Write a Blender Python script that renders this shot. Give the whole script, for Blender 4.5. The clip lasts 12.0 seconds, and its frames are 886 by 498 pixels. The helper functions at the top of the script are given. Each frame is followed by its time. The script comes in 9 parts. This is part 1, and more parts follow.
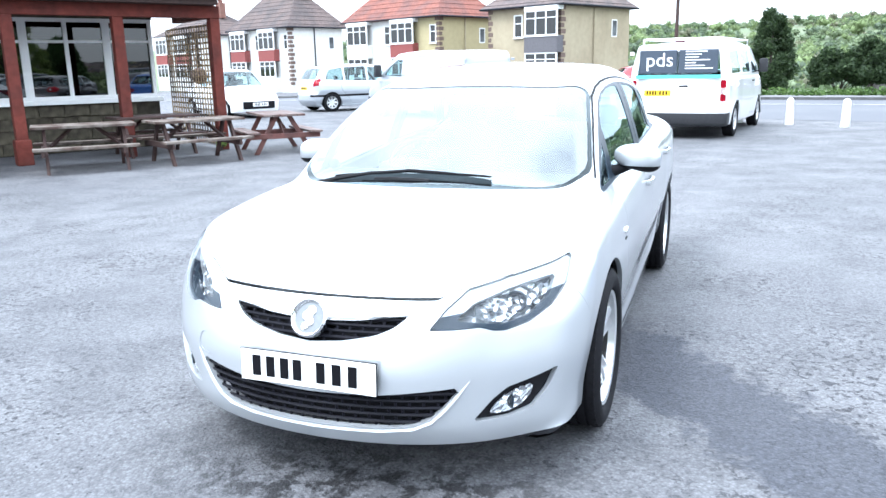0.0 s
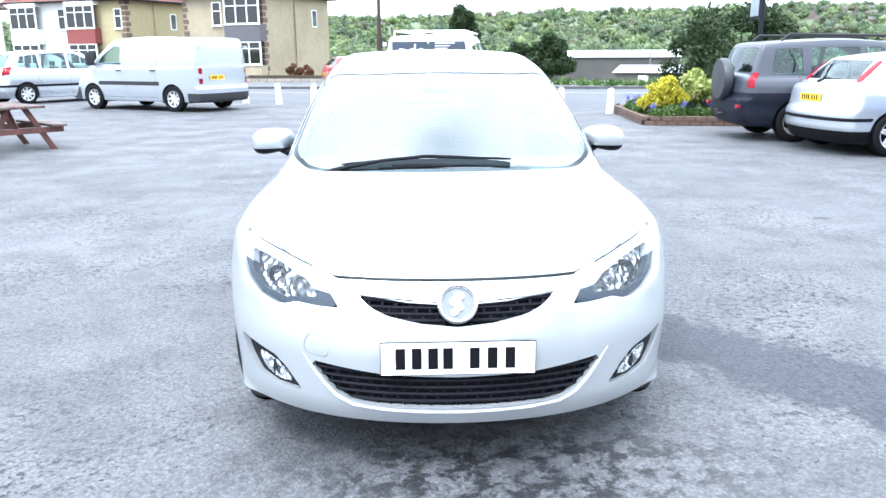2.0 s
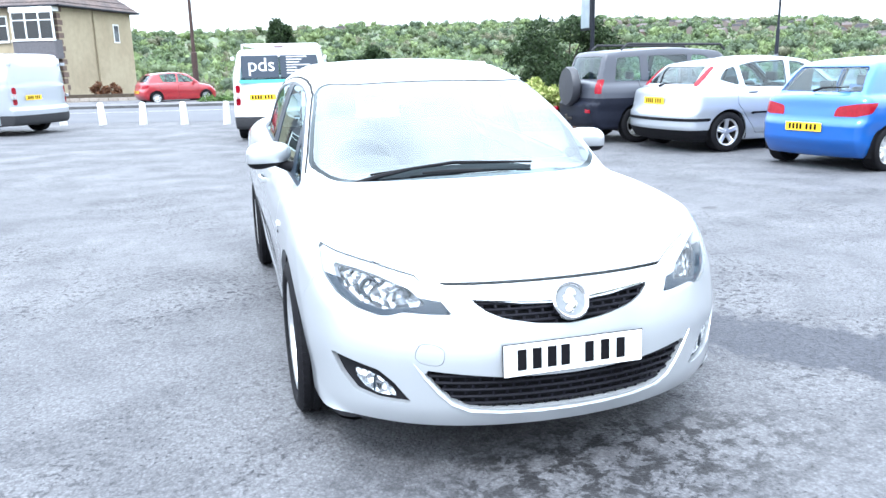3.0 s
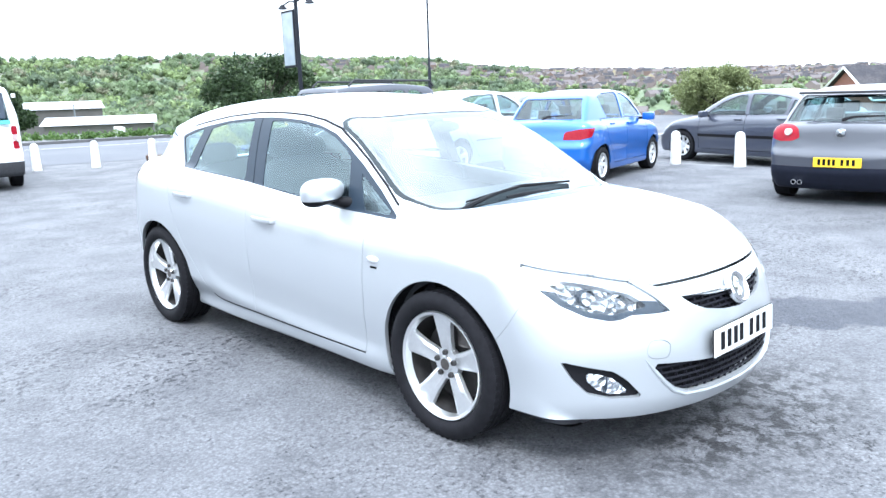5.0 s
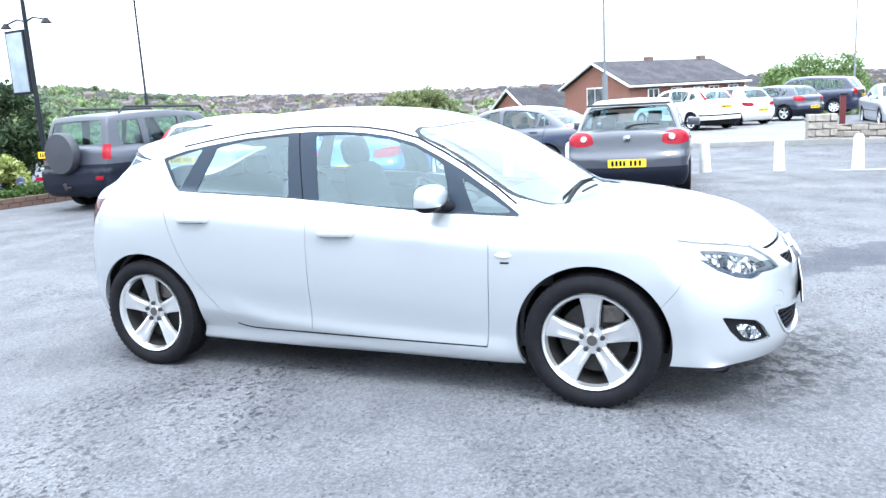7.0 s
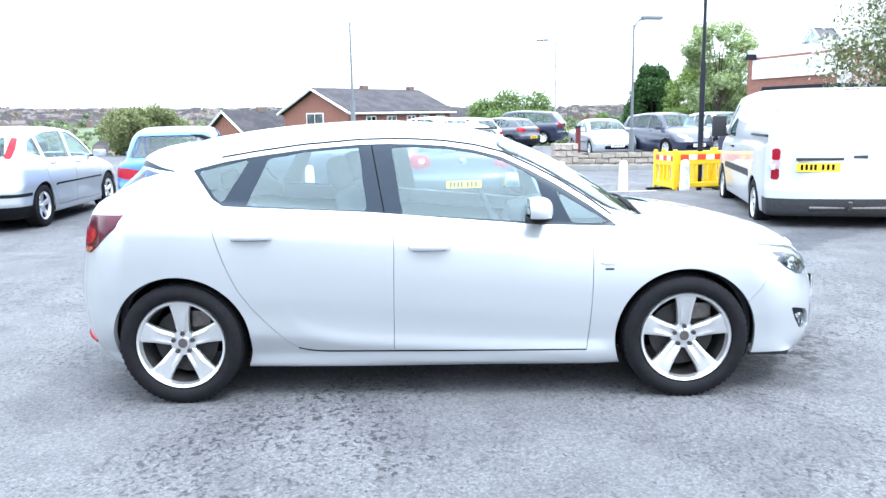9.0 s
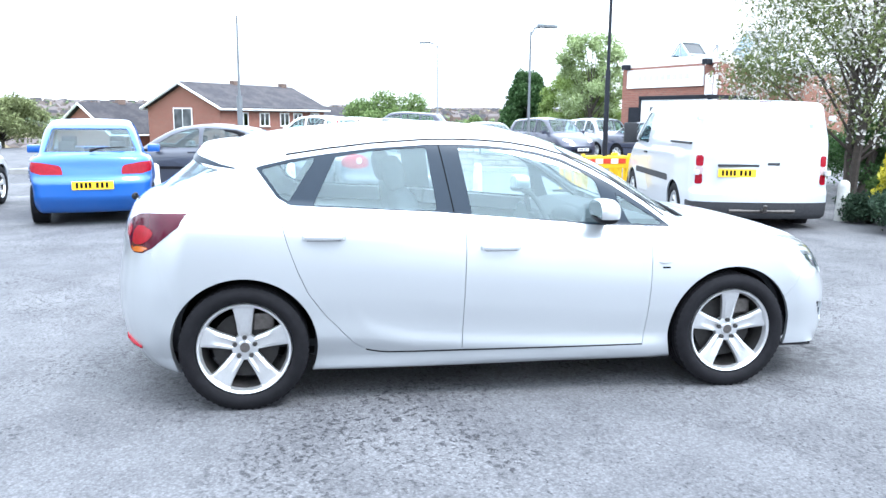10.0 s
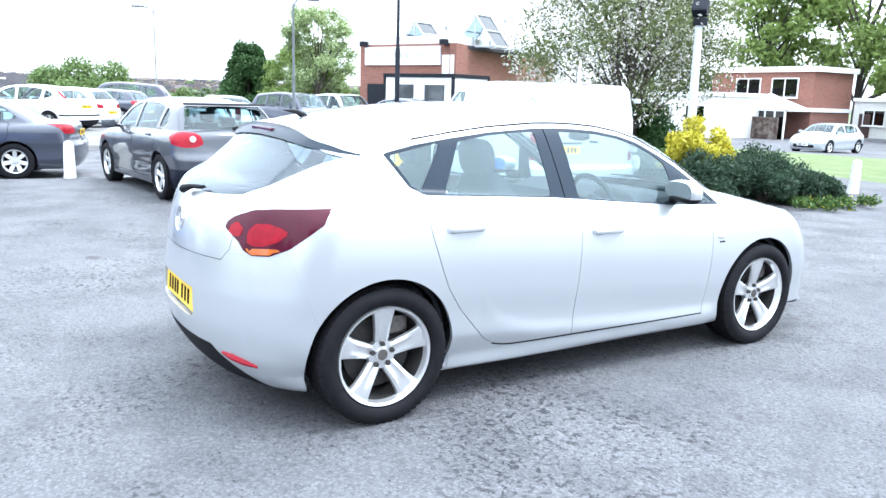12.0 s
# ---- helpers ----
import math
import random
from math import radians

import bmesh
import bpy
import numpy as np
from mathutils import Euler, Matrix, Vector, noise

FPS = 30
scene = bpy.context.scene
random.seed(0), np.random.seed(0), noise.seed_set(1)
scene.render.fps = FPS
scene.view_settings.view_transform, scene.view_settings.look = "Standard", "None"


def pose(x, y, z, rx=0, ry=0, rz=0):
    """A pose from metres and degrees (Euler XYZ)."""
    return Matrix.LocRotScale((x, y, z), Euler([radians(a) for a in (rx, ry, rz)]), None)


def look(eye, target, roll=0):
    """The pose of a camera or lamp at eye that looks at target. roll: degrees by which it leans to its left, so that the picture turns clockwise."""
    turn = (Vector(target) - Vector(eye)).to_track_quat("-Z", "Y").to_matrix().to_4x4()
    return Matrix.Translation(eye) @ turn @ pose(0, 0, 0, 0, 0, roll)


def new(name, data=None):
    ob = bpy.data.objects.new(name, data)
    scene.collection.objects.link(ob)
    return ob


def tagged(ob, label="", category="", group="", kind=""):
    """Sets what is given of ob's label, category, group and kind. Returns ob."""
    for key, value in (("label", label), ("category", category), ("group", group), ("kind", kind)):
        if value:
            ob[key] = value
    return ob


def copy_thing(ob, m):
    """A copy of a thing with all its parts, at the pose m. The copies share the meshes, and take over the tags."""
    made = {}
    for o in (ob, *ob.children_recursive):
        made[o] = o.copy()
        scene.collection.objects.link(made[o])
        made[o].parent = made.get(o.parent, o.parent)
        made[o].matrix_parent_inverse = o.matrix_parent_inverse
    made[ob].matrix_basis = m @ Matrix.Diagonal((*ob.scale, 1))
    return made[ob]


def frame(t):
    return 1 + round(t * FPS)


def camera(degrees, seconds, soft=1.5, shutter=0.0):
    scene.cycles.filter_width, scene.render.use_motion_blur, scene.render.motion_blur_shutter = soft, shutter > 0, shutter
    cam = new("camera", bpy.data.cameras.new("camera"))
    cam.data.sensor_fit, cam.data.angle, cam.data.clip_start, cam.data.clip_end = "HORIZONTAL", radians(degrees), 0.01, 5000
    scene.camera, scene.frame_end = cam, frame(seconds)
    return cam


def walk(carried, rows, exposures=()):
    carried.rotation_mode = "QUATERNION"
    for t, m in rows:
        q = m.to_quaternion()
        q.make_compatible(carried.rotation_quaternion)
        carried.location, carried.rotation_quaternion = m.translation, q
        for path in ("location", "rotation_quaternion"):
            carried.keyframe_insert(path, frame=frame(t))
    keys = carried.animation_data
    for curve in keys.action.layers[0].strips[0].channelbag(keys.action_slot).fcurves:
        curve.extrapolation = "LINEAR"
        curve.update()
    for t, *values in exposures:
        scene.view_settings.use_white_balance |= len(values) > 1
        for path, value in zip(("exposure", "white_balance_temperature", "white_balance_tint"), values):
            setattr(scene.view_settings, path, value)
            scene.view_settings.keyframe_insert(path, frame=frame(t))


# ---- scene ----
cam = camera(59.6, 12.0)
PATH = [
    (0, (1.345, -4.38, 1.469), (0.633, -2.568, 1.009), -1.1),
    (0.5, (1.093, -4.487, 1.471), (0.485, -2.641, 0.998), -0.9),
    (1, (0.773, -4.565, 1.438), (0.334, -2.671, 0.971), -0.1),
    (1.5, (0.38, -4.583, 1.447), (0.147, -2.656, 0.966), 0.1),
    (2, (-0.104, -4.69, 1.466), (-0.055, -2.752, 0.974), -0.3),
    (2.5, (-0.562, -4.598, 1.435), (-0.285, -2.676, 0.954), -0.5),
    (3, (-1.085, -4.563, 1.448), (-0.571, -2.687, 0.983), -1.2),
    (3.2, (-1.237, -4.451, 1.426), (-0.635, -2.601, 0.965), -1.1),
    (4.8, (-2.832, -3.796, 1.477), (-1.556, -2.31, 1.072), -1.8),
    (5, (-2.99, -3.673, 1.476), (-1.658, -2.235, 1.077), -1.8),
    (5.5, (-3.45, -3.373, 1.489), (-1.986, -2.07, 1.092), -1.7),
    (6, (-3.758, -2.975, 1.486), (-2.16, -1.837, 1.095), -2.8),
    (6.5, (-4.132, -2.589, 1.498), (-2.428, -1.614, 1.115), -3.3),
    (7, (-4.361, -2.15, 1.476), (-2.562, -1.356, 1.107), -3.2),
    (8.8, (-4.865, -0.417, 1.509), (-2.898, -0.257, 1.183), -2.1),
    (9, (-4.861, -0.176, 1.496), (-2.89, -0.124, 1.161), -1.1),
    (9.5, (-4.845, 0.364, 1.502), (-2.876, 0.246, 1.174), 0.3),
    (10, (-4.838, 0.915, 1.507), (-2.889, 0.616, 1.171), 0.5),
    (10.5, (-4.675, 1.411, 1.504), (-2.766, 0.928, 1.149), 1.1),
    (11, (-4.521, 1.953, 1.515), (-2.675, 1.271, 1.159), 1.5),
    (11.5, (-4.239, 2.408, 1.497), (-2.47, 1.555, 1.118), 0.8),
    (12, (-3.95, 2.889, 1.508), (-2.272, 1.871, 1.123), 1.7),
]
walk(cam, [(t, look(eye, target, roll)) for t, eye, target, roll in PATH], [(0, 1.55, 5900, 10), (12, 1.55, 5900, 10)])

# ---- sky and sun: a bright sky, thinly overcast ----
world = bpy.data.worlds.new("sky")
scene.world = world
world.use_nodes = True
wn, wl = world.node_tree.nodes, world.node_tree.links
wn.clear()
sky = wn.new("ShaderNodeTexSky")
sky.sky_type, sky.sun_disc = "NISHITA", False
sky.sun_elevation, sky.sun_rotation = radians(48), radians(200)
clouds = wn.new("ShaderNodeTexNoise")
clouds.inputs["Scale"].default_value, clouds.inputs["Detail"].default_value = 2.2, 6
ramp = wn.new("ShaderNodeValToRGB")
ramp.color_ramp.elements[0].position, ramp.color_ramp.elements[1].position = 0.33, 0.52
ramp.color_ramp.elements[0].color = (0.55, 0.55, 0.55, 1)
geo = wn.new("ShaderNodeTexCoord")
axes = wn.new("ShaderNodeSeparateXYZ")
lift = wn.new("ShaderNodeMapRange")  # an overcast sky is about three times as bright overhead as at the skyline
lift.inputs["From Min"].default_value, lift.inputs["From Max"].default_value = 0.0, 1.0
lift.inputs["To Min"].default_value, lift.inputs["To Max"].default_value = 8.0, 24.0
cloud = wn.new("ShaderNodeMix")
cloud.data_type, cloud.blend_type = "RGBA", "MULTIPLY"
cloud.inputs["Factor"].default_value = 1.0
cloud.inputs["A"].default_value = (0.935, 1.0, 1.045, 1)
wl.new(geo.outputs["Generated"], axes.inputs[0])
wl.new(axes.outputs["Z"], lift.inputs["Value"])
wl.new(lift.outputs["Result"], cloud.inputs["B"])
mix = wn.new("ShaderNodeMix")
mix.data_type = "RGBA"
wl.new(cloud.outputs["Result"], mix.inputs["B"])
back = wn.new("ShaderNodeBackground")
back.inputs["Strength"].default_value = 0.1
wout = wn.new("ShaderNodeOutputWorld")
wl.new(clouds.outputs["Fac"], ramp.inputs["Fac"])
wl.new(ramp.outputs["Color"], mix.inputs["Factor"])
wl.new(sky.outputs["Color"], mix.inputs["A"])
wl.new(mix.outputs["Result"], back.inputs["Color"])
wl.new(back.outputs["Background"], wout.inputs["Surface"])
sun = new("sun", bpy.data.lights.new("sun", "SUN"))
sun.data.energy, sun.data.angle, sun.data.color = 1.2, radians(14), (0.99, 0.975, 0.93)
sun.matrix_world = look((-8, -10, 20), (0, 0, 0))

# ---- materials ----
def material(name, colour, rough=0.5, metal=0.0, vary=0.08, scale=6.0, bump=0.0, bump_scale=60.0, coat=0.0, alt=None, alt_scale=1.5, spec=0.5):
    """A surface with fine grain and broad variation. alt: a second colour in broad patches."""
    m = bpy.data.materials.new(name)
    m.use_nodes = True
    n, l = m.node_tree.nodes, m.node_tree.links
    b = n["Principled BSDF"]
    b.inputs["Roughness"].default_value, b.inputs["Metallic"].default_value = rough, metal
    b.inputs["Coat Weight"].default_value, b.inputs["Coat Roughness"].default_value = coat, 0.04
    b.inputs["Specular IOR Level"].default_value = spec
    b.inputs["Base Color"].default_value = (*colour, 1)
    if vary or alt:
        co = n.new("ShaderNodeTexCoord")
        fine, broad = n.new("ShaderNodeTexNoise"), n.new("ShaderNodeTexNoise")
        fine.inputs["Scale"].default_value, fine.inputs["Detail"].default_value = scale, 8
        broad.inputs["Scale"].default_value, broad.inputs["Detail"].default_value = alt_scale, 4
        for t in (fine, broad):
            l.new(co.outputs["Object"], t.inputs["Vector"])
        info = n.new("ShaderNodeObjectInfo")
        two = n.new("ShaderNodeMix")
        two.data_type = "RGBA"
        two.inputs["A"].default_value = (*colour, 1)
        two.inputs["B"].default_value = (*(alt or colour), 1)
        r = n.new("ShaderNodeMapRange")
        r.inputs["From Min"].default_value, r.inputs["From Max"].default_value = 0.4, 0.62
        l.new(broad.outputs["Fac"], r.inputs["Value"])
        l.new(r.outputs["Result"], two.inputs["Factor"])
        hsv = n.new("ShaderNodeHueSaturation")
        v = n.new("ShaderNodeMapRange")
        v.inputs["From Min"].default_value, v.inputs["From Max"].default_value = 0.25, 0.75
        v.inputs["To Min"].default_value, v.inputs["To Max"].default_value = 1 - vary, 1 + vary
        l.new(fine.outputs["Fac"], v.inputs["Value"])
        rnd = n.new("ShaderNodeMath")
        rnd.operation = "MULTIPLY_ADD"
        rnd.inputs[1].default_value, rnd.inputs[2].default_value = vary, 1 - vary / 2
        l.new(info.outputs["Random"], rnd.inputs[0])
        mul = n.new("ShaderNodeMath")
        mul.operation = "MULTIPLY"
        l.new(rnd.outputs[0], mul.inputs[0])
        l.new(v.outputs["Result"], mul.inputs[1])
        l.new(mul.outputs[0], hsv.inputs["Value"])
        l.new(two.outputs["Result"], hsv.inputs["Color"])
        l.new(hsv.outputs["Color"], b.inputs["Base Color"])
    if bump:
        co = n.new("ShaderNodeTexCoord")
        t = n.new("ShaderNodeTexNoise")
        t.inputs["Scale"].default_value, t.inputs["Detail"].default_value = bump_scale, 6
        bp = n.new("ShaderNodeBump")
        bp.inputs["Strength"].default_value, bp.inputs["Distance"].default_value = 0.6, bump
        l.new(co.outputs["Object"], t.inputs["Vector"])
        l.new(t.outputs["Fac"], bp.inputs["Height"])
        l.new(bp.outputs["Normal"], b.inputs["Normal"])
    return m


def glass(name, tint, rough=0.0, ior=2.1, sheen=(1, 1, 1)):
    """Clear thin glass: part mirror, part tinted window."""
    m = bpy.data.materials.new(name)
    m.use_nodes = True
    n, l = m.node_tree.nodes, m.node_tree.links
    n.clear()
    out, mixer, see, gloss, lw, power, scale = (n.new(k) for k in ("ShaderNodeOutputMaterial", "ShaderNodeMixShader", "ShaderNodeBsdfTransparent", "ShaderNodeBsdfGlossy", "ShaderNodeLayerWeight", "ShaderNodeMath", "ShaderNodeMath"))
    see.inputs["Color"].default_value = (*tint, 1)
    gloss.inputs["Roughness"].default_value = rough
    gloss.inputs["Color"].default_value = (*sheen, 1)
    # gloss grows from its value face on to a full mirror at grazing angles
    base = ((ior - 1) / (ior + 1)) ** 2
    lw.inputs["Blend"].default_value = 0.5
    power.operation, scale.operation = "POWER", "MULTIPLY_ADD"
    power.inputs[1].default_value = 5.0
    scale.inputs[1].default_value, scale.inputs[2].default_value = 1 - base, base
    l.new(lw.outputs["Facing"], power.inputs[0])
    l.new(power.outputs[0], scale.inputs[0])
    l.new(scale.outputs[0], mixer.inputs["Fac"])
    l.new(see.outputs["BSDF"], mixer.inputs[1])
    l.new(gloss.outputs["BSDF"], mixer.inputs[2])
    l.new(mixer.outputs["Shader"], out.inputs["Surface"])
    return m


SILVER = material("silver_paint", (0.50, 0.525, 0.55), 0.34, 0.6, 0.02, 900, coat=1.0)
BLACK_PLASTIC = material("black_plastic", (0.008, 0.008, 0.010), 0.6, 0, 0.2, 40, bump=0.0004, bump_scale=700, spec=0.12)
BADGE_GREY = material("badge_grey", (0.16, 0.17, 0.18), 0.3, 0.6, 0.1, 60)
DARK_LIP = material("grey_lip_plastic", (0.03, 0.03, 0.035), 0.7, 0, 0.15, 40, spec=0.15)
GRILLE = material("grille_plastic", (0.008, 0.008, 0.012), 0.55, 0, 0.15, 40, spec=0.12)
GLOSS_BLACK = material("gloss_black", (0.020, 0.030, 0.044), 0.35, 0, 0.05, 20, spec=0.2)
RUBBER = material("tyre_rubber", (0.009, 0.009, 0.011), 0.75, 0, 0.25, 30, bump=0.0006, bump_scale=300, spec=0.12)
ALLOY = material("alloy", (0.72, 0.73, 0.74), 0.28, 0.85, 0.04, 60)
CHROME = material("chrome", (0.8, 0.81, 0.82), 0.08, 1.0, 0.02, 30)
STEEL_DARK = material("dark_steel", (0.12, 0.11, 0.105), 0.5, 0.8, 0.3, 40)
TRIM = material("grey_trim", (0.045, 0.048, 0.054), 0.8, 0, 0.15, 50, bump=0.0005, bump_scale=500, spec=0.15)
CLOTH = material("seat_cloth", (0.055, 0.060, 0.068), 0.95, 0, 0.25, 90, bump=0.001, bump_scale=600, spec=0.1)
HEADLINING = material("pale_headlining", (0.42, 0.43, 0.43), 0.95, 0, 0.06, 60, spec=0.1)
GLASS = glass("window_glass", (0.82, 0.94, 0.95), 0.0, 2.0, (0.80, 0.96, 1.0))
REAR_GLASS = glass("rear_window_glass", (0.50, 0.62, 0.67), 0.0, 1.85, (0.84, 0.93, 1.0))
SCREEN_EDGE = glass("windscreen_edge", (0.05, 0.06, 0.065), 0.0, 1.5, (0.84, 0.95, 1.0))
SCREEN_GLASS = glass("windscreen_glass", (0.74, 0.82, 0.83), 0.0, 2.4, (0.92, 0.98, 1.0))
LENS = glass("clear_lens", (0.95, 0.97, 0.98), 0.0, 1.4)
WHITE_PLATE = material("white_plate", (0.82, 0.83, 0.82), 0.35, 0, 0.03, 30)
YELLOW_PLATE = material("yellow_plate", (0.82, 0.52, 0.02), 0.35, 0, 0.03, 30)
INK = material("black_ink", (0.006, 0.006, 0.008), 0.7, 0, 0.1, 30, spec=0.08)
LAMP_RED = material("red_lamp", (0.24, 0.004, 0.014), 0.2, 0, 0.18, 30, coat=0.05, spec=0.2)
LAMP_DARK_RED = material("dark_red_lamp", (0.060, 0.004, 0.016), 0.12, 0, 0.1, 30, coat=0.05, spec=0.25)
FACET = material("faceted_reflector", (0.50, 0.52, 0.55), 0.16, 0.9, 0.25, 50)
for node_tree in (FACET.node_tree,):
    cells, relief, where = (node_tree.nodes.new(k) for k in ("ShaderNodeTexVoronoi", "ShaderNodeBump", "ShaderNodeTexCoord"))
    cells.inputs["Scale"].default_value = 34
    relief.inputs["Strength"].default_value, relief.inputs["Distance"].default_value = 1.0, 0.02
    node_tree.links.new(where.outputs["Object"], cells.inputs["Vector"])
    node_tree.links.new(cells.outputs["Distance"], relief.inputs["Height"])
    node_tree.links.new(relief.outputs["Normal"], node_tree.nodes["Principled BSDF"].inputs["Normal"])
LAMP_AMBER = material("amber_lamp", (0.40, 0.09, 0.01), 0.15, 0, 0.1, 30, coat=1.0)
LAMP_BROW = material("lamp_brow", (0.42, 0.44, 0.47), 0.3, 0.2, 0.1, 30)
LAMP_CLEAR = material("clear_lamp", (0.75, 0.76, 0.78), 0.12, 0.3, 0.05, 30, coat=1.0)
# ---- car bodies: smooth solid shapes turned into panels ----
def curve(points):
    """A monotone cubic through (a, b) points."""
    pts = np.array(points, float)
    a, b = pts[:, 0], pts[:, 1]
    h, d = np.diff(a), np.diff(b) / np.diff(a)
    m = np.zeros(len(a))
    m[0], m[-1] = d[0], d[-1]
    for i in range(1, len(a) - 1):
        if d[i - 1] * d[i] > 0:
            m[i] = 2 / (1 / d[i - 1] + 1 / d[i])

    def at(q):
        q = np.clip(q, a[0], a[-1])
        i = np.clip(np.searchsorted(a, q) - 1, 0, len(a) - 2)
        s = (q - a[i]) / h[i]
        return (b[i] * (1 + 2 * s) * (1 - s) ** 2 + m[i] * h[i] * s * (1 - s) ** 2
                + b[i + 1] * s * s * (3 - 2 * s) + m[i + 1] * h[i] * s * s * (s - 1))
    return at


def smax(a, b, k):
    h = np.clip(0.5 + 0.5 * (a - b) / k, 0, 1)
    return b * (1 - h) + a * h + k * h * (1 - h)


def body_field(spec):
    """The signed field of a car body: negative inside. x across, front at -y, z up."""
    hood, roof = curve(spec["hood"]), curve(spec["roof"])
    nose, tail = curve(spec["nose"]), curve(spec["tail"])
    plan, sect, belt = curve(spec["plan"]), curve(spec["sect"]), curve(spec["belt"])
    cab, cab_plan = curve(spec["cab"]), curve(spec["cab_plan"])
    n2, n4, t2, t4 = spec["ends"]
    crown_h, crown_r, bow_f, bow_r = spec["crowns"]
    k_shoulder, k_nose, k_roof, k_join = spec["soft"]
    floor = spec["floor"]
    ref = spec["belt_ref"]
    blade = curve(spec["blade"]) if "blade" in spec else None

    def field(x, y, z):
        x = np.abs(x)
        x2 = x * x
        wide = plan(y) + sect(z - belt(y) + ref)
        if blade is not None:
            q = np.clip((blade(y) - z + 0.05) / 0.10, 0, 1)
            wide = wide + 0.013 * q * q * (3 - 2 * q) * np.clip((y + 0.98) / 0.1, 0, 1) * np.clip((0.82 - y) / 0.35, 0, 1)
        lower = smax(z - hood(y) + crown_h * x2, x - wide, k_shoulder)
        ends = smax(nose(z) + n2 * x2 + n4 * x2 * x2 - y, y - tail(z) + t2 * x2 + t4 * x2 * x2, 0.02)
        lower = smax(lower, ends, k_nose)
        ye = y - np.where(y < 0.2, bow_f, 0) * x2 + np.where(y > 0.6, bow_r, 0) * x2
        upper = smax((z - roof(ye) + crown_r * x2) * 0.75, x - cab(z - belt(y) + ref) - cab_plan(y), k_roof)
        upper = smax(upper, y - tail(z) + t2 * x2 + t4 * x2 * x2, 0.03)
        f = -smax(-lower, -upper, k_join)
        return smax(f, floor - z, 0.04)
    return field


def slope(field, v, e=1e-3):
    g = np.empty_like(v)
    for i in range(3):
        d = np.zeros(3)
        d[i] = e
        g[:, i] = (field(*(v + d).T) - field(*(v - d).T)) / (2 * e)
    return g


def skin(field, low, high, step):
    """Vertices, unit normals and triangles of the surface field = 0 (surface nets, drawn onto the surface)."""
    n = [max(4, int(round((high[i] - low[i]) / step))) for i in range(3)]
    ax = [np.linspace(low[i], high[i], n[i]) for i in range(3)]
    g = field(ax[0][:, None, None], ax[1][None, :, None], ax[2][None, None, :]) < 0
    c = np.zeros(tuple(k - 1 for k in n), int)
    for a in (0, 1):
        for b in (0, 1):
            for d in (0, 1):
                c += g[a:n[0] - 1 + a, b:n[1] - 1 + b, d:n[2] - 1 + d]
    mixed = (c > 0) & (c < 8)
    index = np.full(c.shape, -1)
    index[mixed] = np.arange(mixed.sum())
    cells = np.argwhere(mixed)
    size = np.array([a[1] - a[0] for a in ax])
    v = np.array([a[0] for a in ax]) + (cells + 0.5) * size
    quads = []
    for axis in range(3):
        b, d = [(1, 2), (2, 0), (0, 1)][axis]
        lo, hi = [slice(None)] * 3, [slice(None)] * 3
        lo[axis], hi[axis] = slice(0, -1), slice(1, None)
        change = g[tuple(lo)] != g[tuple(hi)]
        e = np.argwhere(change)
        keep = (e[:, b] > 0) & (e[:, b] < n[b] - 1) & (e[:, d] > 0) & (e[:, d] < n[d] - 1)
        e = e[keep]
        inside = g[tuple(e.T)]
        ring = []
        for ob, od in ((-1, -1), (0, -1), (0, 0), (-1, 0)):
            q = e.copy()
            q[:, b] += ob
            q[:, d] += od
            ring.append(index[tuple(q.T)])
        ring = np.stack(ring, 1)
        ring[~inside] = ring[~inside][:, ::-1]
        quads.append(ring)
    q = np.concatenate(quads)
    for turn in range(5):
        for _ in range(3):
            gr = slope(field, v)
            f = field(*v.T)
            move = (f / np.maximum((gr ** 2).sum(1), 0.05))[:, None] * gr
            ln = np.linalg.norm(move, axis=1, keepdims=True)
            v -= move * np.minimum(1, step / np.maximum(ln, 1e-9))
        if turn < 4:
            acc, cnt = np.zeros_like(v), np.zeros(len(v))
            for i in range(4):
                for j in (1, 3):
                    np.add.at(acc, q[:, i], v[q[:, (i + j) % 4]])
                    np.add.at(cnt, q[:, i], 1)
            v = 0.5 * v + 0.5 * acc / np.maximum(cnt, 1)[:, None]
    gr = slope(field, v)
    nrm = gr / np.maximum(np.linalg.norm(gr, axis=1, keepdims=True), 1e-9)
    d1 = np.linalg.norm(v[q[:, 0]] - v[q[:, 2]], axis=1)
    d2 = np.linalg.norm(v[q[:, 1]] - v[q[:, 3]], axis=1)
    s = (d1 < d2)[:, None]
    t = np.concatenate([np.where(s, q[:, [0, 1, 2]], q[:, [0, 1, 3]]), np.where(s, q[:, [0, 2, 3]], q[:, [1, 2, 3]])])
    return v, nrm, t


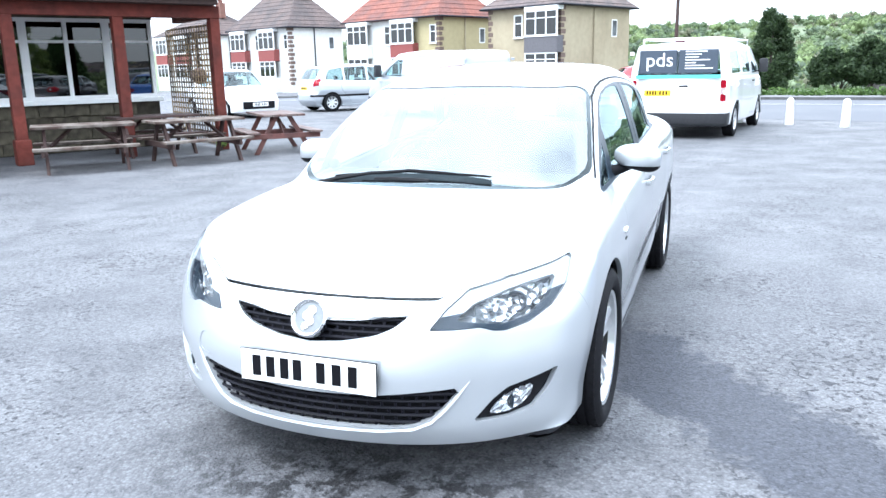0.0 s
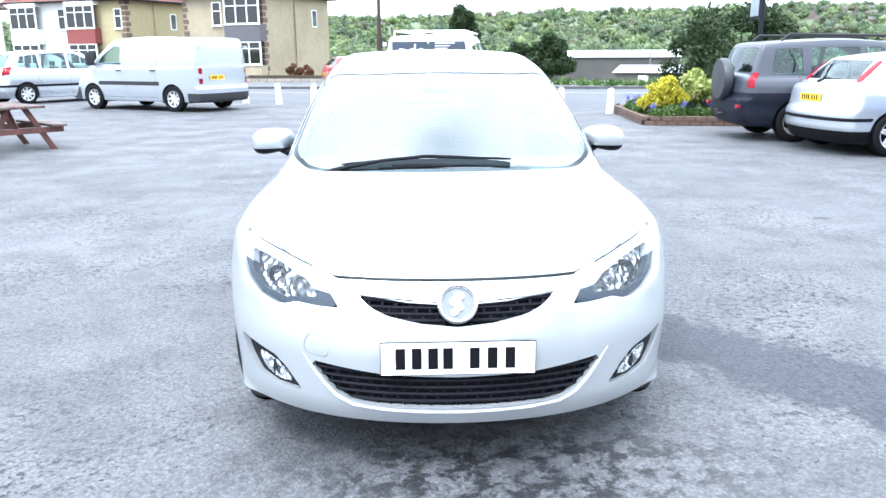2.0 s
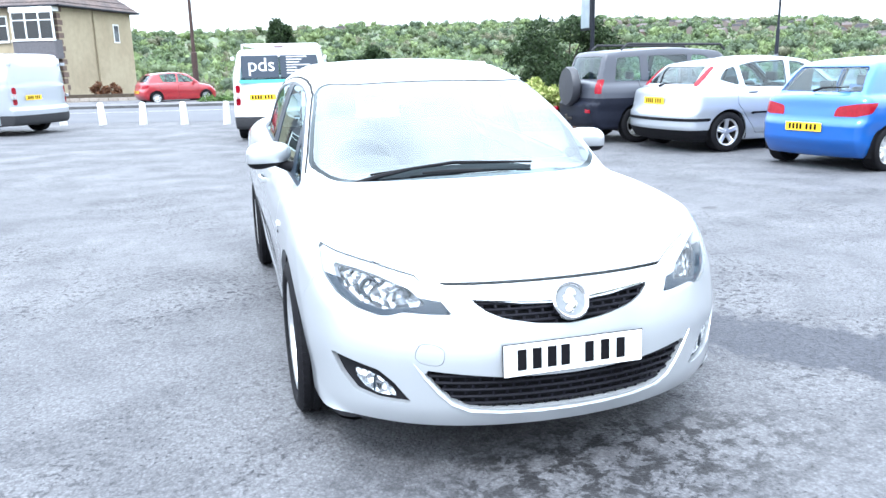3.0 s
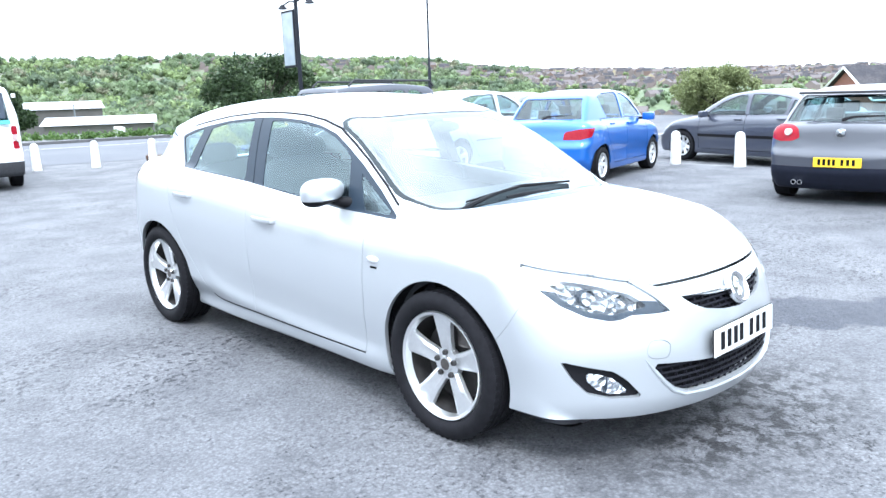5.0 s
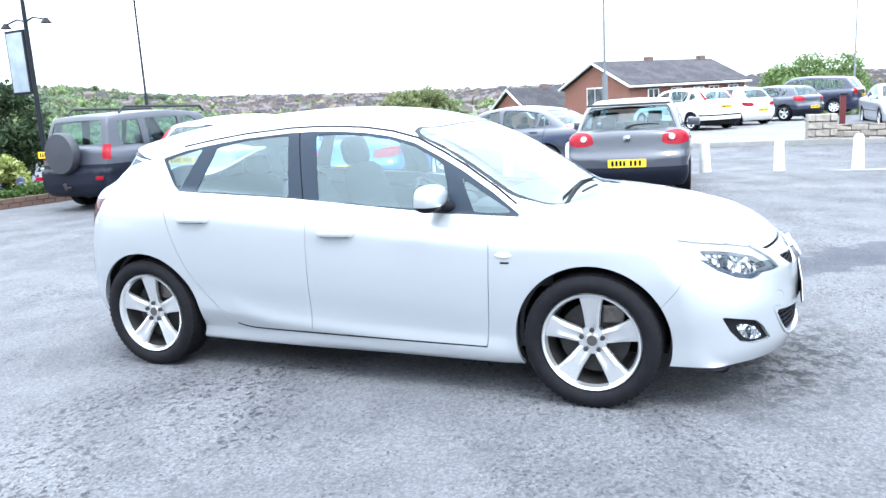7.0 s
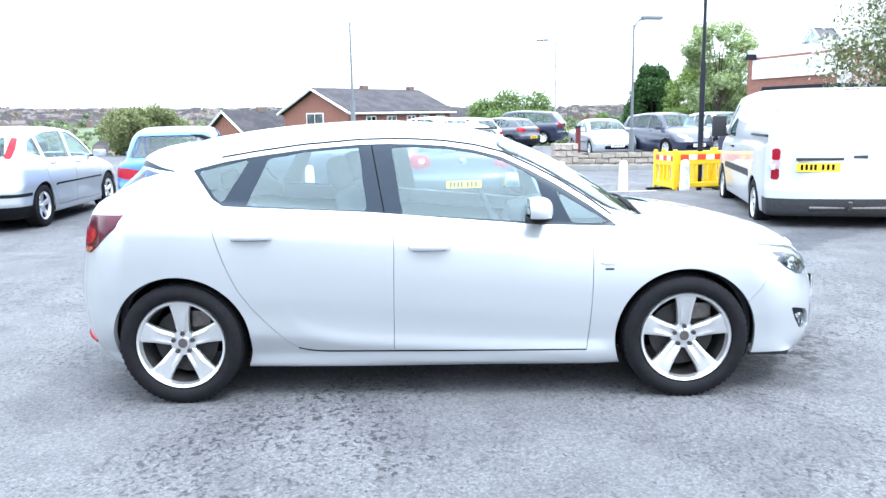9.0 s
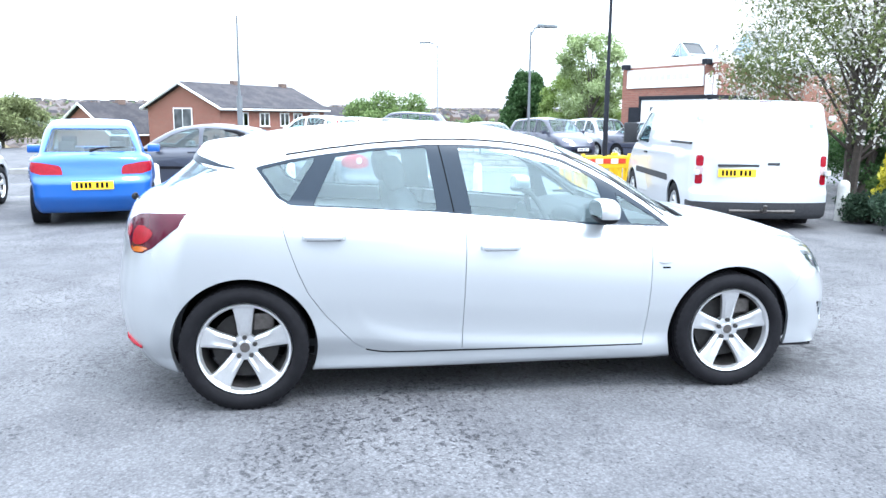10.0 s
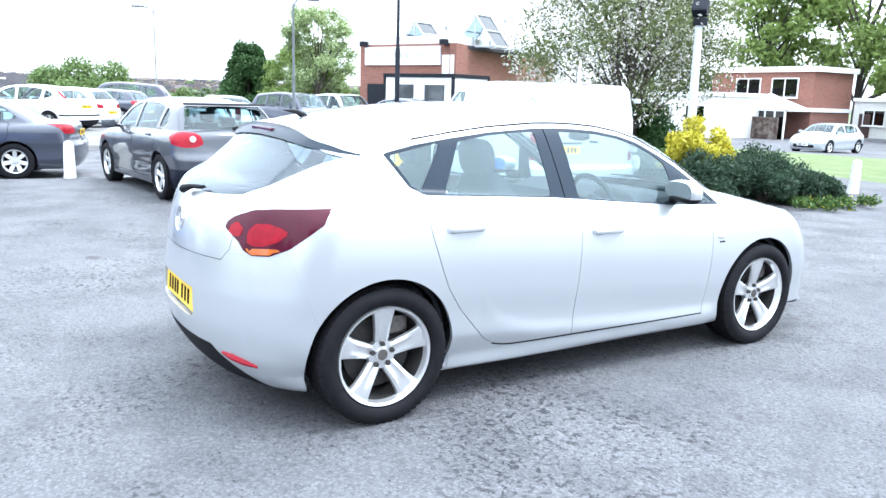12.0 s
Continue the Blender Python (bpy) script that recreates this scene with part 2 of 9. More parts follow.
def split(part_mesh, f):
    """Cuts a (vertices, normals, triangles) mesh along f = 0; f holds a value for each vertex. Returns the side with f < 0 and the rest."""
    v, n, t = part_mesh
    f = np.where(np.abs(f) < 1e-5, 1e-5, f)
    neg = f[t] < 0
    k = neg.sum(1)
    out = []
    cut = (k == 1) | (k == 2)
    tc = t[cut]
    odd = np.where(k[cut] == 1, neg[cut].argmax(1), (~neg[cut]).argmax(1))
    r = np.arange(len(tc))
    a, b, c = tc[r, odd], tc[r, (odd + 1) % 3], tc[r, (odd + 2) % 3]

    def key(p, q):
        return np.minimum(p, q) * len(v) + np.maximum(p, q)
    keys, inv = np.unique(np.concatenate([key(a, b), key(a, c)]), return_inverse=True)
    p, q = keys // len(v), keys % len(v)
    w = (f[p] / (f[p] - f[q]))[:, None]
    nv = v[p] * (1 - w) + v[q] * w
    nn = n[p] * (1 - w) + n[q] * w
    nn /= np.maximum(np.linalg.norm(nn, axis=1, keepdims=True), 1e-9)
    allv, alln = np.concatenate([v, nv]), np.concatenate([n, nn])
    ab, ac = inv[:len(tc)] + len(v), inv[len(tc):] + len(v)
    tip, base = np.stack([a, ab, ac], 1), np.concatenate([np.stack([ab, b, c], 1), np.stack([ab, c, ac], 1)])
    one = k[cut] == 1
    one2 = np.concatenate([one, one])
    for tris in (np.concatenate([t[k == 3], tip[one], base[~one2]]), np.concatenate([t[k == 0], tip[~one], base[one2]])):
        used, back = np.unique(tris, return_inverse=True)
        out.append((allv[used], alln[used], back.reshape(-1, 3)))
    return out


def rounded(points, n=6):
    """A closed smooth outline through the points."""
    p = np.array(points, float)
    out = []
    for i in range(len(p)):
        a, b, c, d = p[i - 1], p[i], p[(i + 1) % len(p)], p[(i + 2) % len(p)]
        for s in np.arange(n) / n:
            out.append(0.5 * (2 * b + (c - a) * s + (2 * a - 5 * b + 4 * c - d) * s ** 2 + (3 * b - a - 3 * c + d) * s ** 3))
    return np.array(out)


def outline(p, q, points, soft=0.0):
    """Signed distance of the plane points (p, q) to a closed outline, negative inside."""
    pts = np.array(points, float)
    best = np.full(p.shape, 1e9)
    inside = np.zeros(p.shape, bool)
    for (x0, y0), (x1, y1) in zip(pts, np.roll(pts, -1, 0)):
        dx, dy = x1 - x0, y1 - y0
        s = np.clip(((p - x0) * dx + (q - y0) * dy) / max(dx * dx + dy * dy, 1e-12), 0, 1)
        best = np.minimum(best, np.hypot(p - x0 - s * dx, q - y0 - s * dy))
        if dy:
            inside ^= ((y0 > q) != (y1 > q)) & (p < dx * (q - y0) / dy + x0)
    return np.where(inside, -best, best) - soft


HATCH = dict(
    hood=[(-2.4, 0.56), (-2.22, 0.70), (-2.1, 0.775), (-1.9, 0.845), (-1.6, 0.918), (-1.3, 0.966), (-1.15, 0.98), (-1.0, 0.995), (-0.5, 1.04), (1.0, 1.13), (1.7, 1.13), (2.2, 1.02)],
    roof=[(-2.3, -0.2), (-2.0, 0.3), (-1.75, 0.6), (-1.45, 0.79), (-1.2, 0.95), (-0.92, 1.135), (-0.65, 1.288), (-0.32, 1.41), (0, 1.468), (0.35, 1.487), (0.65, 1.478), (0.95, 1.455), (1.25, 1.415), (1.5, 1.365), (1.60, 1.33), (1.68, 1.25), (1.85, 1.11), (2.05, 0.93), (2.4, 0.62)],
    nose=[(0.1, -2.07), (0.2, -2.225), (0.3, -2.262), (0.45, -2.266), (0.6, -2.235), (0.7, -2.18), (0.8, -2.10), (0.95, -1.95)],
    tail=[(0.12, 1.88), (0.25, 2.01), (0.35, 2.06), (0.5, 2.08), (0.60, 2.078), (0.70, 2.066), (0.85, 2.040), (0.97, 2.008), (1.1, 1.955), (1.5, 1.70)],
    plan=[(-2.3, 0.785), (-1.9, 0.852), (-1.34, 0.887), (-0.9, 0.885), (0, 0.883), (0.9, 0.893), (1.34, 0.905), (1.8, 0.88), (2.13, 0.80)],
    sect=[(0.12, -0.10), (0.2, -0.058), (0.27, -0.034), (0.36, -0.026), (0.5, -0.008), (0.65, 0), (0.78, -0.008), (0.86, -0.025), (0.93, -0.075), (1.0, -0.16)],
    belt=[(-1.3, 0.92), (-1.0, 0.92), (0, 0.985), (1.0, 1.06), (2, 1.10)],
    belt_ref=0.95,
    cab=[(0.8, 0.83), (0.95, 0.785), (1.1, 0.735), (1.25, 0.675), (1.36, 0.615), (1.5, 0.50)],
    cab_plan=[(-1.3, -0.01), (0.3, 0.0), (1.0, -0.025), (1.4, -0.07), (1.8, -0.15), (2.1, -0.24)],
    blade=[(-1.0, 0.28), (-0.5, 0.29), (0.21, 0.324), (0.489, 0.351), (0.663, 0.41), (0.78, 0.53), (0.867, 0.727), (0.93, 0.95)],
    ends=(0.36, 0.28, 0.22, 0.30), crowns=(0.10, 0.09, 0.13, 0.15), soft=(0.09, 0.09, 0.10, 0.02), floor=0.17)
# ---- making objects ----
def thing(name, label, category, group="", kind="", at=None):
    """An empty at a thing's base, which carries its parts."""
    ob = tagged(new(name), label, category, group, kind)
    ob.empty_display_size = 0.1
    if at is not None:
        ob.matrix_basis = at
    return ob


def mesh_ob(name, verts, faces, mat, parent=None, label="", smooth=False, normals=None):
    me = bpy.data.meshes.new(name)
    me.from_pydata([tuple(map(float, v)) for v in verts], [], [tuple(map(int, f)) for f in faces])
    me.materials.append(mat)
    if smooth:
        me.polygons.foreach_set("use_smooth", [True] * len(me.polygons))
    if normals is not None:
        me.normals_split_custom_set_from_vertices([tuple(map(float, q)) for q in normals])
    me.update()
    ob = new(name, me)
    if parent is not None:
        ob.parent = parent
    if label:
        ob["label"] = label
    return ob


def part(name, bm, mat, parent=None, label="", smooth=False):
    """A bmesh as one mesh object under a thing or a part."""
    me = bpy.data.meshes.new(name)
    bmesh.ops.recalc_face_normals(bm, faces=bm.faces[:])
    bm.to_mesh(me)
    bm.free()
    me.materials.append(mat)
    if smooth:
        me.polygons.foreach_set("use_smooth", [True] * len(me.polygons))
        me.set_sharp_from_angle(angle=radians(40))
    ob = new(name, me)
    if parent is not None:
        ob.parent = parent
    if label:
        ob["label"] = label
    return ob


def box(bm, low, high, bevel=0.0, m=None):
    """Adds a box, with soft edges, to a bmesh."""
    c = [(a + b) / 2 for a, b in zip(low, high)]
    s = [abs(b - a) for a, b in zip(low, high)]
    r = bmesh.ops.create_cube(bm, size=1.0, matrix=Matrix.Translation(c) @ Matrix.Diagonal((*s, 1)))
    vs = r["verts"]
    if bevel:
        edges = list({e for v in vs for e in v.link_edges})
        r2 = bmesh.ops.bevel(bm, geom=edges, offset=bevel, segments=2, affect="EDGES", profile=0.6)
        vs = list({v for v in r2["verts"]} | {v for v in vs if v.is_valid})
    if m is not None:
        bmesh.ops.transform(bm, matrix=m, verts=[v for v in vs if v.is_valid])
    return vs


def box_part(name, low, high, mat, parent=None, bevel=0.0, m=None, label=""):
    bm = bmesh.new()
    box(bm, low, high, bevel, m)
    return part(name, bm, mat, parent, label)


def tube(bm, points, radius, sides=8, cap=True):
    """Adds a round bar along points; radius is a number or one for each point."""
    pts = [Vector(p) for p in points]
    rad = [float(q) for q in radius] if isinstance(radius, (list, tuple)) else [float(radius)] * len(pts)
    rings = []
    for i, p in enumerate(pts):
        d = (pts[min(i + 1, len(pts) - 1)] - pts[max(i - 1, 0)]).normalized()
        side = d.cross(Vector((0, 0, 1)))
        if side.length < 0.05:
            side = d.cross(Vector((0, 1, 0)))
        side.normalize()
        up = side.cross(d)
        rings.append([bm.verts.new(p + rad[i] * (math.cos(a) * side + math.sin(a) * up)) for a in [2 * math.pi * k / sides for k in range(sides)]])
    for r0, r1 in zip(rings, rings[1:]):
        for k in range(sides):
            bm.faces.new((r0[k], r0[(k + 1) % sides], r1[(k + 1) % sides], r1[k]))
    if cap:
        bm.faces.new(rings[0][::-1])
        bm.faces.new(rings[-1])


def revolve(bm, profile, sides, axis="x", closed=True):
    """Adds a turned solid: profile of (along, radius) about the x or z axis."""
    rings = []
    for a, r in profile:
        ring = []
        for k in range(sides):
            c, s = math.cos(2 * math.pi * k / sides), math.sin(2 * math.pi * k / sides)
            ring.append(bm.verts.new((a, r * c, r * s) if axis == "x" else (r * c, r * s, a)))
        rings.append(ring)
    n = len(rings)
    for i in range(n if closed else n - 1):
        r0, r1 = rings[i], rings[(i + 1) % n]
        for k in range(sides):
            bm.faces.new((r0[k], r0[(k + 1) % sides], r1[(k + 1) % sides], r1[k]))


def prism(bm, points, depth, m):
    """Adds a flat outline (in x, z) pushed depth along y, at the pose m."""
    f = [bm.verts.new(m @ Vector((x, 0, z))) for x, z in points]
    b = [bm.verts.new(m @ Vector((x, depth, z))) for x, z in points]
    bm.faces.new(f)
    bm.faces.new(b[::-1])
    for i in range(len(f)):
        j = (i + 1) % len(f)
        bm.faces.new((f[i], f[j], b[j], b[i]))


def loose(mesh):
    """The separate pieces of a skin, largest first; slivers stay with the largest."""
    v, n, t = mesh
    if len(t) == 0:
        return [mesh]
    lab = np.arange(len(v))
    while True:
        low = lab[t].min(1)
        new_lab = lab.copy()
        for i in range(3):
            np.minimum.at(new_lab, t[:, i], low)
        new_lab = new_lab[new_lab]
        if (new_lab == lab).all():
            break
        lab = new_lab
    ids, inv, count = np.unique(lab[t[:, 0]], return_inverse=True, return_counts=True)
    order = np.argsort(-count)
    keep = [o for o in order if count[o] > 60] or [order[0]]
    which = np.full(len(ids), 0)
    for i, o in enumerate(keep):
        which[o] = i
    out = []
    for i in range(len(keep)):
        tri = t[which[inv] == i]
        used, back = np.unique(tri, return_inverse=True)
        out.append((v[used], n[used], back.reshape(-1, 3)))
    return out


def panel(name, mesh, mat, parent, push=0.0, flange=0.0, label=""):
    """A piece of a body skin, moved push along its normals, with edges turned inwards by flange."""
    v, n, t = mesh
    if len(t) == 0:
        return None
    v = v + n * push
    faces = t
    if flange:
        e = np.concatenate([t[:, [0, 1]], t[:, [1, 2]], t[:, [2, 0]]])
        key = np.minimum(e[:, 0], e[:, 1]) * len(v) + np.maximum(e[:, 0], e[:, 1])
        _, first, count = np.unique(key, return_index=True, return_counts=True)
        rim = e[first[count == 1]]
        ids, back = np.unique(rim, return_inverse=True)
        back = back.reshape(-1, 2)
        a, b, top_a, top_b = rim[:, 0], rim[:, 1], back[:, 0], back[:, 1]
        base = len(v)
        k = len(ids)
        side = np.cross(v[rim[:, 1]] - v[rim[:, 0]], n[rim[:, 0]])
        side /= np.maximum(np.linalg.norm(side, axis=1, keepdims=True), 1e-9)
        sn = np.zeros((k, 3))
        np.add.at(sn, top_a, side)
        np.add.at(sn, top_b, side)
        sn /= np.maximum(np.linalg.norm(sn, axis=1, keepdims=True), 1e-9)
        v = np.concatenate([v, v[ids], v[ids] - n[ids] * flange])
        n = np.concatenate([n, sn, sn])
        wall = np.concatenate([np.stack([top_b + base, top_a + base, top_a + base + k], 1), np.stack([top_b + base, top_a + base + k, top_b + base + k], 1)])
        faces = np.concatenate([t, wall])
    return mesh_ob(name, v, faces, mat, parent, label, True, n)


def front_arc(v, y0=-2.1):
    return np.abs(v[:, 0]) + 0.6 * (v[:, 1] - y0)


def rear_arc(v, y0=1.95):
    return np.abs(v[:, 0]) - 0.6 * (v[:, 1] - y0)


def mirrored(points):
    """A closed outline from its right half, listed from the middle of the bottom to the middle of the top or the other way round."""
    return list(points) + [(-x, z) for x, z in reversed(points) if abs(x) > 1e-6]


# ---- wheels ----
def wheel(parent, x, y, r, width, rim_r, style, side, hub_z=None, mats=None):
    """A wheel whose outer face looks along side * x. style: number and shape of its spokes."""
    rubber, metal = (mats or (RUBBER, ALLOY))
    z = hub_z or r
    w = new("wheel")
    w.parent = parent
    w.matrix_basis = pose(x, y, z, 0, 0, 0 if side > 0 else 180)
    h = width / 2
    big = style["detail"]
    sides = 64 if big else 28
    bm = bmesh.new()
    prof = [(h * 0.80, rim_r + 0.002), (h * 0.98, rim_r + 0.018), (h * 1.03, (rim_r + r) / 2), (h * 0.97, r - 0.022), (h * 0.84, r - 0.004)]
    if big:
        for g in (0.55, 0.2, -0.2, -0.55):
            prof += [(h * (g + 0.07), r), (h * (g + 0.06), r - 0.008), (h * (g - 0.06), r - 0.008), (h * (g - 0.07), r)]
    prof += [(-h * 0.84, r - 0.004), (-h * 0.97, r - 0.022), (-h * 1.03, (rim_r + r) / 2), (-h * 0.8, rim_r + 0.002)]
    revolve(bm, prof, sides)
    if big:
        for k in range(0, 60):
            a = 2 * math.pi * k / 60
            m = Matrix.Rotation(a, 4, "X")
            for s in (-1, 1):
                box(bm, (s * h * 0.62, -0.004, r - 0.012), (s * h * 0.86, 0.009, r - 0.001), 0, m)
    tyre = part("tyre", bm, rubber, w, smooth=True)
    bm = bmesh.new()
    lip = h * 0.86
    revolve(bm, [(lip - 0.004, rim_r + 0.003), (lip + 0.004, rim_r - 0.002), (lip - 0.002, rim_r - 0.014), (lip - 0.03, rim_r - 0.022), (lip - 0.03, rim_r + 0.003)], sides)
    rim = part("rim", bm, metal, w, smooth=True)
    bm = bmesh.new()
    revolve(bm, [(lip - 0.03, rim_r - 0.020), (-h * 0.8, rim_r - 0.03), (-h * 0.8, rim_r + 0.001)], sides)
    part("rim_barrel", bm, BRAKE_STEEL, w, smooth=True)
    n = style["spokes"]
    face = lip - 0.016
    for k in range(n):
        bm = bmesh.new()
        a = 2 * math.pi * (k + style.get("turn", 0)) / n
        wi, wo, dish = style["inner"], style["outer"], style["dish"]
        stations = [0.03, 0.075, 0.13, 0.18, rim_r - 0.012]
        rows = []
        for i, q in enumerate(stations):
            s = i / (len(stations) - 1)
            wd = (wi + (wo - wi) * s * s) / 2 * (1 if i else 0.8)
            fx = face - dish * (1 - s) ** 1.5
            rows.append([(fx - 0.02, -wd, q), (fx - 0.004, -wd * 0.92, q), (fx + 0.003, -wd * 0.55, q), (fx - 0.002 - 0.006 * s, 0, q), (fx + 0.003, wd * 0.55, q), (fx - 0.004, wd * 0.92, q), (fx - 0.02, wd, q)])
        vs = [[bm.verts.new(p) for p in row] for row in rows]
        for r0, r1 in zip(vs, vs[1:]):
            for j in range(6):
                bm.faces.new((r0[j], r0[j + 1], r1[j + 1], r1[j]))
            bm.faces.new((r0[6], r0[0], r1[0], r1[6]))
        bm.faces.new(vs[-1])
        bmesh.ops.rotate(bm, verts=bm.verts[:], cent=(0, 0, 0), matrix=Matrix.Rotation(a, 3, "X"))
        part("spoke", bm, metal, w, smooth=True)
    bm = bmesh.new()
    hx = face - style["dish"] * 0.75
    revolve(bm, [(hx - 0.03, 0.001), (hx - 0.03, 0.07), (hx, 0.068), (hx + 0.002, 0.036), (hx + 0.010, 0.033), (hx + 0.012, 0.001)], 24)
    part("hub_cap", bm, metal, w, smooth=True)
    if big:
        bm = bmesh.new()
        revolve(bm, [(hx + 0.0115, 0.001), (hx + 0.0115, 0.026), (hx + 0.0135, 0.025), (hx + 0.0135, 0.001)], 20)
        part("centre_badge", bm, STEEL_DARK, w)
        for k in range(5):
            a = 2 * math.pi * k / 5
            bm = bmesh.new()
            bmesh.ops.create_cone(bm, cap_ends=True, segments=6, radius1=0.0135, radius2=0.012, depth=0.02, matrix=Matrix.Translation((hx + 0.006, 0.053 * math.sin(a), 0.053 * math.cos(a))) @ Matrix.Rotation(radians(90), 4, "Y"))
            part("wheel_nut", bm, BRAKE_STEEL, w)
    bm = bmesh.new()
    revolve(bm, [(0.0, 0.04), (0.0, rim_r * 0.72), (-0.02, rim_r * 0.72), (-0.02, 0.04)], 32)
    # disc kept near black so the gaps between the spokes look shaded
    part("brake_disc", bm, BLACK_PLASTIC if not big else BRAKE_STEEL, w, smooth=True)
    if big:
        box_part("brake_caliper", (-0.045, 0.04, 0.08), (0.028, 0.15, 0.17), STEEL_DARK, w, 0.012)
    return w


# near-black: shade behind the spokes is put into this colour; nuts share it
BRAKE_STEEL = material("darkened_wheel_steel", (0.03, 0.028, 0.028), 0.6, 0.3, 0.3, 40)


def number_plate(parent, m, front, width=0.52, height=0.111):
    """A plate lying in x, z at the pose m, its face towards -y; its characters are plain bars."""
    bm = bmesh.new()
    box(bm, (-width / 2, 0, -height / 2), (width / 2, 0.006, height / 2), 0.003, m)
    p = part("number_plate", bm, WHITE_PLATE if front else YELLOW_PLATE, parent, "white front number plate" if front else "yellow rear number plate")
    s = width / 0.52
    if front:
        bm = bmesh.new()
        box(bm, (-width / 2 - 0.003, 0.003, -height / 2 - 0.003), (width / 2 + 0.003, 0.009, height / 2 + 0.003), 0.003, m)
        part("plate_edge", bm, INK, p)
    bm = bmesh.new()
    box(bm, (-0.0165, -0.0015, -0.0365), (0.0165, 0.001, 0.0365))
    me = bpy.data.meshes.new("plate_bar")
    bm.to_mesh(me)
    bm.free()
    me.materials.append(INK)
    for x in (-0.195, -0.14, -0.085, -0.035, 0.055, 0.115, 0.175):
        b = new("plate_bar", me)
        b.parent = p
        b.matrix_basis = m @ pose(x * s, 0, 0.0015) @ Matrix.Diagonal((s, 1, s, 1))
    return p
# ---- ground: one sheet from the car park to the far hills ----
RIDGE = curve([(-180, -1.2), (-75, -0.9), (-60, -0.4), (-30, 0.2), (0, 0.35), (20, 0.6), (38, 0.95), (50, 1.9), (62, 2.35), (75, 2.3), (90, 2.05), (105, 1.7), (120, 1.4), (150, 1.0), (180, -1.2)])


def land(x, y):
    """Height of the ground: flat car park, lower roads beside it, a valley and the hill behind it."""
    x, y = np.asarray(x, float), np.asarray(y, float)
    r = np.hypot(x, y)
    b = np.degrees(np.arctan2(y, x))
    ss = lambda v, a, c: (lambda q: q * q * (3 - 2 * q))(np.clip((v - a) / (c - a), 0, 1))
    valley = ss(b, -40, 5) * (1 - ss(b, 108, 122))
    z = -14.0 * ss(r, 36, 130) * valley
    z += -2.6 * ss(r, 34, 66) * ss(b, -35, -5) * (1 - ss(b, 20, 40)) * (1 - ss(r, 60, 130))
    z += -0.6 * ss(r, 18, 42) * ss(-b, 38, 50)
    z += -0.5 * ss(r, 36, 50) * ss(b, 100, 118)
    z += -0.13 * ss(x, 10.3, 11.4) * (1 - ss(x, 15.5, 17)) * ss(y, -12, -3)
    top = np.tan(np.radians(RIDGE(b))) * 1000 + 1.5
    z += (top - z) * ss(r, 170, 1000) * np.where(b > -100, 1, 0)
    z += np.where(r > 90, (np.sin(x * 0.021 + 1) * np.cos(y * 0.017) * 2.2 + np.sin(x * 0.05) * np.sin(y * 0.043) * 0.9) * ss(r, 90, 260), 0)
    return z


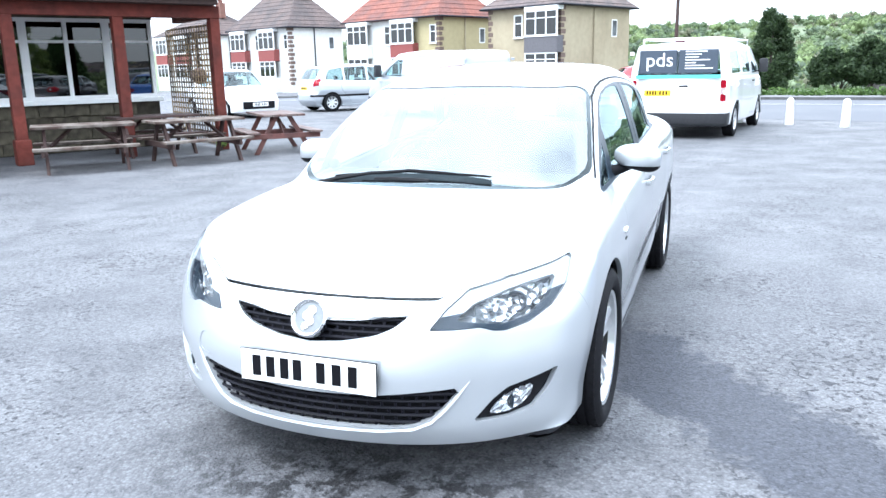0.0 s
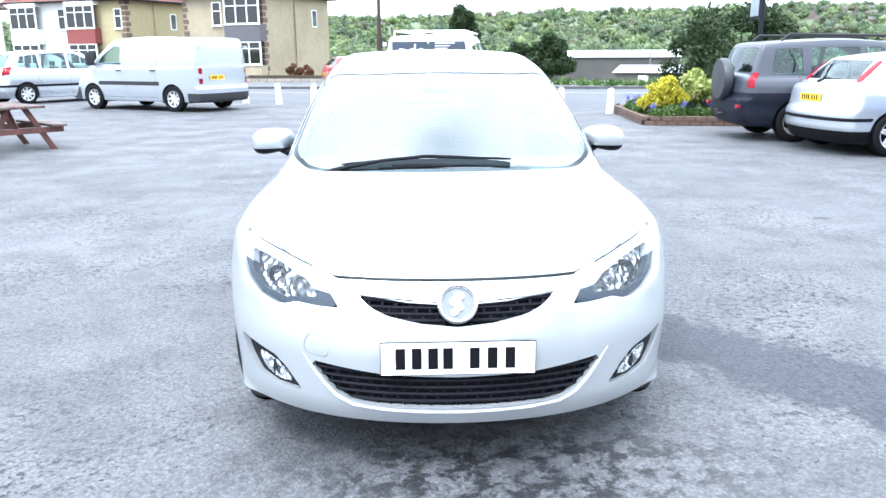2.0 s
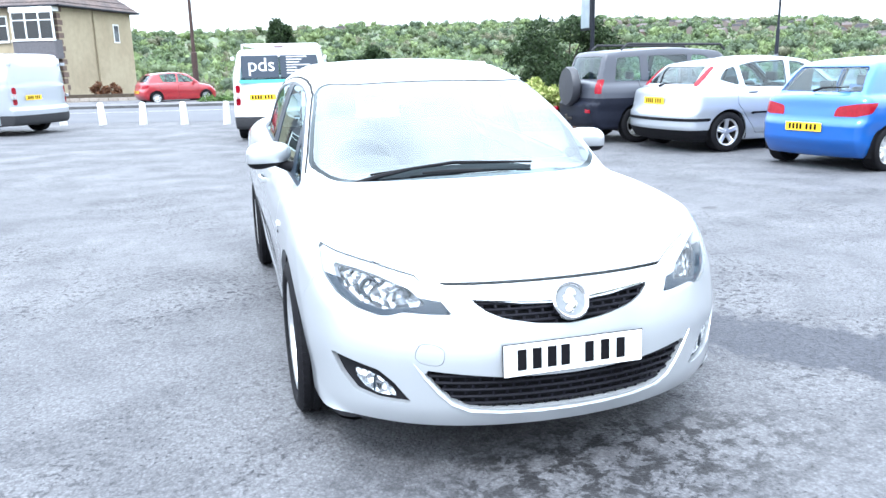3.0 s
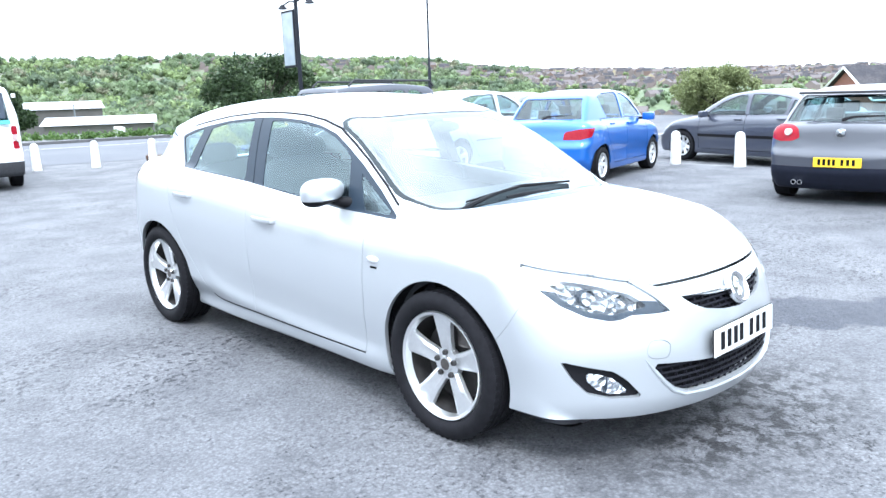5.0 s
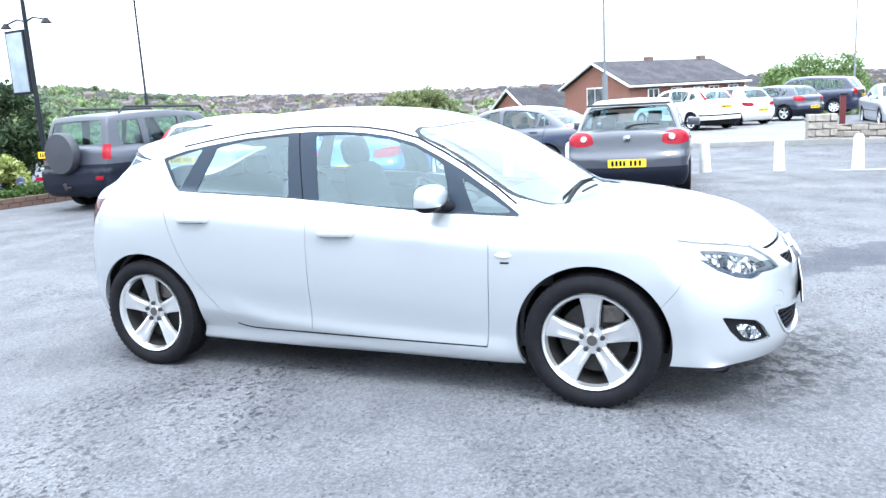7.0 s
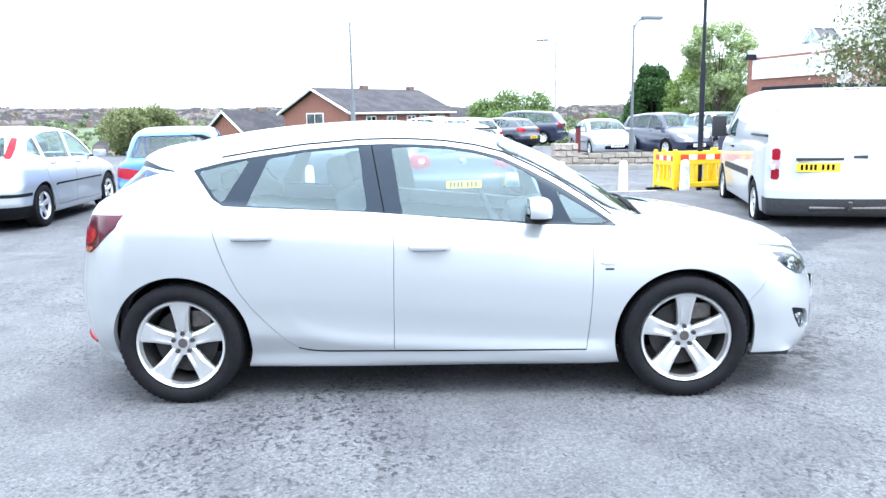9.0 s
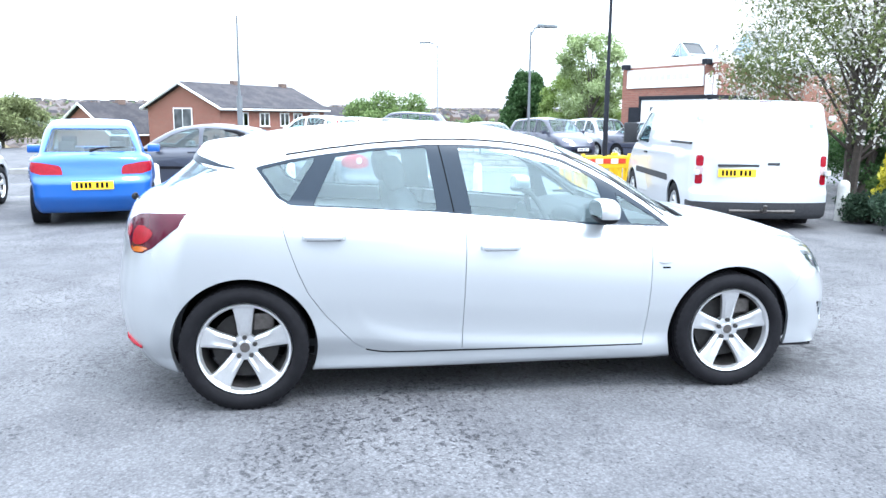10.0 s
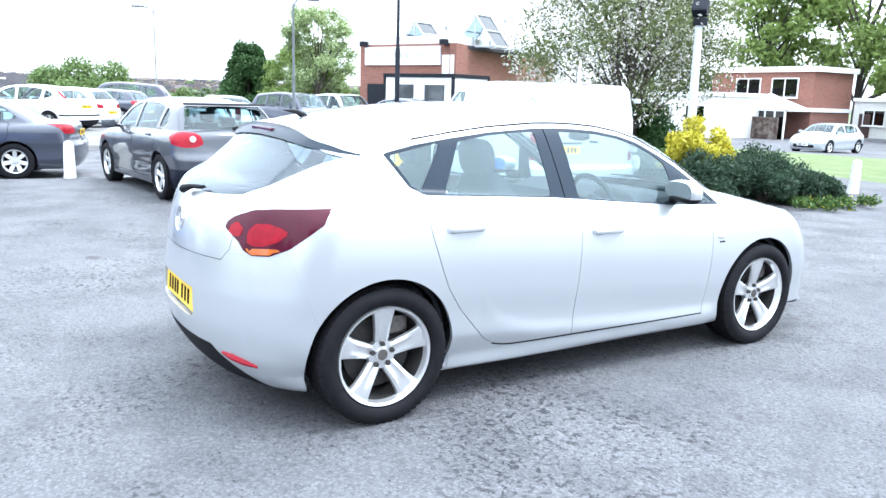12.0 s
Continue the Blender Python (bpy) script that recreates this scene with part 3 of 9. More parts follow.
def asphalt_material():
    """Old grey asphalt: pale worn chippings, a darker newer strip, patches, cracks and oil marks."""
    m = bpy.data.materials.new("asphalt")
    m.use_nodes = True
    n, l = m.node_tree.nodes, m.node_tree.links
    b = n["Principled BSDF"]
    co = n.new("ShaderNodeTexCoord")

    def noise_tex(scale, detail=5, rough=0.55, dist=0.0):
        t = n.new("ShaderNodeTexNoise")
        t.inputs["Scale"].default_value, t.inputs["Detail"].default_value = scale, detail
        t.inputs["Roughness"].default_value, t.inputs["Distortion"].default_value = rough, dist
        l.new(co.outputs["Object"], t.inputs["Vector"])
        return t.outputs["Fac"]

    def ramp(src, a, c, lo=0.0, hi=1.0):
        r = n.new("ShaderNodeMapRange")
        for k, v in (("From Min", a), ("From Max", c), ("To Min", lo), ("To Max", hi)):
            r.inputs[k].default_value = v
        l.new(src, r.inputs["Value"])
        return r.outputs["Result"]

    def maths(op, p, q):
        t = n.new("ShaderNodeMath")
        t.operation = op
        for i, v in enumerate((p, q)):
            if isinstance(v, (int, float)):
                t.inputs[i].default_value = v
            else:
                l.new(v, t.inputs[i])
        return t.outputs[0]

    def mixed(fac, p, q):
        t = n.new("ShaderNodeMix")
        t.data_type = "RGBA"
        for k, v in (("Factor", fac), ("A", p), ("B", q)):
            if isinstance(v, tuple):
                t.inputs[k].default_value = (*v, 1)
            elif isinstance(v, float):
                t.inputs[k].default_value = v
            else:
                l.new(v, t.inputs[k])
        return t.outputs["Result"]
    sep = n.new("ShaderNodeSeparateXYZ")
    l.new(co.outputs["Object"], sep.inputs["Vector"])
    X, Y = sep.outputs["X"], sep.outputs["Y"]
    col = mixed(ramp(noise_tex(0.35, 4), 0.35, 0.65), (0.092, 0.093, 0.102), (0.122, 0.123, 0.132))
    col = mixed(ramp(noise_tex(1.7, 6, 0.6), 0.45, 0.62, 0, 0.75), col, (0.070, 0.071, 0.079))
    # worn dark pitting where the chippings have gone
    worn = ramp(noise_tex(0.75, 6, 0.68), 0.44, 0.60)
    pit = maths("MULTIPLY", ramp(noise_tex(24.0, 5, 0.68, 0.6), 0.555, 0.58), worn)
    fleck = maths("MULTIPLY", ramp(noise_tex(48.0, 3, 0.6, 0.4), 0.62, 0.645), ramp(noise_tex(1.9, 4, 0.6), 0.40, 0.56))
    pit = maths("MAXIMUM", pit, fleck)
    col = mixed(maths("MULTIPLY", pit, 0.95), col, (0.024, 0.024, 0.030))
    pale = maths("MULTIPLY", ramp(noise_tex(14.0, 8, 0.75), 0.54, 0.64), ramp(noise_tex(0.8, 3), 0.5, 0.65))
    col = mixed(maths("MULTIPLY", pale, 0.45), col, (0.19, 0.19, 0.195))
    # a smoother dark strip along the front of the bays
    wob = ramp(noise_tex(3.5, 6, 0.65), 0.3, 0.7, -0.16, 0.16)
    side = maths("ADD", maths("ADD", maths("MULTIPLY", X, 0.73), maths("MULTIPLY", Y, 0.68)), wob)
    strip = maths("MULTIPLY", ramp(side, -0.07, 0.0), maths("SUBTRACT", 1.0, ramp(side, 0.56, 0.66)))
    strip = maths("MULTIPLY", strip, maths("MULTIPLY", ramp(X, 0.55, 0.9), maths("SUBTRACT", 1.0, ramp(X, 3.5, 6.0))))
    col = mixed(maths("MULTIPLY", strip, 0.95), col, (0.043, 0.046, 0.058))
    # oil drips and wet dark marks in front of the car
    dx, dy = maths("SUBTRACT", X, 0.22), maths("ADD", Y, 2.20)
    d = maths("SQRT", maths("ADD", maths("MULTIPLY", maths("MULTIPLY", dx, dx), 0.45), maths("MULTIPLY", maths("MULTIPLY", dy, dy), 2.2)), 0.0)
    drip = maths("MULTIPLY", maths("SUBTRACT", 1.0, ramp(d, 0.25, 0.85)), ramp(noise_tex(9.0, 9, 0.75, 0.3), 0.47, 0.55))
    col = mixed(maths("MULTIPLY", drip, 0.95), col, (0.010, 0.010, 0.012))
    vor = n.new("ShaderNodeTexVoronoi")
    vor.inputs["Scale"].default_value = 0.55
    l.new(co.outputs["Object"], vor.inputs["Vector"])
    spot = maths("SUBTRACT", 1.0, ramp(maths("ADD", vor.outputs["Distance"], ramp(noise_tex(9.0, 3), 0.3, 0.7, -0.03, 0.03)), 0.03, 0.05))
    col = mixed(maths("MULTIPLY", spot, 0.7), col, (0.035, 0.034, 0.038))
    # chippings
    grit = n.new("ShaderNodeTexVoronoi")
    grit.inputs["Scale"].default_value = 75
    l.new(co.outputs["Object"], grit.inputs["Vector"])
    chip = n.new("ShaderNodeSeparateColor")
    l.new(grit.outputs["Color"], chip.inputs["Color"])
    hsv = n.new("ShaderNodeHueSaturation")
    l.new(maths("MULTIPLY", ramp(grit.outputs["Distance"], 0.1, 0.75, 1.14, 0.78), maths("MULTIPLY", ramp(noise_tex(38.0, 6, 0.7), 0.3, 0.7, 0.78, 1.24), ramp(chip.outputs["Red"], 0.0, 1.0, 0.82, 1.2))), hsv.inputs["Value"])
    l.new(col, hsv.inputs["Color"])
    # green land outside the roads
    dist = maths("SQRT", maths("ADD", maths("MULTIPLY", X, X), maths("MULTIPLY", Y, Y)), 0.0)
    far = ramp(dist, 75, 95)
    verge = maths("MULTIPLY", ramp(maths("ADD", Y, maths("MULTIPLY", X, 0.2)), 29.2, 29.5), ramp(X, -1.0, 0.0))
    lawn = maths("MULTIPLY", maths("MULTIPLY", ramp(maths("ADD", maths("MULTIPLY", Y, -1.0), maths("MULTIPLY", X, -0.25)), 12.0, 12.2), ramp(maths("ADD", maths("MULTIPLY", Y, -1.0), maths("MULTIPLY", X, -0.25)), 22.6, 22.4)), ramp(X, 5.0, 5.1))
    green = mixed(ramp(noise_tex(0.05, 6), 0.4, 0.62), (0.075, 0.110, 0.050), (0.115, 0.145, 0.070))
    green = mixed(ramp(noise_tex(0.018, 5, 0.6), 0.52, 0.60, 0, 0.8), green, (0.135, 0.110, 0.085))
    green = mixed(ramp(noise_tex(3.0, 6), 0.35, 0.65, 0, 0.5), green, (0.034, 0.062, 0.016))
    fac = maths("MAXIMUM", far, maths("MAXIMUM", verge, lawn))
    green = mixed(lawn, green, (0.088, 0.125, 0.036))
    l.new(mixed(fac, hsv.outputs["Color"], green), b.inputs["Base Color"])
    l.new(ramp(noise_tex(1.3, 5), 0.3, 0.7, 0.62, 0.9), b.inputs["Roughness"])
    b.inputs["Specular IOR Level"].default_value = 0.4
    bp = n.new("ShaderNodeBump")
    bp.inputs["Strength"].default_value, bp.inputs["Distance"].default_value = 0.9, 0.005
    h = maths("ADD", maths("MULTIPLY", grit.outputs["Distance"], -0.7), maths("MULTIPLY", noise_tex(9.0, 8, 0.7), 1.6))
    l.new(maths("SUBTRACT", h, maths("MULTIPLY", pit, 0.9)), bp.inputs["Height"])
    l.new(bp.outputs["Normal"], b.inputs["Normal"])
    return m


ASPHALT = asphalt_material()
rad = np.concatenate([np.linspace(0.6, 30, 50), np.linspace(31, 130, 60), np.geomspace(134, 2600, 50)])
ang = np.radians(np.linspace(-180, 180, 241)[:-1])
gx, gy = np.outer(rad, np.cos(ang)), np.outer(rad, np.sin(ang))
gz = land(gx, gy)
verts = [(0, 0, 0)] + list(zip(gx.ravel(), gy.ravel(), gz.ravel()))
faces = [(0, 1 + k, 1 + (k + 1) % 240) for k in range(240)]
for i in range(len(rad) - 1):
    a = 1 + i * 240
    faces += [(a + k, a + 240 + k, a + 240 + (k + 1) % 240, a + (k + 1) % 240) for k in range(240)]
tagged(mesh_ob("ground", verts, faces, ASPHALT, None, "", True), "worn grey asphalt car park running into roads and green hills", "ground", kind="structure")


def on_land(x, y):
    return float(land(x, y))
# ---- the silver hatchback in the middle ----
AX_F, AX_R, HUB = -1.3425, 1.3425, 0.326


def hero_car():
    car = thing("hatchback_car", "clean silver five-door hatchback parked on worn asphalt", "car", at=pose(-0.0225, 0.006, 0, 0, 0, 0.75))
    field = body_field(HATCH)
    low, high, step = (-1.0, -2.4, 0.1), (1.0, 2.25, 1.6), 0.02
    body = skin(field, low, high, step)
    full = body

    def take(f):
        nonlocal body
        piece, body = split(body, f(body[0]))
        return piece

    ax = lambda v: np.abs(v[:, 0])
    # wheel openings
    for y in (AX_F, AX_R):
        take(lambda v: np.maximum(np.hypot(v[:, 1] - y, v[:, 2] - HUB) - 0.372, 0.45 - ax(v)))
    take(lambda v: v[:, 2] - 0.176)
    # glass
    side = lambda v, p, soft=0.0: np.maximum(outline(v[:, 1], v[:, 2], p, soft), 0.3 - ax(v))
    dlo = [(1.275, 1.243), (1.16, 1.085), (1.10, 1.055), (0.958, 1.046), (0.327, 1.011), (-0.55, 0.932), (-1.0, 0.912), (-0.84, 1.03), (-0.669, 1.140), (-0.54, 1.21), (-0.387, 1.283), (-0.24, 1.322), (-0.081, 1.347), (0.07, 1.358), (0.221, 1.363), (0.371, 1.362), (0.669, 1.342), (0.907, 1.313), (1.1, 1.284)]
    frame_black = take(lambda v: side(v, dlo))
    panes = {
        "front_quarter_window": [(-0.667, 1.107), (-0.961, 0.928), (-0.749, 0.937)],
        "front_door_window": [(0.205, 1.347), (0.06, 1.345), (-0.082, 1.335), (-0.24, 1.31), (-0.385, 1.268), (-0.50, 1.212), (-0.567, 1.168), (-0.63, 0.943), (-0.55, 0.945), (0.145, 0.999)],
        "rear_door_window": [(0.979, 1.056), (0.863, 1.297), (0.676, 1.33), (0.52, 1.342), (0.38, 1.348), (0.333, 1.019)],
        "rear_quarter_window": [(1.245, 1.235), (1.15, 1.098), (1.106, 1.07), (0.962, 1.298)],
    }
    cut = {}
    for name, p in panes.items():
        cut[name], frame_black = split(frame_black, side(frame_black[0], p))
    ring = take(lambda v: np.maximum.reduce([outline(v[:, 1], v[:, 2], dlo) - 0.031, 0.3 - ax(v), 0.965 + 0.09 * (v[:, 1] + 1.0) - v[:, 2], v[:, 1] - 1.12]))
    door_frame, frame_gap = split(ring, outline(ring[0][:, 1], ring[0][:, 2], dlo) - 0.0215)
    # seam down the middle pillar
    seam = lambda v: 0.978 * (v[:, 1] - 0.243) - 0.19 * (v[:, 2] - 1.01)
    seam_front, seam_rear = split(frame_black, seam(frame_black[0]) + 0.0035)
    seam_gap, seam_rear = split(seam_rear, seam(seam_rear[0]) - 0.0035)
    screen_out = mirrored([(0, -1.345), (0.18, -1.328), (0.36, -1.278), (0.50, -1.21), (0.61, -1.13), (0.715, -0.97), (0.695, -0.80), (0.64, -0.55), (0.585, -0.36), (0.40, -0.425), (0.2, -0.452), (0, -0.46)])
    screen_in = mirrored([(0, -1.265), (0.18, -1.25), (0.36, -1.20), (0.49, -1.165), (0.615, -1.085), (0.694, -0.965), (0.674, -0.80), (0.620, -0.55), (0.57, -0.382), (0.40, -0.438), (0.2, -0.465), (0, -0.472)])
    top = lambda v, p, soft=0.0: np.maximum(outline(v[:, 0], v[:, 1], p, soft), 0.85 - v[:, 2])
    screen_out, screen_in = rounded(screen_out, 3), rounded(screen_in, 3)
    screen = take(lambda v: top(v, screen_out))
    screen, seal = split(screen, top(screen[0], screen_in))
    back = lambda v, p, soft=0.0: np.maximum(outline(v[:, 0], v[:, 2], p, soft), 1.40 - v[:, 1])
    rear_glass = take(lambda v: back(v, mirrored([(0, 1.035), (0.32, 1.04), (0.50, 1.055), (0.56, 1.09), (0.61, 1.15), (0.66, 1.225), (0.60, 1.262), (0.3, 1.30), (0, 1.312)])))
    # lamps and grilles
    lamp_line = [(1.02, 0.815), (0.915, 0.795), (0.725, 0.768), (0.547, 0.738), (0.446, 0.682), (0.373, 0.622), (0.456, 0.621), (0.569, 0.625), (0.62, 0.612), (0.671, 0.609), (0.775, 0.628), (0.881, 0.67), (0.965, 0.73)]
    lamp_f = take(lambda v: np.maximum(outline(front_arc(v), v[:, 2], lamp_line), v[:, 1] + 1.5))
    take(lambda v: np.maximum(outline(front_arc(v), v[:, 2], lamp_line, 0.002), v[:, 1] + 1.5))
    lamp_r = take(lambda v: np.maximum(outline(rear_arc(v), v[:, 2], [(0.487, 0.913), (0.50, 0.94), (0.546, 0.965), (0.672, 1.002), (0.80, 1.014), (0.921, 1.02), (1.06, 1.025), (1.053, 0.958), (0.98, 0.90), (0.903, 0.848), (0.80, 0.812), (0.695, 0.806), (0.64, 0.825), (0.597, 0.862)]), 1.4 - v[:, 1]))
    fog = take(lambda v: np.maximum(outline(front_arc(v), v[:, 2], [(0.90, 0.462), (0.79, 0.44), (0.67, 0.417), (0.606, 0.379), (0.525, 0.303), (0.68, 0.308), (0.78, 0.330), (0.85, 0.39)]), v[:, 1] + 1.6))
    grille_u = take(lambda v: np.maximum(outline(v[:, 0], v[:, 2], mirrored([(0, 0.572), (0.122, 0.582), (0.233, 0.603), (0.292, 0.627), (0.344, 0.668), (0.17, 0.648), (0, 0.640)])), v[:, 1] + 1.9))
    grille_l = take(lambda v: np.maximum(outline(v[:, 0], v[:, 2], mirrored([(0, 0.283), (0.193, 0.284), (0.30, 0.287), (0.352, 0.294), (0.417, 0.321), (0.46, 0.361), (0.52, 0.432), (0.25, 0.405), (0, 0.40)])), v[:, 1] + 1.9))
    tow = take(lambda v: np.maximum(outline(v[:, 0], v[:, 2], rounded([(-0.53, 0.462), (-0.455, 0.45), (-0.445, 0.508), (-0.515, 0.52)], 4), -0.001), v[:, 1] + 1.9))
    take(lambda v: np.maximum(outline(v[:, 0], v[:, 2], rounded([(-0.53, 0.462), (-0.455, 0.45), (-0.445, 0.508), (-0.515, 0.52)], 4), 0.0005), v[:, 1] + 1.9))
    lip = take(lambda v: np.maximum(v[:, 2] - 0.215 - 0.04 * np.clip(ax(v) - 0.55, 0, 1), v[:, 1] + 1.62))
    recess = take(lambda v: np.maximum(outline(v[:, 0], v[:, 2], mirrored([(0, 0.455), (0.27, 0.455), (0.29, 0.475), (0.285, 0.60), (0, 0.612)])), 1.8 - v[:, 1]))
    diffuser = take(lambda v: np.maximum(v[:, 2] - 0.36 + 0.75 * np.clip(ax(v) - 0.42, 0, 1), 1.76 - v[:, 1]))
    # panels, each cut a little smaller than its opening
    def take_panel(f, g=0.0016):
        piece = take(lambda v: f(v, -g))
        take(lambda v: f(v, g))
        return piece
    door_f = [(-0.845, 0.955), (-0.85, 0.75), (-0.845, 0.55), (-0.835, 0.40), (-0.82, 0.266), (0.205, 0.27), (0.196, 0.6), (0.19, 0.82), (0.19, 1.10)]
    door_r = [(0.205, 0.27), (0.196, 0.6), (0.19, 0.82), (0.19, 1.10), (1.10, 1.12), (1.135, 0.95), (1.108, 0.852), (1.065, 0.73), (1.016, 0.615), (0.94, 0.505), (0.847, 0.402), (0.78, 0.33), (0.70, 0.282), (0.62, 0.272)]
    lid = mirrored([(0, -2.6), (0.40, -2.6), (0.40, -2.11), (0.62, -1.93), (0.73, -1.77), (0.75, -1.45), (0.735, -1.02), (0, -1.20)])
    gate = mirrored([(0, 0.755), (0.50, 0.768), (0.545, 0.82), (0.56, 0.97), (0.565, 1.20), (0, 1.20)])
    doors_f = take_panel(lambda v, g: side(v, door_f, g))
    doors_r = take_panel(lambda v, g: side(v, door_r, g))
    bonnet = take_panel(lambda v, g: np.maximum(outline(v[:, 0], v[:, 1], lid, g * 0.8), 0.712 - v[:, 2] - g * 3))
    tailgate = take_panel(lambda v, g: np.maximum(outline(v[:, 0], v[:, 2], gate, g), 1.6 - v[:, 1]))
    bumper_f = take_panel(lambda v, g: outline(v[:, 1], v[:, 2], [(-1.655, 0.50), (-1.73, 0.585), (-1.82, 0.74), (-2.5, 0.74), (-2.5, 0.1), (-1.6, 0.1), (-1.6, 0.4)], g * 0.5))
    bumper_r = take_panel(lambda v, g: outline(v[:, 1], v[:, 2], [(1.655, 0.48), (1.70, 0.58), (1.78, 0.82), (2.4, 0.76), (2.4, 0.1), (1.6, 0.1), (1.6, 0.4)], g * 0.12))
    fl = 0.02
    for i, piece in enumerate(loose(body)):
        panel("body_shell" if i == 0 else "body_panel", piece, SILVER, car, 0, fl)
    panel("bonnet", bonnet, SILVER, car, 0, fl)
    for s in (-1, 1):
        panel("frame_shut_line", split(frame_gap, -s * frame_gap[0][:, 0])[0], BLACK_PLASTIC, car, 0.001)
        panel("door_frame", split(door_frame, -s * door_frame[0][:, 0])[0], SILVER, car, 0, 0.01)
        panel("pillar_seam", split(seam_gap, -s * seam_gap[0][:, 0])[0], BLACK_PLASTIC, car, -0.008)
    panel("tow_eye_cover", tow, SILVER, car, -0.0015, 0.01)
    panel("tailgate", tailgate, SILVER, car, 0, fl)
    panel("front_bumper", bumper_f, SILVER, car, 0, fl)
    panel("rear_bumper", bumper_r, SILVER, car, 0, 0.03)
    panel("plate_recess", recess, SILVER, car, -0.034)
    for name, mesh in (("front_door", doors_f), ("rear_door", doors_r)):
        for s in (-1, 1):
            one = split(mesh, -s * mesh[0][:, 0])[0]
            panel(name, one, SILVER, car, 0, fl)
    for s in (-1, 1):
        for surround in (seam_front, seam_rear):
            panel("window_surround", split(surround, -s * surround[0][:, 0])[0], GLOSS_BLACK, car, -0.003, 0.006)
    for name, mesh in cut.items():
        for s in (-1, 1):
            ob = panel(name, split(mesh, -s * mesh[0][:, 0])[0], GLASS, car, -0.006)
            ob.visible_shadow = False
    for name, mesh, mat in (("windscreen", screen, SCREEN_GLASS), ("rear_window", rear_glass, REAR_GLASS)):
        panel(name, mesh, mat, car, -0.003).visible_shadow = False
    panel("windscreen_seal", seal, SCREEN_EDGE, car, -0.004, 0.0)
    panel("front_lip", lip, DARK_LIP, car, -0.028, 0.0)
    panel("rear_diffuser", diffuser, BLACK_PLASTIC, car, 0, 0.02)
    # dark inner skin behind the gaps, open at the glass
    inner = skin(field, low, high, 0.05)
    for y in (AX_F, AX_R):
        inner = split(inner, np.maximum(np.hypot(inner[0][:, 1] - y, inner[0][:, 2] - HUB) - 0.36, 0.4 - np.abs(inner[0][:, 0])))[1]
    inner = split(inner, side(inner[0], dlo, 0.03))[1]
    inner = split(inner, top(inner[0], screen_in, 0.03))[1]
    inner = split(inner, back(inner[0], mirrored([(0, 1.035), (0.5, 1.055), (0.66, 1.225), (0.3, 1.30), (0, 1.312)]), 0.03))[1]
    inner = split(inner, 0.20 - inner[0][:, 2])[0]
    over, under = split(inner, 1.06 - inner[0][:, 2])
    panel("headlining", over, HEADLINING, car, -0.05)
    panel("inner_lining", under, TRIM, car, -0.10)
    # front lamps: clear lens over a dark bowl with bright reflectors
    for s in (-1, 1):
        one = split(lamp_f, -s * lamp_f[0][:, 0])[0]
        lamp = panel("headlight", one, LENS, car, 0.001, 0.0, "clear headlight with bright reflectors")
        lamp.visible_shadow = False
        f2 = outline(front_arc(one[0]), one[0][:, 2], [(0.93, 0.765), (0.80, 0.752), (0.70, 0.735), (0.56, 0.70), (0.47, 0.65), (0.57, 0.64), (0.66, 0.63), (0.78, 0.65), (0.88, 0.70)])
        bowl, edge = split(one, f2)
        panel("lamp_bowl", bowl, FACET, lamp, -0.045)
        up, down = split(edge, 0.66 + 0.12 * (front_arc(edge[0]) - 0.4) - edge[0][:, 2])
        panel("lamp_brow", up, LAMP_BROW, lamp, -0.012, 0.03)
        panel("lamp_surround", down, GLOSS_BLACK, lamp, -0.012, 0.03)
        for u, z, r in ((0.60, 0.672, 0.032), (0.745, 0.695, 0.036)):
            near = np.argmin((front_arc(one[0]) - u) ** 2 + (one[0][:, 2] - z) ** 2)
            c, n = Vector(one[0][near]), Vector(one[1][near])
            d = (n + Vector((0, -1.5, 0))).normalized()
            bm = bmesh.new()
            revolve(bm, [(0.0, r), (0.004, r * 0.9), (-0.03, r * 0.5), (-0.034, 0.002), (-0.04, 0.002), (-0.04, r)], 20, "z")
            bmesh.ops.transform(bm, matrix=Matrix.Translation(c - n * 0.036) @ d.to_track_quat("Z", "Y").to_matrix().to_4x4(), verts=bm.verts[:])
            part("reflector", bm, GLOSS_BLACK if u > 0.7 else FACET, lamp, smooth=True)
        one = split(fog, -s * fog[0][:, 0])[0]
        fl_ = panel("fog_lamp", one, BLACK_PLASTIC, car, -0.02, 0.0, "black fog lamp recess with clear lamp")
        u = front_arc(one[0])
        blade = split(one, outline(u, one[0][:, 2], [(0.79, 0.412), (0.73, 0.402), (0.67, 0.385), (0.625, 0.355), (0.59, 0.318), (0.68, 0.322), (0.74, 0.342), (0.78, 0.375)]))[0]
        panel("fog_lens", blade, FACET, fl_, -0.014, 0.01)
        for k in (0.70,):
            rib = split(one, np.maximum(np.abs(u - k - 0.12 * (one[0][:, 2] - 0.38)) - 0.006, outline(u, one[0][:, 2], [(0.79, 0.412), (0.73, 0.402), (0.67, 0.385), (0.625, 0.355), (0.59, 0.318), (0.68, 0.322), (0.74, 0.342), (0.78, 0.375)])))[0]
            panel("fog_rib", rib, GLOSS_BLACK, fl_, -0.010, 0.008)
        one = split(lamp_r, -s * lamp_r[0][:, 0])[0]
        tl = panel("tail_light", one, LAMP_DARK_RED, car, 0.002, 0.02, "smoked red tail light")
        u = rear_arc(one[0])
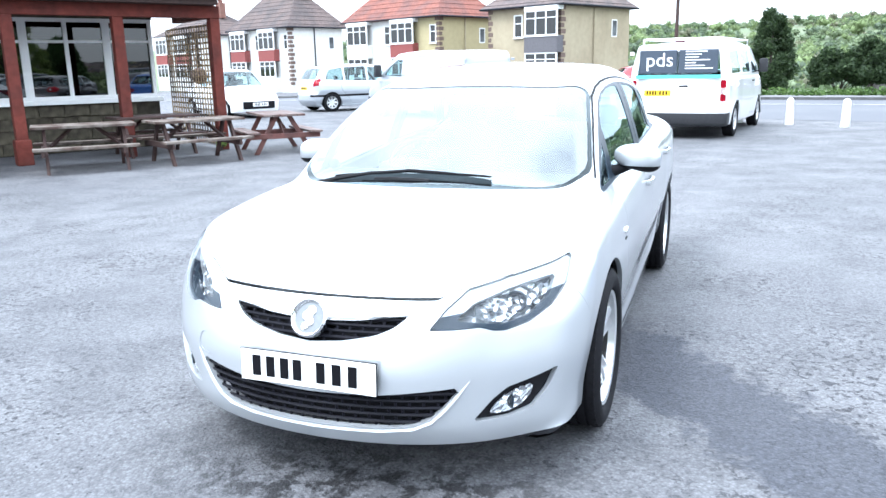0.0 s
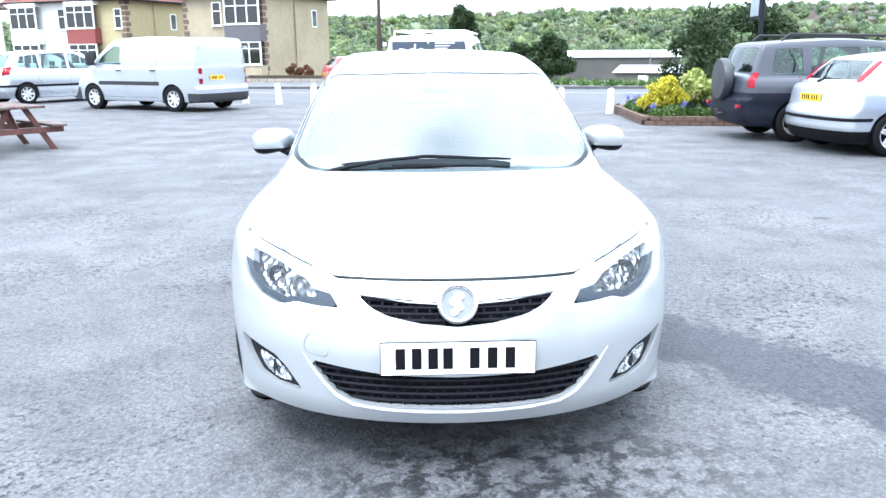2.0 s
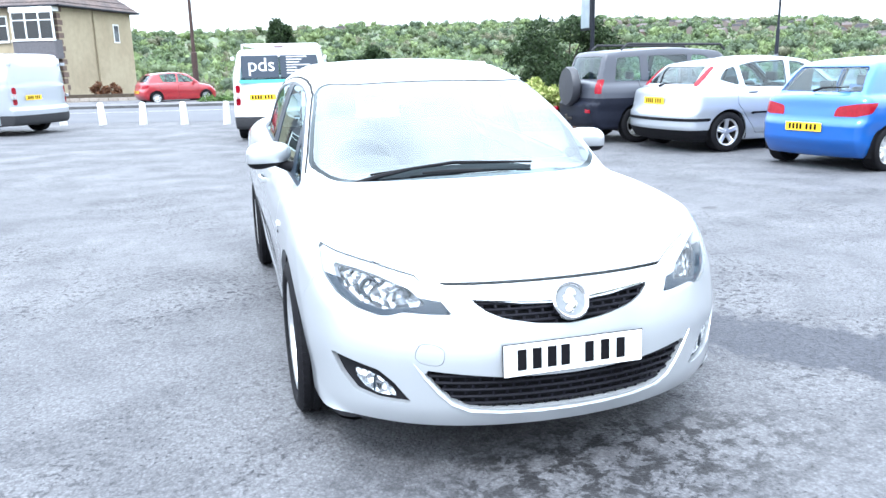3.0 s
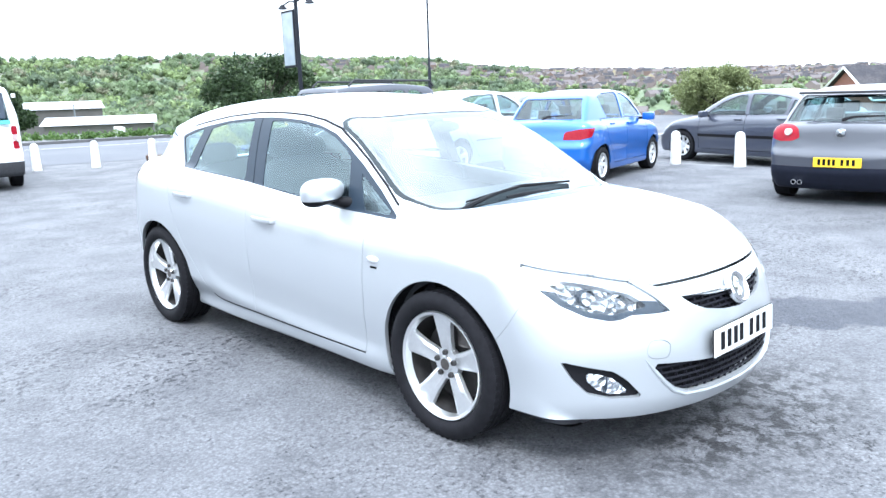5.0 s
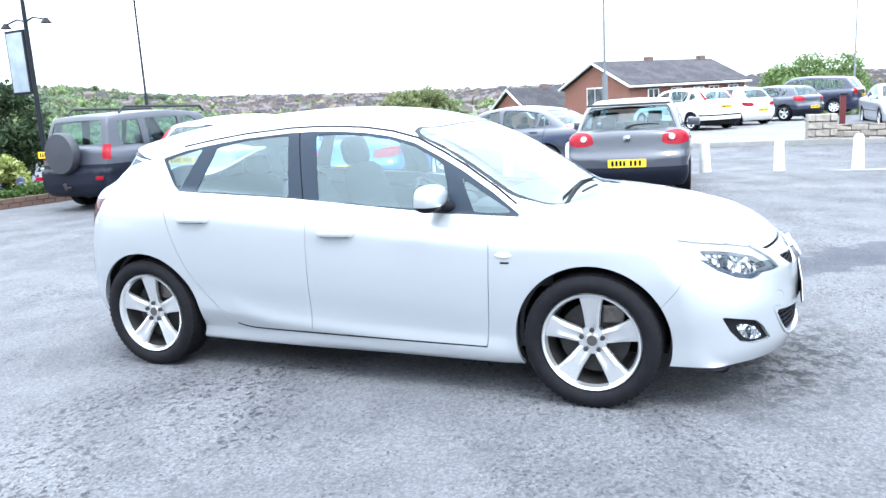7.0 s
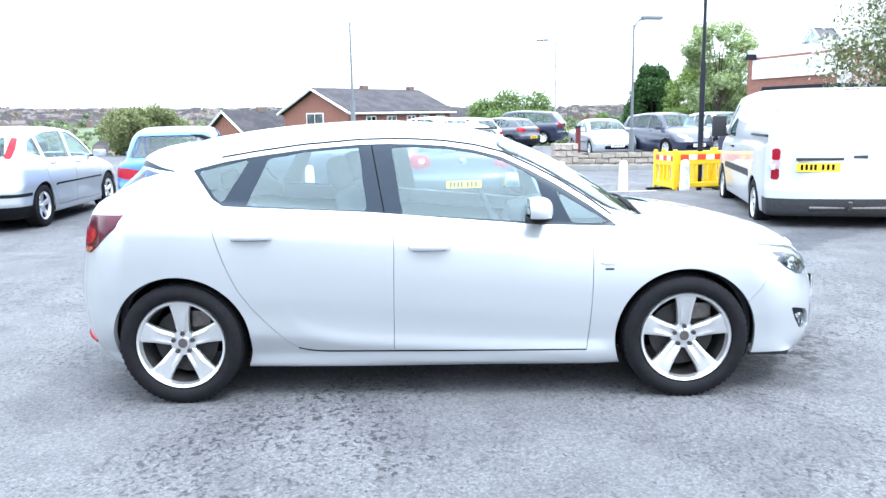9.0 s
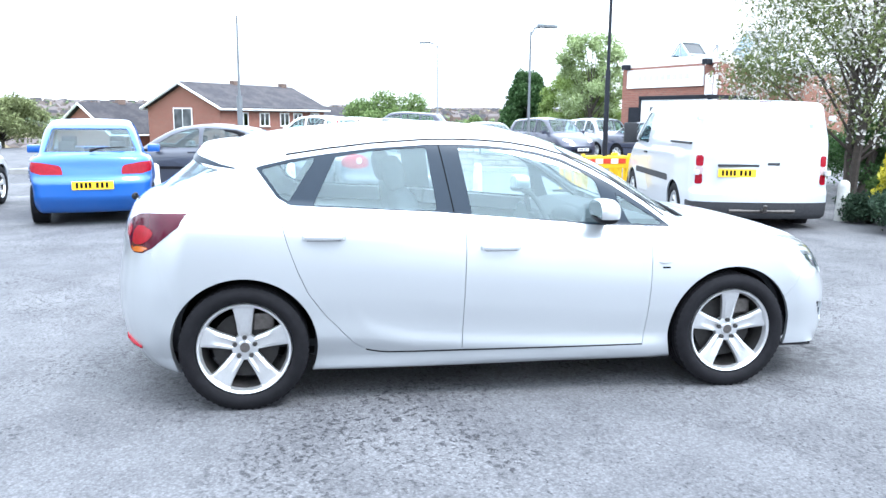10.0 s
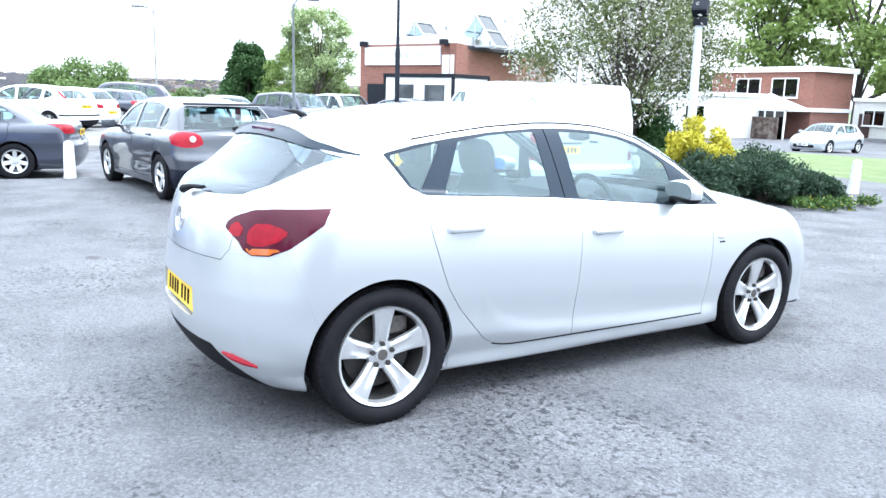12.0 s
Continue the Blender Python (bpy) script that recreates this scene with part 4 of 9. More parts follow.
        panel("brake_lens", split(one, outline(u, one[0][:, 2], [(0.66, 0.86), (0.655, 0.91), (0.70, 0.945), (0.78, 0.950), (0.86, 0.935), (0.90, 0.915), (0.84, 0.875), (0.76, 0.852), (0.70, 0.848)]))[0], LAMP_RED, tl, 0.004)
        panel("reversing_lens", split(one, outline(u, one[0][:, 2], [(0.52, 0.90), (0.535, 0.935), (0.585, 0.945), (0.625, 0.92), (0.615, 0.885), (0.56, 0.88)]))[0], LAMP_RED, tl, 0.004)
        panel("indicator_lens", split(one, outline(u, one[0][:, 2], [(0.64, 0.835), (0.80, 0.845), (0.88, 0.848), (0.80, 0.818), (0.695, 0.811)]))[0], LAMP_AMBER, tl, 0.004)
    # grilles
    ny = curve(HATCH["nose"])
    ys = lambda x, z: float(ny(np.array(z))) + 0.36 * x * x + 0.28 * x ** 4
    for name, mesh, rows, cols, ztop, zlow in (("upper_grille", grille_u, (0.588, 0.608, 0.628, 0.648), 15, 0.67, 0.572), ("lower_grille", grille_l, (0.305, 0.33, 0.355, 0.38, 0.405), 19, 0.43, 0.283)):
        g = panel(name, mesh, BLACK_PLASTIC, car, -0.045)
        hole = mirrored([(0, 0.572), (0.122, 0.582), (0.233, 0.603), (0.292, 0.627), (0.344, 0.668), (0.17, 0.648), (0, 0.640)]) if name[0] == "u" else mirrored([(0, 0.283), (0.193, 0.284), (0.30, 0.287), (0.352, 0.294), (0.417, 0.321), (0.46, 0.361), (0.52, 0.432), (0.25, 0.405), (0, 0.40)])
        for z in rows:
            xs = np.linspace(-0.54, 0.54, 109)
            ok = xs[outline(xs, np.full(xs.shape, z), hole) < 0.012]
            if len(ok) < 3:
                continue
            for run in np.split(ok, np.where(np.diff(ok) > 0.02)[0] + 1):
                if len(run) < 3:
                    continue
                bm = bmesh.new()
                tube(bm, [(x, ys(x, z) + 0.018, z) for x in run], 0.0055, 6)
                part("slat", bm, GRILLE, g)
        steps = [zlow - 0.006] + list(rows) + [ztop]
        for k, (za, zb) in enumerate(zip(steps, steps[1:])):
            for i in range(-cols, cols + 1):
                x = (i + 0.5 * (k % 2)) * 0.046
                zm = (za + zb) / 2
                if outline(np.array([x]), np.array([zm]), hole)[0] < 0.002:
                    bm = bmesh.new()
                    tube(bm, [(x, ys(x, q) + 0.022, q) for q in (za, zm, zb)], 0.0055, 5)
                    part("rib", bm, GRILLE, g)
    # bright strips: above the upper grille, round the lower one, under the fog lamps
    bm = bmesh.new()
    tube(bm, [(x, ys(x, 0.655 + 0.11 * abs(x) * 0.45) - 0.002, 0.649 + 0.055 * abs(x)) for x in np.linspace(-0.335, 0.335, 41)], 0.006, 8)
    part("grille_bar", bm, CHROME, car, "bright grille bar")
    half = [(0.540, 0.452), (0.505, 0.402), (0.462, 0.347), (0.42, 0.306), (0.36, 0.280), (0.25, 0.270), (0.12, 0.267), (0, 0.266)]
    line = half + [(-x, z) for x, z in reversed(half[:-1])]
    bm = bmesh.new()
    tube(bm, [(x, ys(x, z) + 0.001, z) for x, z in line], [0.002] + [0.008] * (len(line) - 2) + [0.002], 8)
    part("grille_surround", bm, SILVER, car, smooth=True)
    # badges: plain discs and rings
    for y, z, side_y, tilt in ((ys(0, 0.645) - 0.012, 0.648, -1, -28), (2.030, 0.885, 1, 8)):
        bm = bmesh.new()
        revolve(bm, [(0.0, 0.050), (0.012, 0.056), (0.016, 0.062), (0.010, 0.068), (-0.01, 0.068), (-0.01, 0.05)], 40, "z")
        mm = pose(0, y, z, 90 + tilt if side_y < 0 else -90 + tilt)
        bmesh.ops.transform(bm, matrix=mm, verts=bm.verts[:])
        b = part("badge", bm, CHROME, car, "round chrome badge", smooth=True)
        bm = bmesh.new()
        revolve(bm, [(-0.004, 0.001), (-0.004, 0.054), (0.004, 0.052), (0.004, 0.001)], 32, "z")
        bmesh.ops.transform(bm, matrix=mm, verts=bm.verts[:])
        part("badge_disc", bm, BADGE_GREY, b, smooth=True)
        bm = bmesh.new()
        for cx, cy, r in ((0.006, 0.024, 0.018), (-0.006, 0.006, 0.020), (0.004, -0.014, 0.017), (-0.010, -0.030, 0.014)):
            bmesh.ops.create_uvsphere(bm, u_segments=12, v_segments=6, radius=1, matrix=Matrix.Translation((cx, cy, 0.006)) @ Matrix.Diagonal((r, r, 0.003, 1)))
        bmesh.ops.transform(bm, matrix=mm, verts=bm.verts[:])
        part("badge_relief", bm, CHROME, b, smooth=True)
    number_plate(car, pose(0, -2.272, 0.470, -3), True)
    number_plate(car, pose(0, 2.056, 0.528, -4, 0, 180), False)
    # mirrors
    for s in (-1, 1):
        fm = lambda x, y, z: ((np.abs(x / 0.112) ** 2.6 + np.abs(y / 0.075) ** 2.4 + np.abs((z - 0.10 * x) / (0.064 - 0.10 * x)) ** 2.6) ** 0.4 - 1) * 0.06
        mv, mn, mt = skin(fm, (-0.15, -0.11, -0.12), (0.15, 0.11, 0.12), 0.014)
        at = np.array([0.876 * s, -0.56, 1.022])
        k = np.array([-s, 1, 1])
        flip = (lambda q: q[:, ::-1]) if s > 0 else (lambda q: q)
        mesh = (mv * k, mn * k, flip(mt))
        cap, base = split(mesh, -0.036 - 0.02 * s * mesh[0][:, 0] - mesh[0][:, 2])
        rest, glass_m = split(cap, mesh_y(cap[0]))
        holder = panel("door_mirror", (rest[0] + at, rest[1], rest[2]), SILVER, car, 0, 0.01)
        panel("mirror_base", (base[0] + at, base[1], base[2]), BLACK_PLASTIC, holder, 0, 0.01)
        panel("mirror_glass", (glass_m[0] * (1, 0, 1) + at + (0, 0.050, 0), glass_m[1] * 0 + (0, 1, 0), glass_m[2]), CHROME, holder)
        bm = bmesh.new()
        tube(bm, [(s * 0.84, -0.56, 0.982), (s * 0.79, -0.59, 0.965), (s * 0.745, -0.63, 0.958)], [0.022, 0.026, 0.03], 10)
        part("mirror_arm", bm, BLACK_PLASTIC, holder, smooth=True)
    # door handles, side lamps
    for s in (-1, 1):
        for y0, z in ((0.930, 0.900), (0.005, 0.830)):
            def out(y, zz):
                sel = full[0]
                k = np.argmin((sel[:, 1] - y) ** 2 + (sel[:, 2] - zz) ** 2 + 10 * (np.sign(sel[:, 0]) != s))
                return sel[k, 0]
            bm = bmesh.new()
            x0 = out(y0, z)
            ring = [(y0 + a, x0 + s * b) for a, b in ((0.112, -0.004), (0.10, 0.018), (0.06, 0.028), (0, 0.031), (-0.06, 0.028), (-0.095, 0.02), (-0.112, -0.004))]
            rows = []
            for y, x in ring:
                rows.append([bm.verts.new((x - s * 0.012, y, z - 0.013)), bm.verts.new((x, y, z - 0.011)), bm.verts.new((x + s * 0.004, y, z)), bm.verts.new((x, y, z + 0.012)), bm.verts.new((x - s * 0.012, y, z + 0.014))])
            for r0, r1 in zip(rows, rows[1:]):
                for j in range(5):
                    bm.faces.new((r0[j], r0[(j + 1) % 5], r1[(j + 1) % 5], r1[j]))
            bm.faces.new(rows[0])
            bm.faces.new(rows[-1][::-1])
            h = part("door_handle", bm, SILVER, car, smooth=True)
            # solid dark strip added below the handle in place of its shadow
            box_part("handle_shadow_gap", (x0 - s * 0.004, y0 - 0.085, z - 0.0155), (x0 + s * 0.016, y0 + 0.085, z - 0.0125), TRIM, h, 0.001)
        x0 = 0.872 * s
        bm = bmesh.new()
        bmesh.ops.create_uvsphere(bm, u_segments=16, v_segments=8, radius=1, matrix=Matrix.Translation((x0 + s * 0.008, -0.925, 0.738)) @ Matrix.Diagonal((0.010, 0.042, 0.016, 1)))
        rep = part("side_repeater", bm, LAMP_CLEAR, car, "clear side indicator lens", smooth=True)
        box_part("badge_bars", (x0 + s * 0.004, -0.955, 0.698), (x0 + s * 0.012, -0.91, 0.707), INK, rep)
    # spoiler lip over the rear window, dark underneath, with its brake lamp
    def skin_y(x, z):
        lo, hi = 1.0, 2.15
        for _ in range(30):
            m = (lo + hi) / 2
            lo, hi = (m, hi) if field(np.array([x]), np.array([m]), np.array([z]))[0] < 0 else (lo, m)
        return lo

    def skin_z(x, y):
        lo, hi = 0.9, 1.55
        for _ in range(30):
            m = (lo + hi) / 2
            lo, hi = (m, hi) if field(np.array([x]), np.array([y]), np.array([m]))[0] < 0 else (lo, m)
        return lo
    def skin_x(y, z):
        lo, hi = 0.3, 1.1
        for _ in range(30):
            m = (lo + hi) / 2
            lo, hi = (m, hi) if field(np.array([m]), np.array([y]), np.array([z]))[0] < 0 else (lo, m)
        return lo
    for s in (-1, 1):
        bm = bmesh.new()
        rows = []
        for y in np.linspace(-0.968, 0.968, 39):
            x = skin_x(y, 0.27)
            rows.append([bm.verts.new((s * max(x + dx, skin_x(y, z) + 0.002), y, z)) for dx, z in ((-0.016, 0.2625), (-0.007, 0.2615), (-0.005, 0.256), (-0.006, 0.232), (-0.010, 0.207), (-0.016, 0.195), (-0.06, 0.188))])
        for r0, r1 in zip(rows, rows[1:]):
            for j in range(6):
                bm.faces.new((r0[j], r0[j + 1], r1[j + 1], r1[j]))
        bm.faces.new(rows[0])
        bm.faces.new(rows[-1][::-1])
        part("sill_moulding", bm, SILVER, car, smooth=True)
        # black strip added on the skin, standing for the shadow in the door gap
        bm = bmesh.new()
        rows = []
        for y in np.linspace(-0.82, 0.72, 40):
            z = 0.2655 + 0.004 * (y + 0.82) + 0.02 * max(0.0, (y - 0.58) / 0.14) ** 2
            rows.append([bm.verts.new((s * (skin_x(y, z + dz) + 0.0015), y, z + dz)) for dz in (-0.0042, 0.0042)])
        for r0, r1 in zip(rows, rows[1:]):
            bm.faces.new((r0[0], r0[1], r1[1], r1[0]))
        part("door_seal", bm, BLACK_PLASTIC, car, "thin dark strip painted in for the shadow gap under the doors")
    edge = curve([(0, 1.345), (0.15, 1.342), (0.30, 1.333), (0.45, 1.314), (0.60, 1.280), (0.67, 1.232)])
    upper, under = bmesh.new(), bmesh.new()
    rows_u, rows_d = [], []
    for x in np.linspace(-0.665, 0.665, 61):
        k = max(0.0, 1 - abs(x / 0.668) ** 4)
        ze = float(edge(np.array(abs(x))))
        ye = skin_y(x, ze)
        yf = ye - 0.04 - 0.10 * k
        tip = (x, ye + 0.004 + 0.014 * k, ze + 0.004 + 0.010 * k)
        mid = (x, (yf + tip[1]) / 2, (skin_z(x, yf) + tip[2]) / 2 + 0.004 * k)
        rows_u.append([upper.verts.new(p) for p in ((x, yf, skin_z(x, yf) - 0.001), mid, (x, tip[1] - 0.012, tip[2] + 0.003), tip, (x, tip[1] - 0.003, tip[2] - 0.010 * k - 0.001))])
        rows_d.append([under.verts.new(p) for p in ((x, tip[1] - 0.003, tip[2] - 0.010 * k - 0.001), (x, skin_y(x, ze - 0.020 * k) + 0.010, ze - 0.020 * k), (x, skin_y(x, ze - 0.042 * k - 0.002) + 0.007, ze - 0.042 * k - 0.002))])
    for bm, rows in ((upper, rows_u), (under, rows_d)):
        for r0, r1 in zip(rows, rows[1:]):
            for j in range(len(r0) - 1):
                bm.faces.new((r0[j], r1[j], r1[j + 1], r0[j + 1]))
    sp = part("roof_spoiler", upper, SILVER, car, smooth=True)
    part("spoiler_underside", under, GLOSS_BLACK, sp, "gloss black underside", smooth=True)
    box_part("high_brake_lamp", (-0.15, skin_y(0, 1.325) - 0.006, 1.316), (0.15, skin_y(0, 1.325) + 0.014, 1.334), LAMP_DARK_RED, sp, 0.004)
    # red reflectors at the bottom of the rear bumper
    for s in (-1, 1):
        bm = bmesh.new()
        ps = [(s * x, skin_y(s * x, z), z) for x, z in ((0.50, 0.335), (0.56, 0.327), (0.62, 0.315), (0.67, 0.300))]
        tube(bm, ps, [0.008, 0.017, 0.017, 0.008], 8)
        part("reflector", bm, LAMP_RED, car, "red bumper reflector", smooth=True)
    bm = bmesh.new()
    tube(bm, [(0, 1.38, 1.385), (0, 1.43, 1.41), (0, 1.50, 1.42)], [0.018, 0.012, 0.003], 8)
    part("aerial", bm, BLACK_PLASTIC, car, smooth=True)
    zr, cr = curve(HATCH["roof"]), 0.09
    on = lambda x, y: float(zr(np.array(y - 0.13 * x * x))) - cr * x * x
    for arm, blade in (([(-0.56, -1.165), (-0.44, -1.155), (-0.28, -1.145), (-0.10, -1.14)], [(-0.47, -1.13), (-0.08, -1.135), (0.31, -1.135)]), ([(0.04, -1.20), (0.0, -1.195), (-0.14, -1.185), (-0.24, -1.18)], [(-0.30, -1.185), (0.05, -1.195), (0.46, -1.165)])):
        bm = bmesh.new()
        tube(bm, [(x, y, on(x, y) + 0.016) for x, y in arm], [0.013, 0.011, 0.008, 0.006], 6)
        a = part("wiper", bm, BLACK_PLASTIC, car, smooth=True)
        bm = bmesh.new()
        tube(bm, [(x, y, on(x, y) + 0.012) for x, y in blade], [0.005, 0.009, 0.005], 6)
        part("wiper_blade", bm, RUBBER, a, smooth=True)
    bm = bmesh.new()
    tube(bm, [(0.0, 2.02, 1.03), (-0.08, 2.0, 1.05), (-0.2, 1.97, 1.06)], [0.022, 0.012, 0.008], 8)
    part("rear_wiper", bm, BLACK_PLASTIC, car)
    # wheels
    st = dict(spokes=5, inner=0.07, outer=0.125, dish=0.035, detail=True)
    for s in (-1, 1):
        for y in (AX_F, AX_R):
            wheel(car, s * 0.775, y, 0.328, 0.225, 0.238, dict(st, turn=0.0), s, HUB)
            bm = bmesh.new()
            prof = [(math.cos(a) * 0.385, math.sin(a) * 0.385) for a in np.linspace(-0.35, math.pi + 0.35, 22)]
            ins, outs = [], []
            for c, q in prof:
                ins.append(bm.verts.new((s * 0.42, y + c, HUB + q)))
                outs.append(bm.verts.new((s * (0.755 + 0.09 * min(1, max(0, (q + 0.05) / 0.25))), y + c, HUB + q)))
            for i in range(len(ins) - 1):
                bm.faces.new((ins[i], ins[i + 1], outs[i + 1], outs[i]))
            bm.faces.new(ins)
            part("wheel_arch_liner", bm, BLACK_PLASTIC, car)
    box_part("underbody", (-0.60, -1.75, 0.20), (0.60, 1.7, 0.26), BLACK_PLASTIC, car, 0.02)
    # inside
    box_part("cabin_floor", (-0.70, -0.9, 0.28), (0.70, 1.7, 0.32), TRIM, car)
    bm = bmesh.new()
    prism(bm, [(-1.12, 0.55), (-1.12, 0.90), (-0.95, 0.945), (-0.70, 0.95), (-0.50, 0.90), (-0.46, 0.80), (-0.56, 0.62), (-0.60, 0.50)], 1.36, Matrix.Translation((0.68, 0, 0)) @ Matrix.Rotation(radians(90), 4, "Z"))
    part("dashboard", bm, TRIM, car, "dark grey dashboard")
    bm = bmesh.new()
    bmesh.ops.create_uvsphere(bm, u_segments=20, v_segments=10, radius=1, matrix=Matrix.Translation((-0.36, -0.52, 0.93)) @ Matrix.Diagonal((0.17, 0.08, 0.06, 1)))
    part("instrument_hood", bm, TRIM, car, smooth=True)
    bm = bmesh.new()
    ring = [(0.185 * math.cos(a), 0.185 * math.sin(a), 0) for a in np.linspace(0, 2 * math.pi, 33)]
    tube(bm, ring, 0.016, 8, False)
    for a in (0.1, math.pi - 0.1, 1.5 * math.pi):
        box(bm, (0.03, -0.025, -0.012), (0.18, 0.025, 0.010), 0.006, Matrix.Rotation(a, 4, "Z"))
    bmesh.ops.create_uvsphere(bm, u_segments=14, v_segments=8, radius=1, matrix=Matrix.Diagonal((0.07, 0.06, 0.03, 1)))
    bmesh.ops.transform(bm, matrix=pose(-0.36, -0.36, 0.90, 66), verts=bm.verts[:])
    part("steering_wheel", bm, TRIM, car, smooth=True)
    fs = lambda w, d, h: (lambda x, y, z: ((np.abs(x / w) ** 3.5 + np.abs(y / d) ** 3 + np.abs(z / h) ** 3.5) ** (1 / 3.3) - 1) * d)

    def pad(name, c, dims, rx, owner):
        v, n, t = skin(fs(*dims), tuple(-d * 1.25 for d in dims), tuple(d * 1.25 for d in dims), min(dims) / 2.2)
        m = np.array(Matrix.Rotation(radians(rx), 3, "X"))
        return panel(name, (v @ m.T + np.array(c), n @ m.T, t), CLOTH, owner)
    for x in (-0.36, 0.36):
        seat = pad("front_seat", (x, 0.10, 0.50), (0.25, 0.27, 0.09), 8, car)
        pad("seat_back", (x, 0.40, 0.80), (0.245, 0.085, 0.33), -18, seat)
        pad("headrest", (x, 0.53, 1.19), (0.13, 0.06, 0.10), -12, seat)
    bench = pad("rear_seat", (0, 0.98, 0.52), (0.64, 0.26, 0.09), 6, car)
    pad("seat_back", (0, 1.28, 0.80), (0.64, 0.08, 0.28), -20, bench)
    for x in (-0.38, 0.38):
        pad("headrest", (x, 1.37, 1.10), (0.13, 0.05, 0.075), -15, bench)
    box_part("parcel_shelf", (-0.58, 1.36, 0.93), (0.58, 1.86, 0.95), TRIM, car, 0.006)
    bm = bmesh.new()
    bmesh.ops.create_uvsphere(bm, u_segments=14, v_segments=8, radius=1, matrix=Matrix.Translation((0, -0.52, 1.285)) @ Matrix.Diagonal((0.11, 0.02, 0.032, 1)))
    part("rear_view_mirror", bm, BLACK_PLASTIC, car, smooth=True)
    return car


def mesh_y(v):
    """Splits the mirror's glass from its cap."""
    return np.maximum(v[:, 1] - 0.048, -1e9)


hero_car()
# ---- the other vehicles ----
def paint(name, colour, metal=0.3, rough=0.35):
    return material(name, colour, rough, metal, 0.03, 300, coat=1.0)


def side_outline(d0, pts):
    return [(d - d0, z) for d, z in pts]


def make_car(name, label, paint_mat, at, s, group="parked cars"):
    """A vehicle from its measures. d runs back from the front bumper, z up; s holds the profile, windows, lamps and wheels."""
    L, W, H, wb, fo = s["size"]
    d0 = fo + wb / 2
    belt, hw = s["belt"], W / 2
    c_d, c_z, rf_d, rr_d, rr_z, tt_d, tt_z = s["cab"]
    pk = s.get("peak", (rf_d + rr_d) / 2)
    hood = [(d - d0, z) for d, z in s["hood"]] + [(c_d - d0 + 0.1, max(c_z, belt + 0.02)), (L - d0 - 0.3, s.get("deck", belt + 0.06)), (L - d0 + 0.1, s.get("deck", belt + 0.06) - 0.06)]
    hood = sorted(hood)
    roof = [(c_d - 0.9, c_z - 1.1), (c_d - 0.45, c_z - 0.45), (c_d, c_z), (c_d * 0.5 + rf_d * 0.5, c_z * 0.47 + (H - 0.06) * 0.53 + 0.03), (rf_d, H - 0.06), (pk, H), (pk * 0.45 + rr_d * 0.55, H * 0.6 + rr_z * 0.4), (rr_d, rr_z), (tt_d, tt_z), (tt_d + 0.25, tt_z - 0.5 * max(0.4, (rr_z - tt_z) / max(tt_d - rr_d, 0.12)))]
    roof = [(d - d0, z) for d, z in roof]
    roof = [p for i, p in enumerate(roof) if i == 0 or p[0] > roof[i - 1][0] + 0.005]
    nz = s["hood"][0][1]
    nose = [(0.1, 0.16), (0.22, 0.04), (0.38, 0.0), (0.52, 0.0), (nz - 0.06, 0.05), (nz + 0.04, 0.12), (nz + 0.3, 0.45), (nz + 0.8, 1.2)]
    t = s.get("tail", [(0.1, 0.22), (0.28, 0.06), (0.42, 0.0), (0.58, 0.0), (0.68, 0.05), (belt, 0.09), (belt + 0.15, 0.14), (H, 0.5)])
    fl = s.get("floor", 0.17)
    spec = dict(hood=hood, roof=roof, nose=[(z, y - d0) for z, y in nose], tail=[(z, L - d0 - y) for z, y in t],
                plan=[(-d0, hw - 0.10), (-d0 + 0.45, hw - 0.035), (-wb / 2, hw - 0.01), (-wb / 4, hw - 0.02), (wb / 4, hw - 0.015), (wb / 2, hw), (L - d0 - 0.4, hw - 0.03), (L - d0, hw - s.get("tuck", 0.09))],
                sect=[(belt - 0.82, -0.10), (belt - 0.74, -0.05), (belt - 0.62, -0.02), (belt - 0.5, -0.02), (belt - 0.34, 0), (belt - 0.18, -0.006), (belt - 0.07, -0.03), (belt, -0.07), (belt + 0.08, -0.16)] if not s.get("van") else [(0.2, -0.06), (0.35, -0.02), (0.6, 0.0), (belt - 0.1, -0.005), (belt + 0.1, -0.02), (belt + 0.25, -0.10)],
                belt=[(-d0, belt - s.get("rise", 0.06)), (-wb / 2, belt - s.get("rise", 0.06)), (0, belt), (L - d0, belt + s.get("rise", 0.06))], belt_ref=belt,
                cab=[(belt - 0.15, hw - 0.05), (belt, hw - s.get("cab_in", 0.09)), (belt + (H - belt) * 0.6, hw - s.get("cab_in", 0.09) - s.get("tumble", 0.17) * 0.55), (H, hw - s.get("cab_in", 0.09) - s.get("tumble", 0.17))],
                cab_plan=[(-d0, -0.02), (0, 0), (L - d0 - 0.8, -s.get("cab_tuck", 0.04)), (L - d0, -s.get("cab_tuck", 0.04) * 3)],
                ends=(0.22, 0.22, s.get("rear_bow", 0.14), 0.16), crowns=(0.09, s.get("crown", 0.07), 0.16, 0.06), soft=(0.08, 0.09, s.get("k_roof", 0.09), 0.03), floor=fl)
    field = body_field(spec)
    body = skin(field, (-hw - 0.08, -d0 - 0.1, fl - 0.05), (hw + 0.08, L - d0 + 0.1, H + 0.08), s.get("step", 0.045))
    full = body
    car = thing(name, label, "van" if s.get("van") else "car", group, at=at)

    def take(f):
        nonlocal body
        piece, body = split(body, f(body[0]))
        return piece
    ax = lambda v: np.abs(v[:, 0])
    r = s["wheel"]
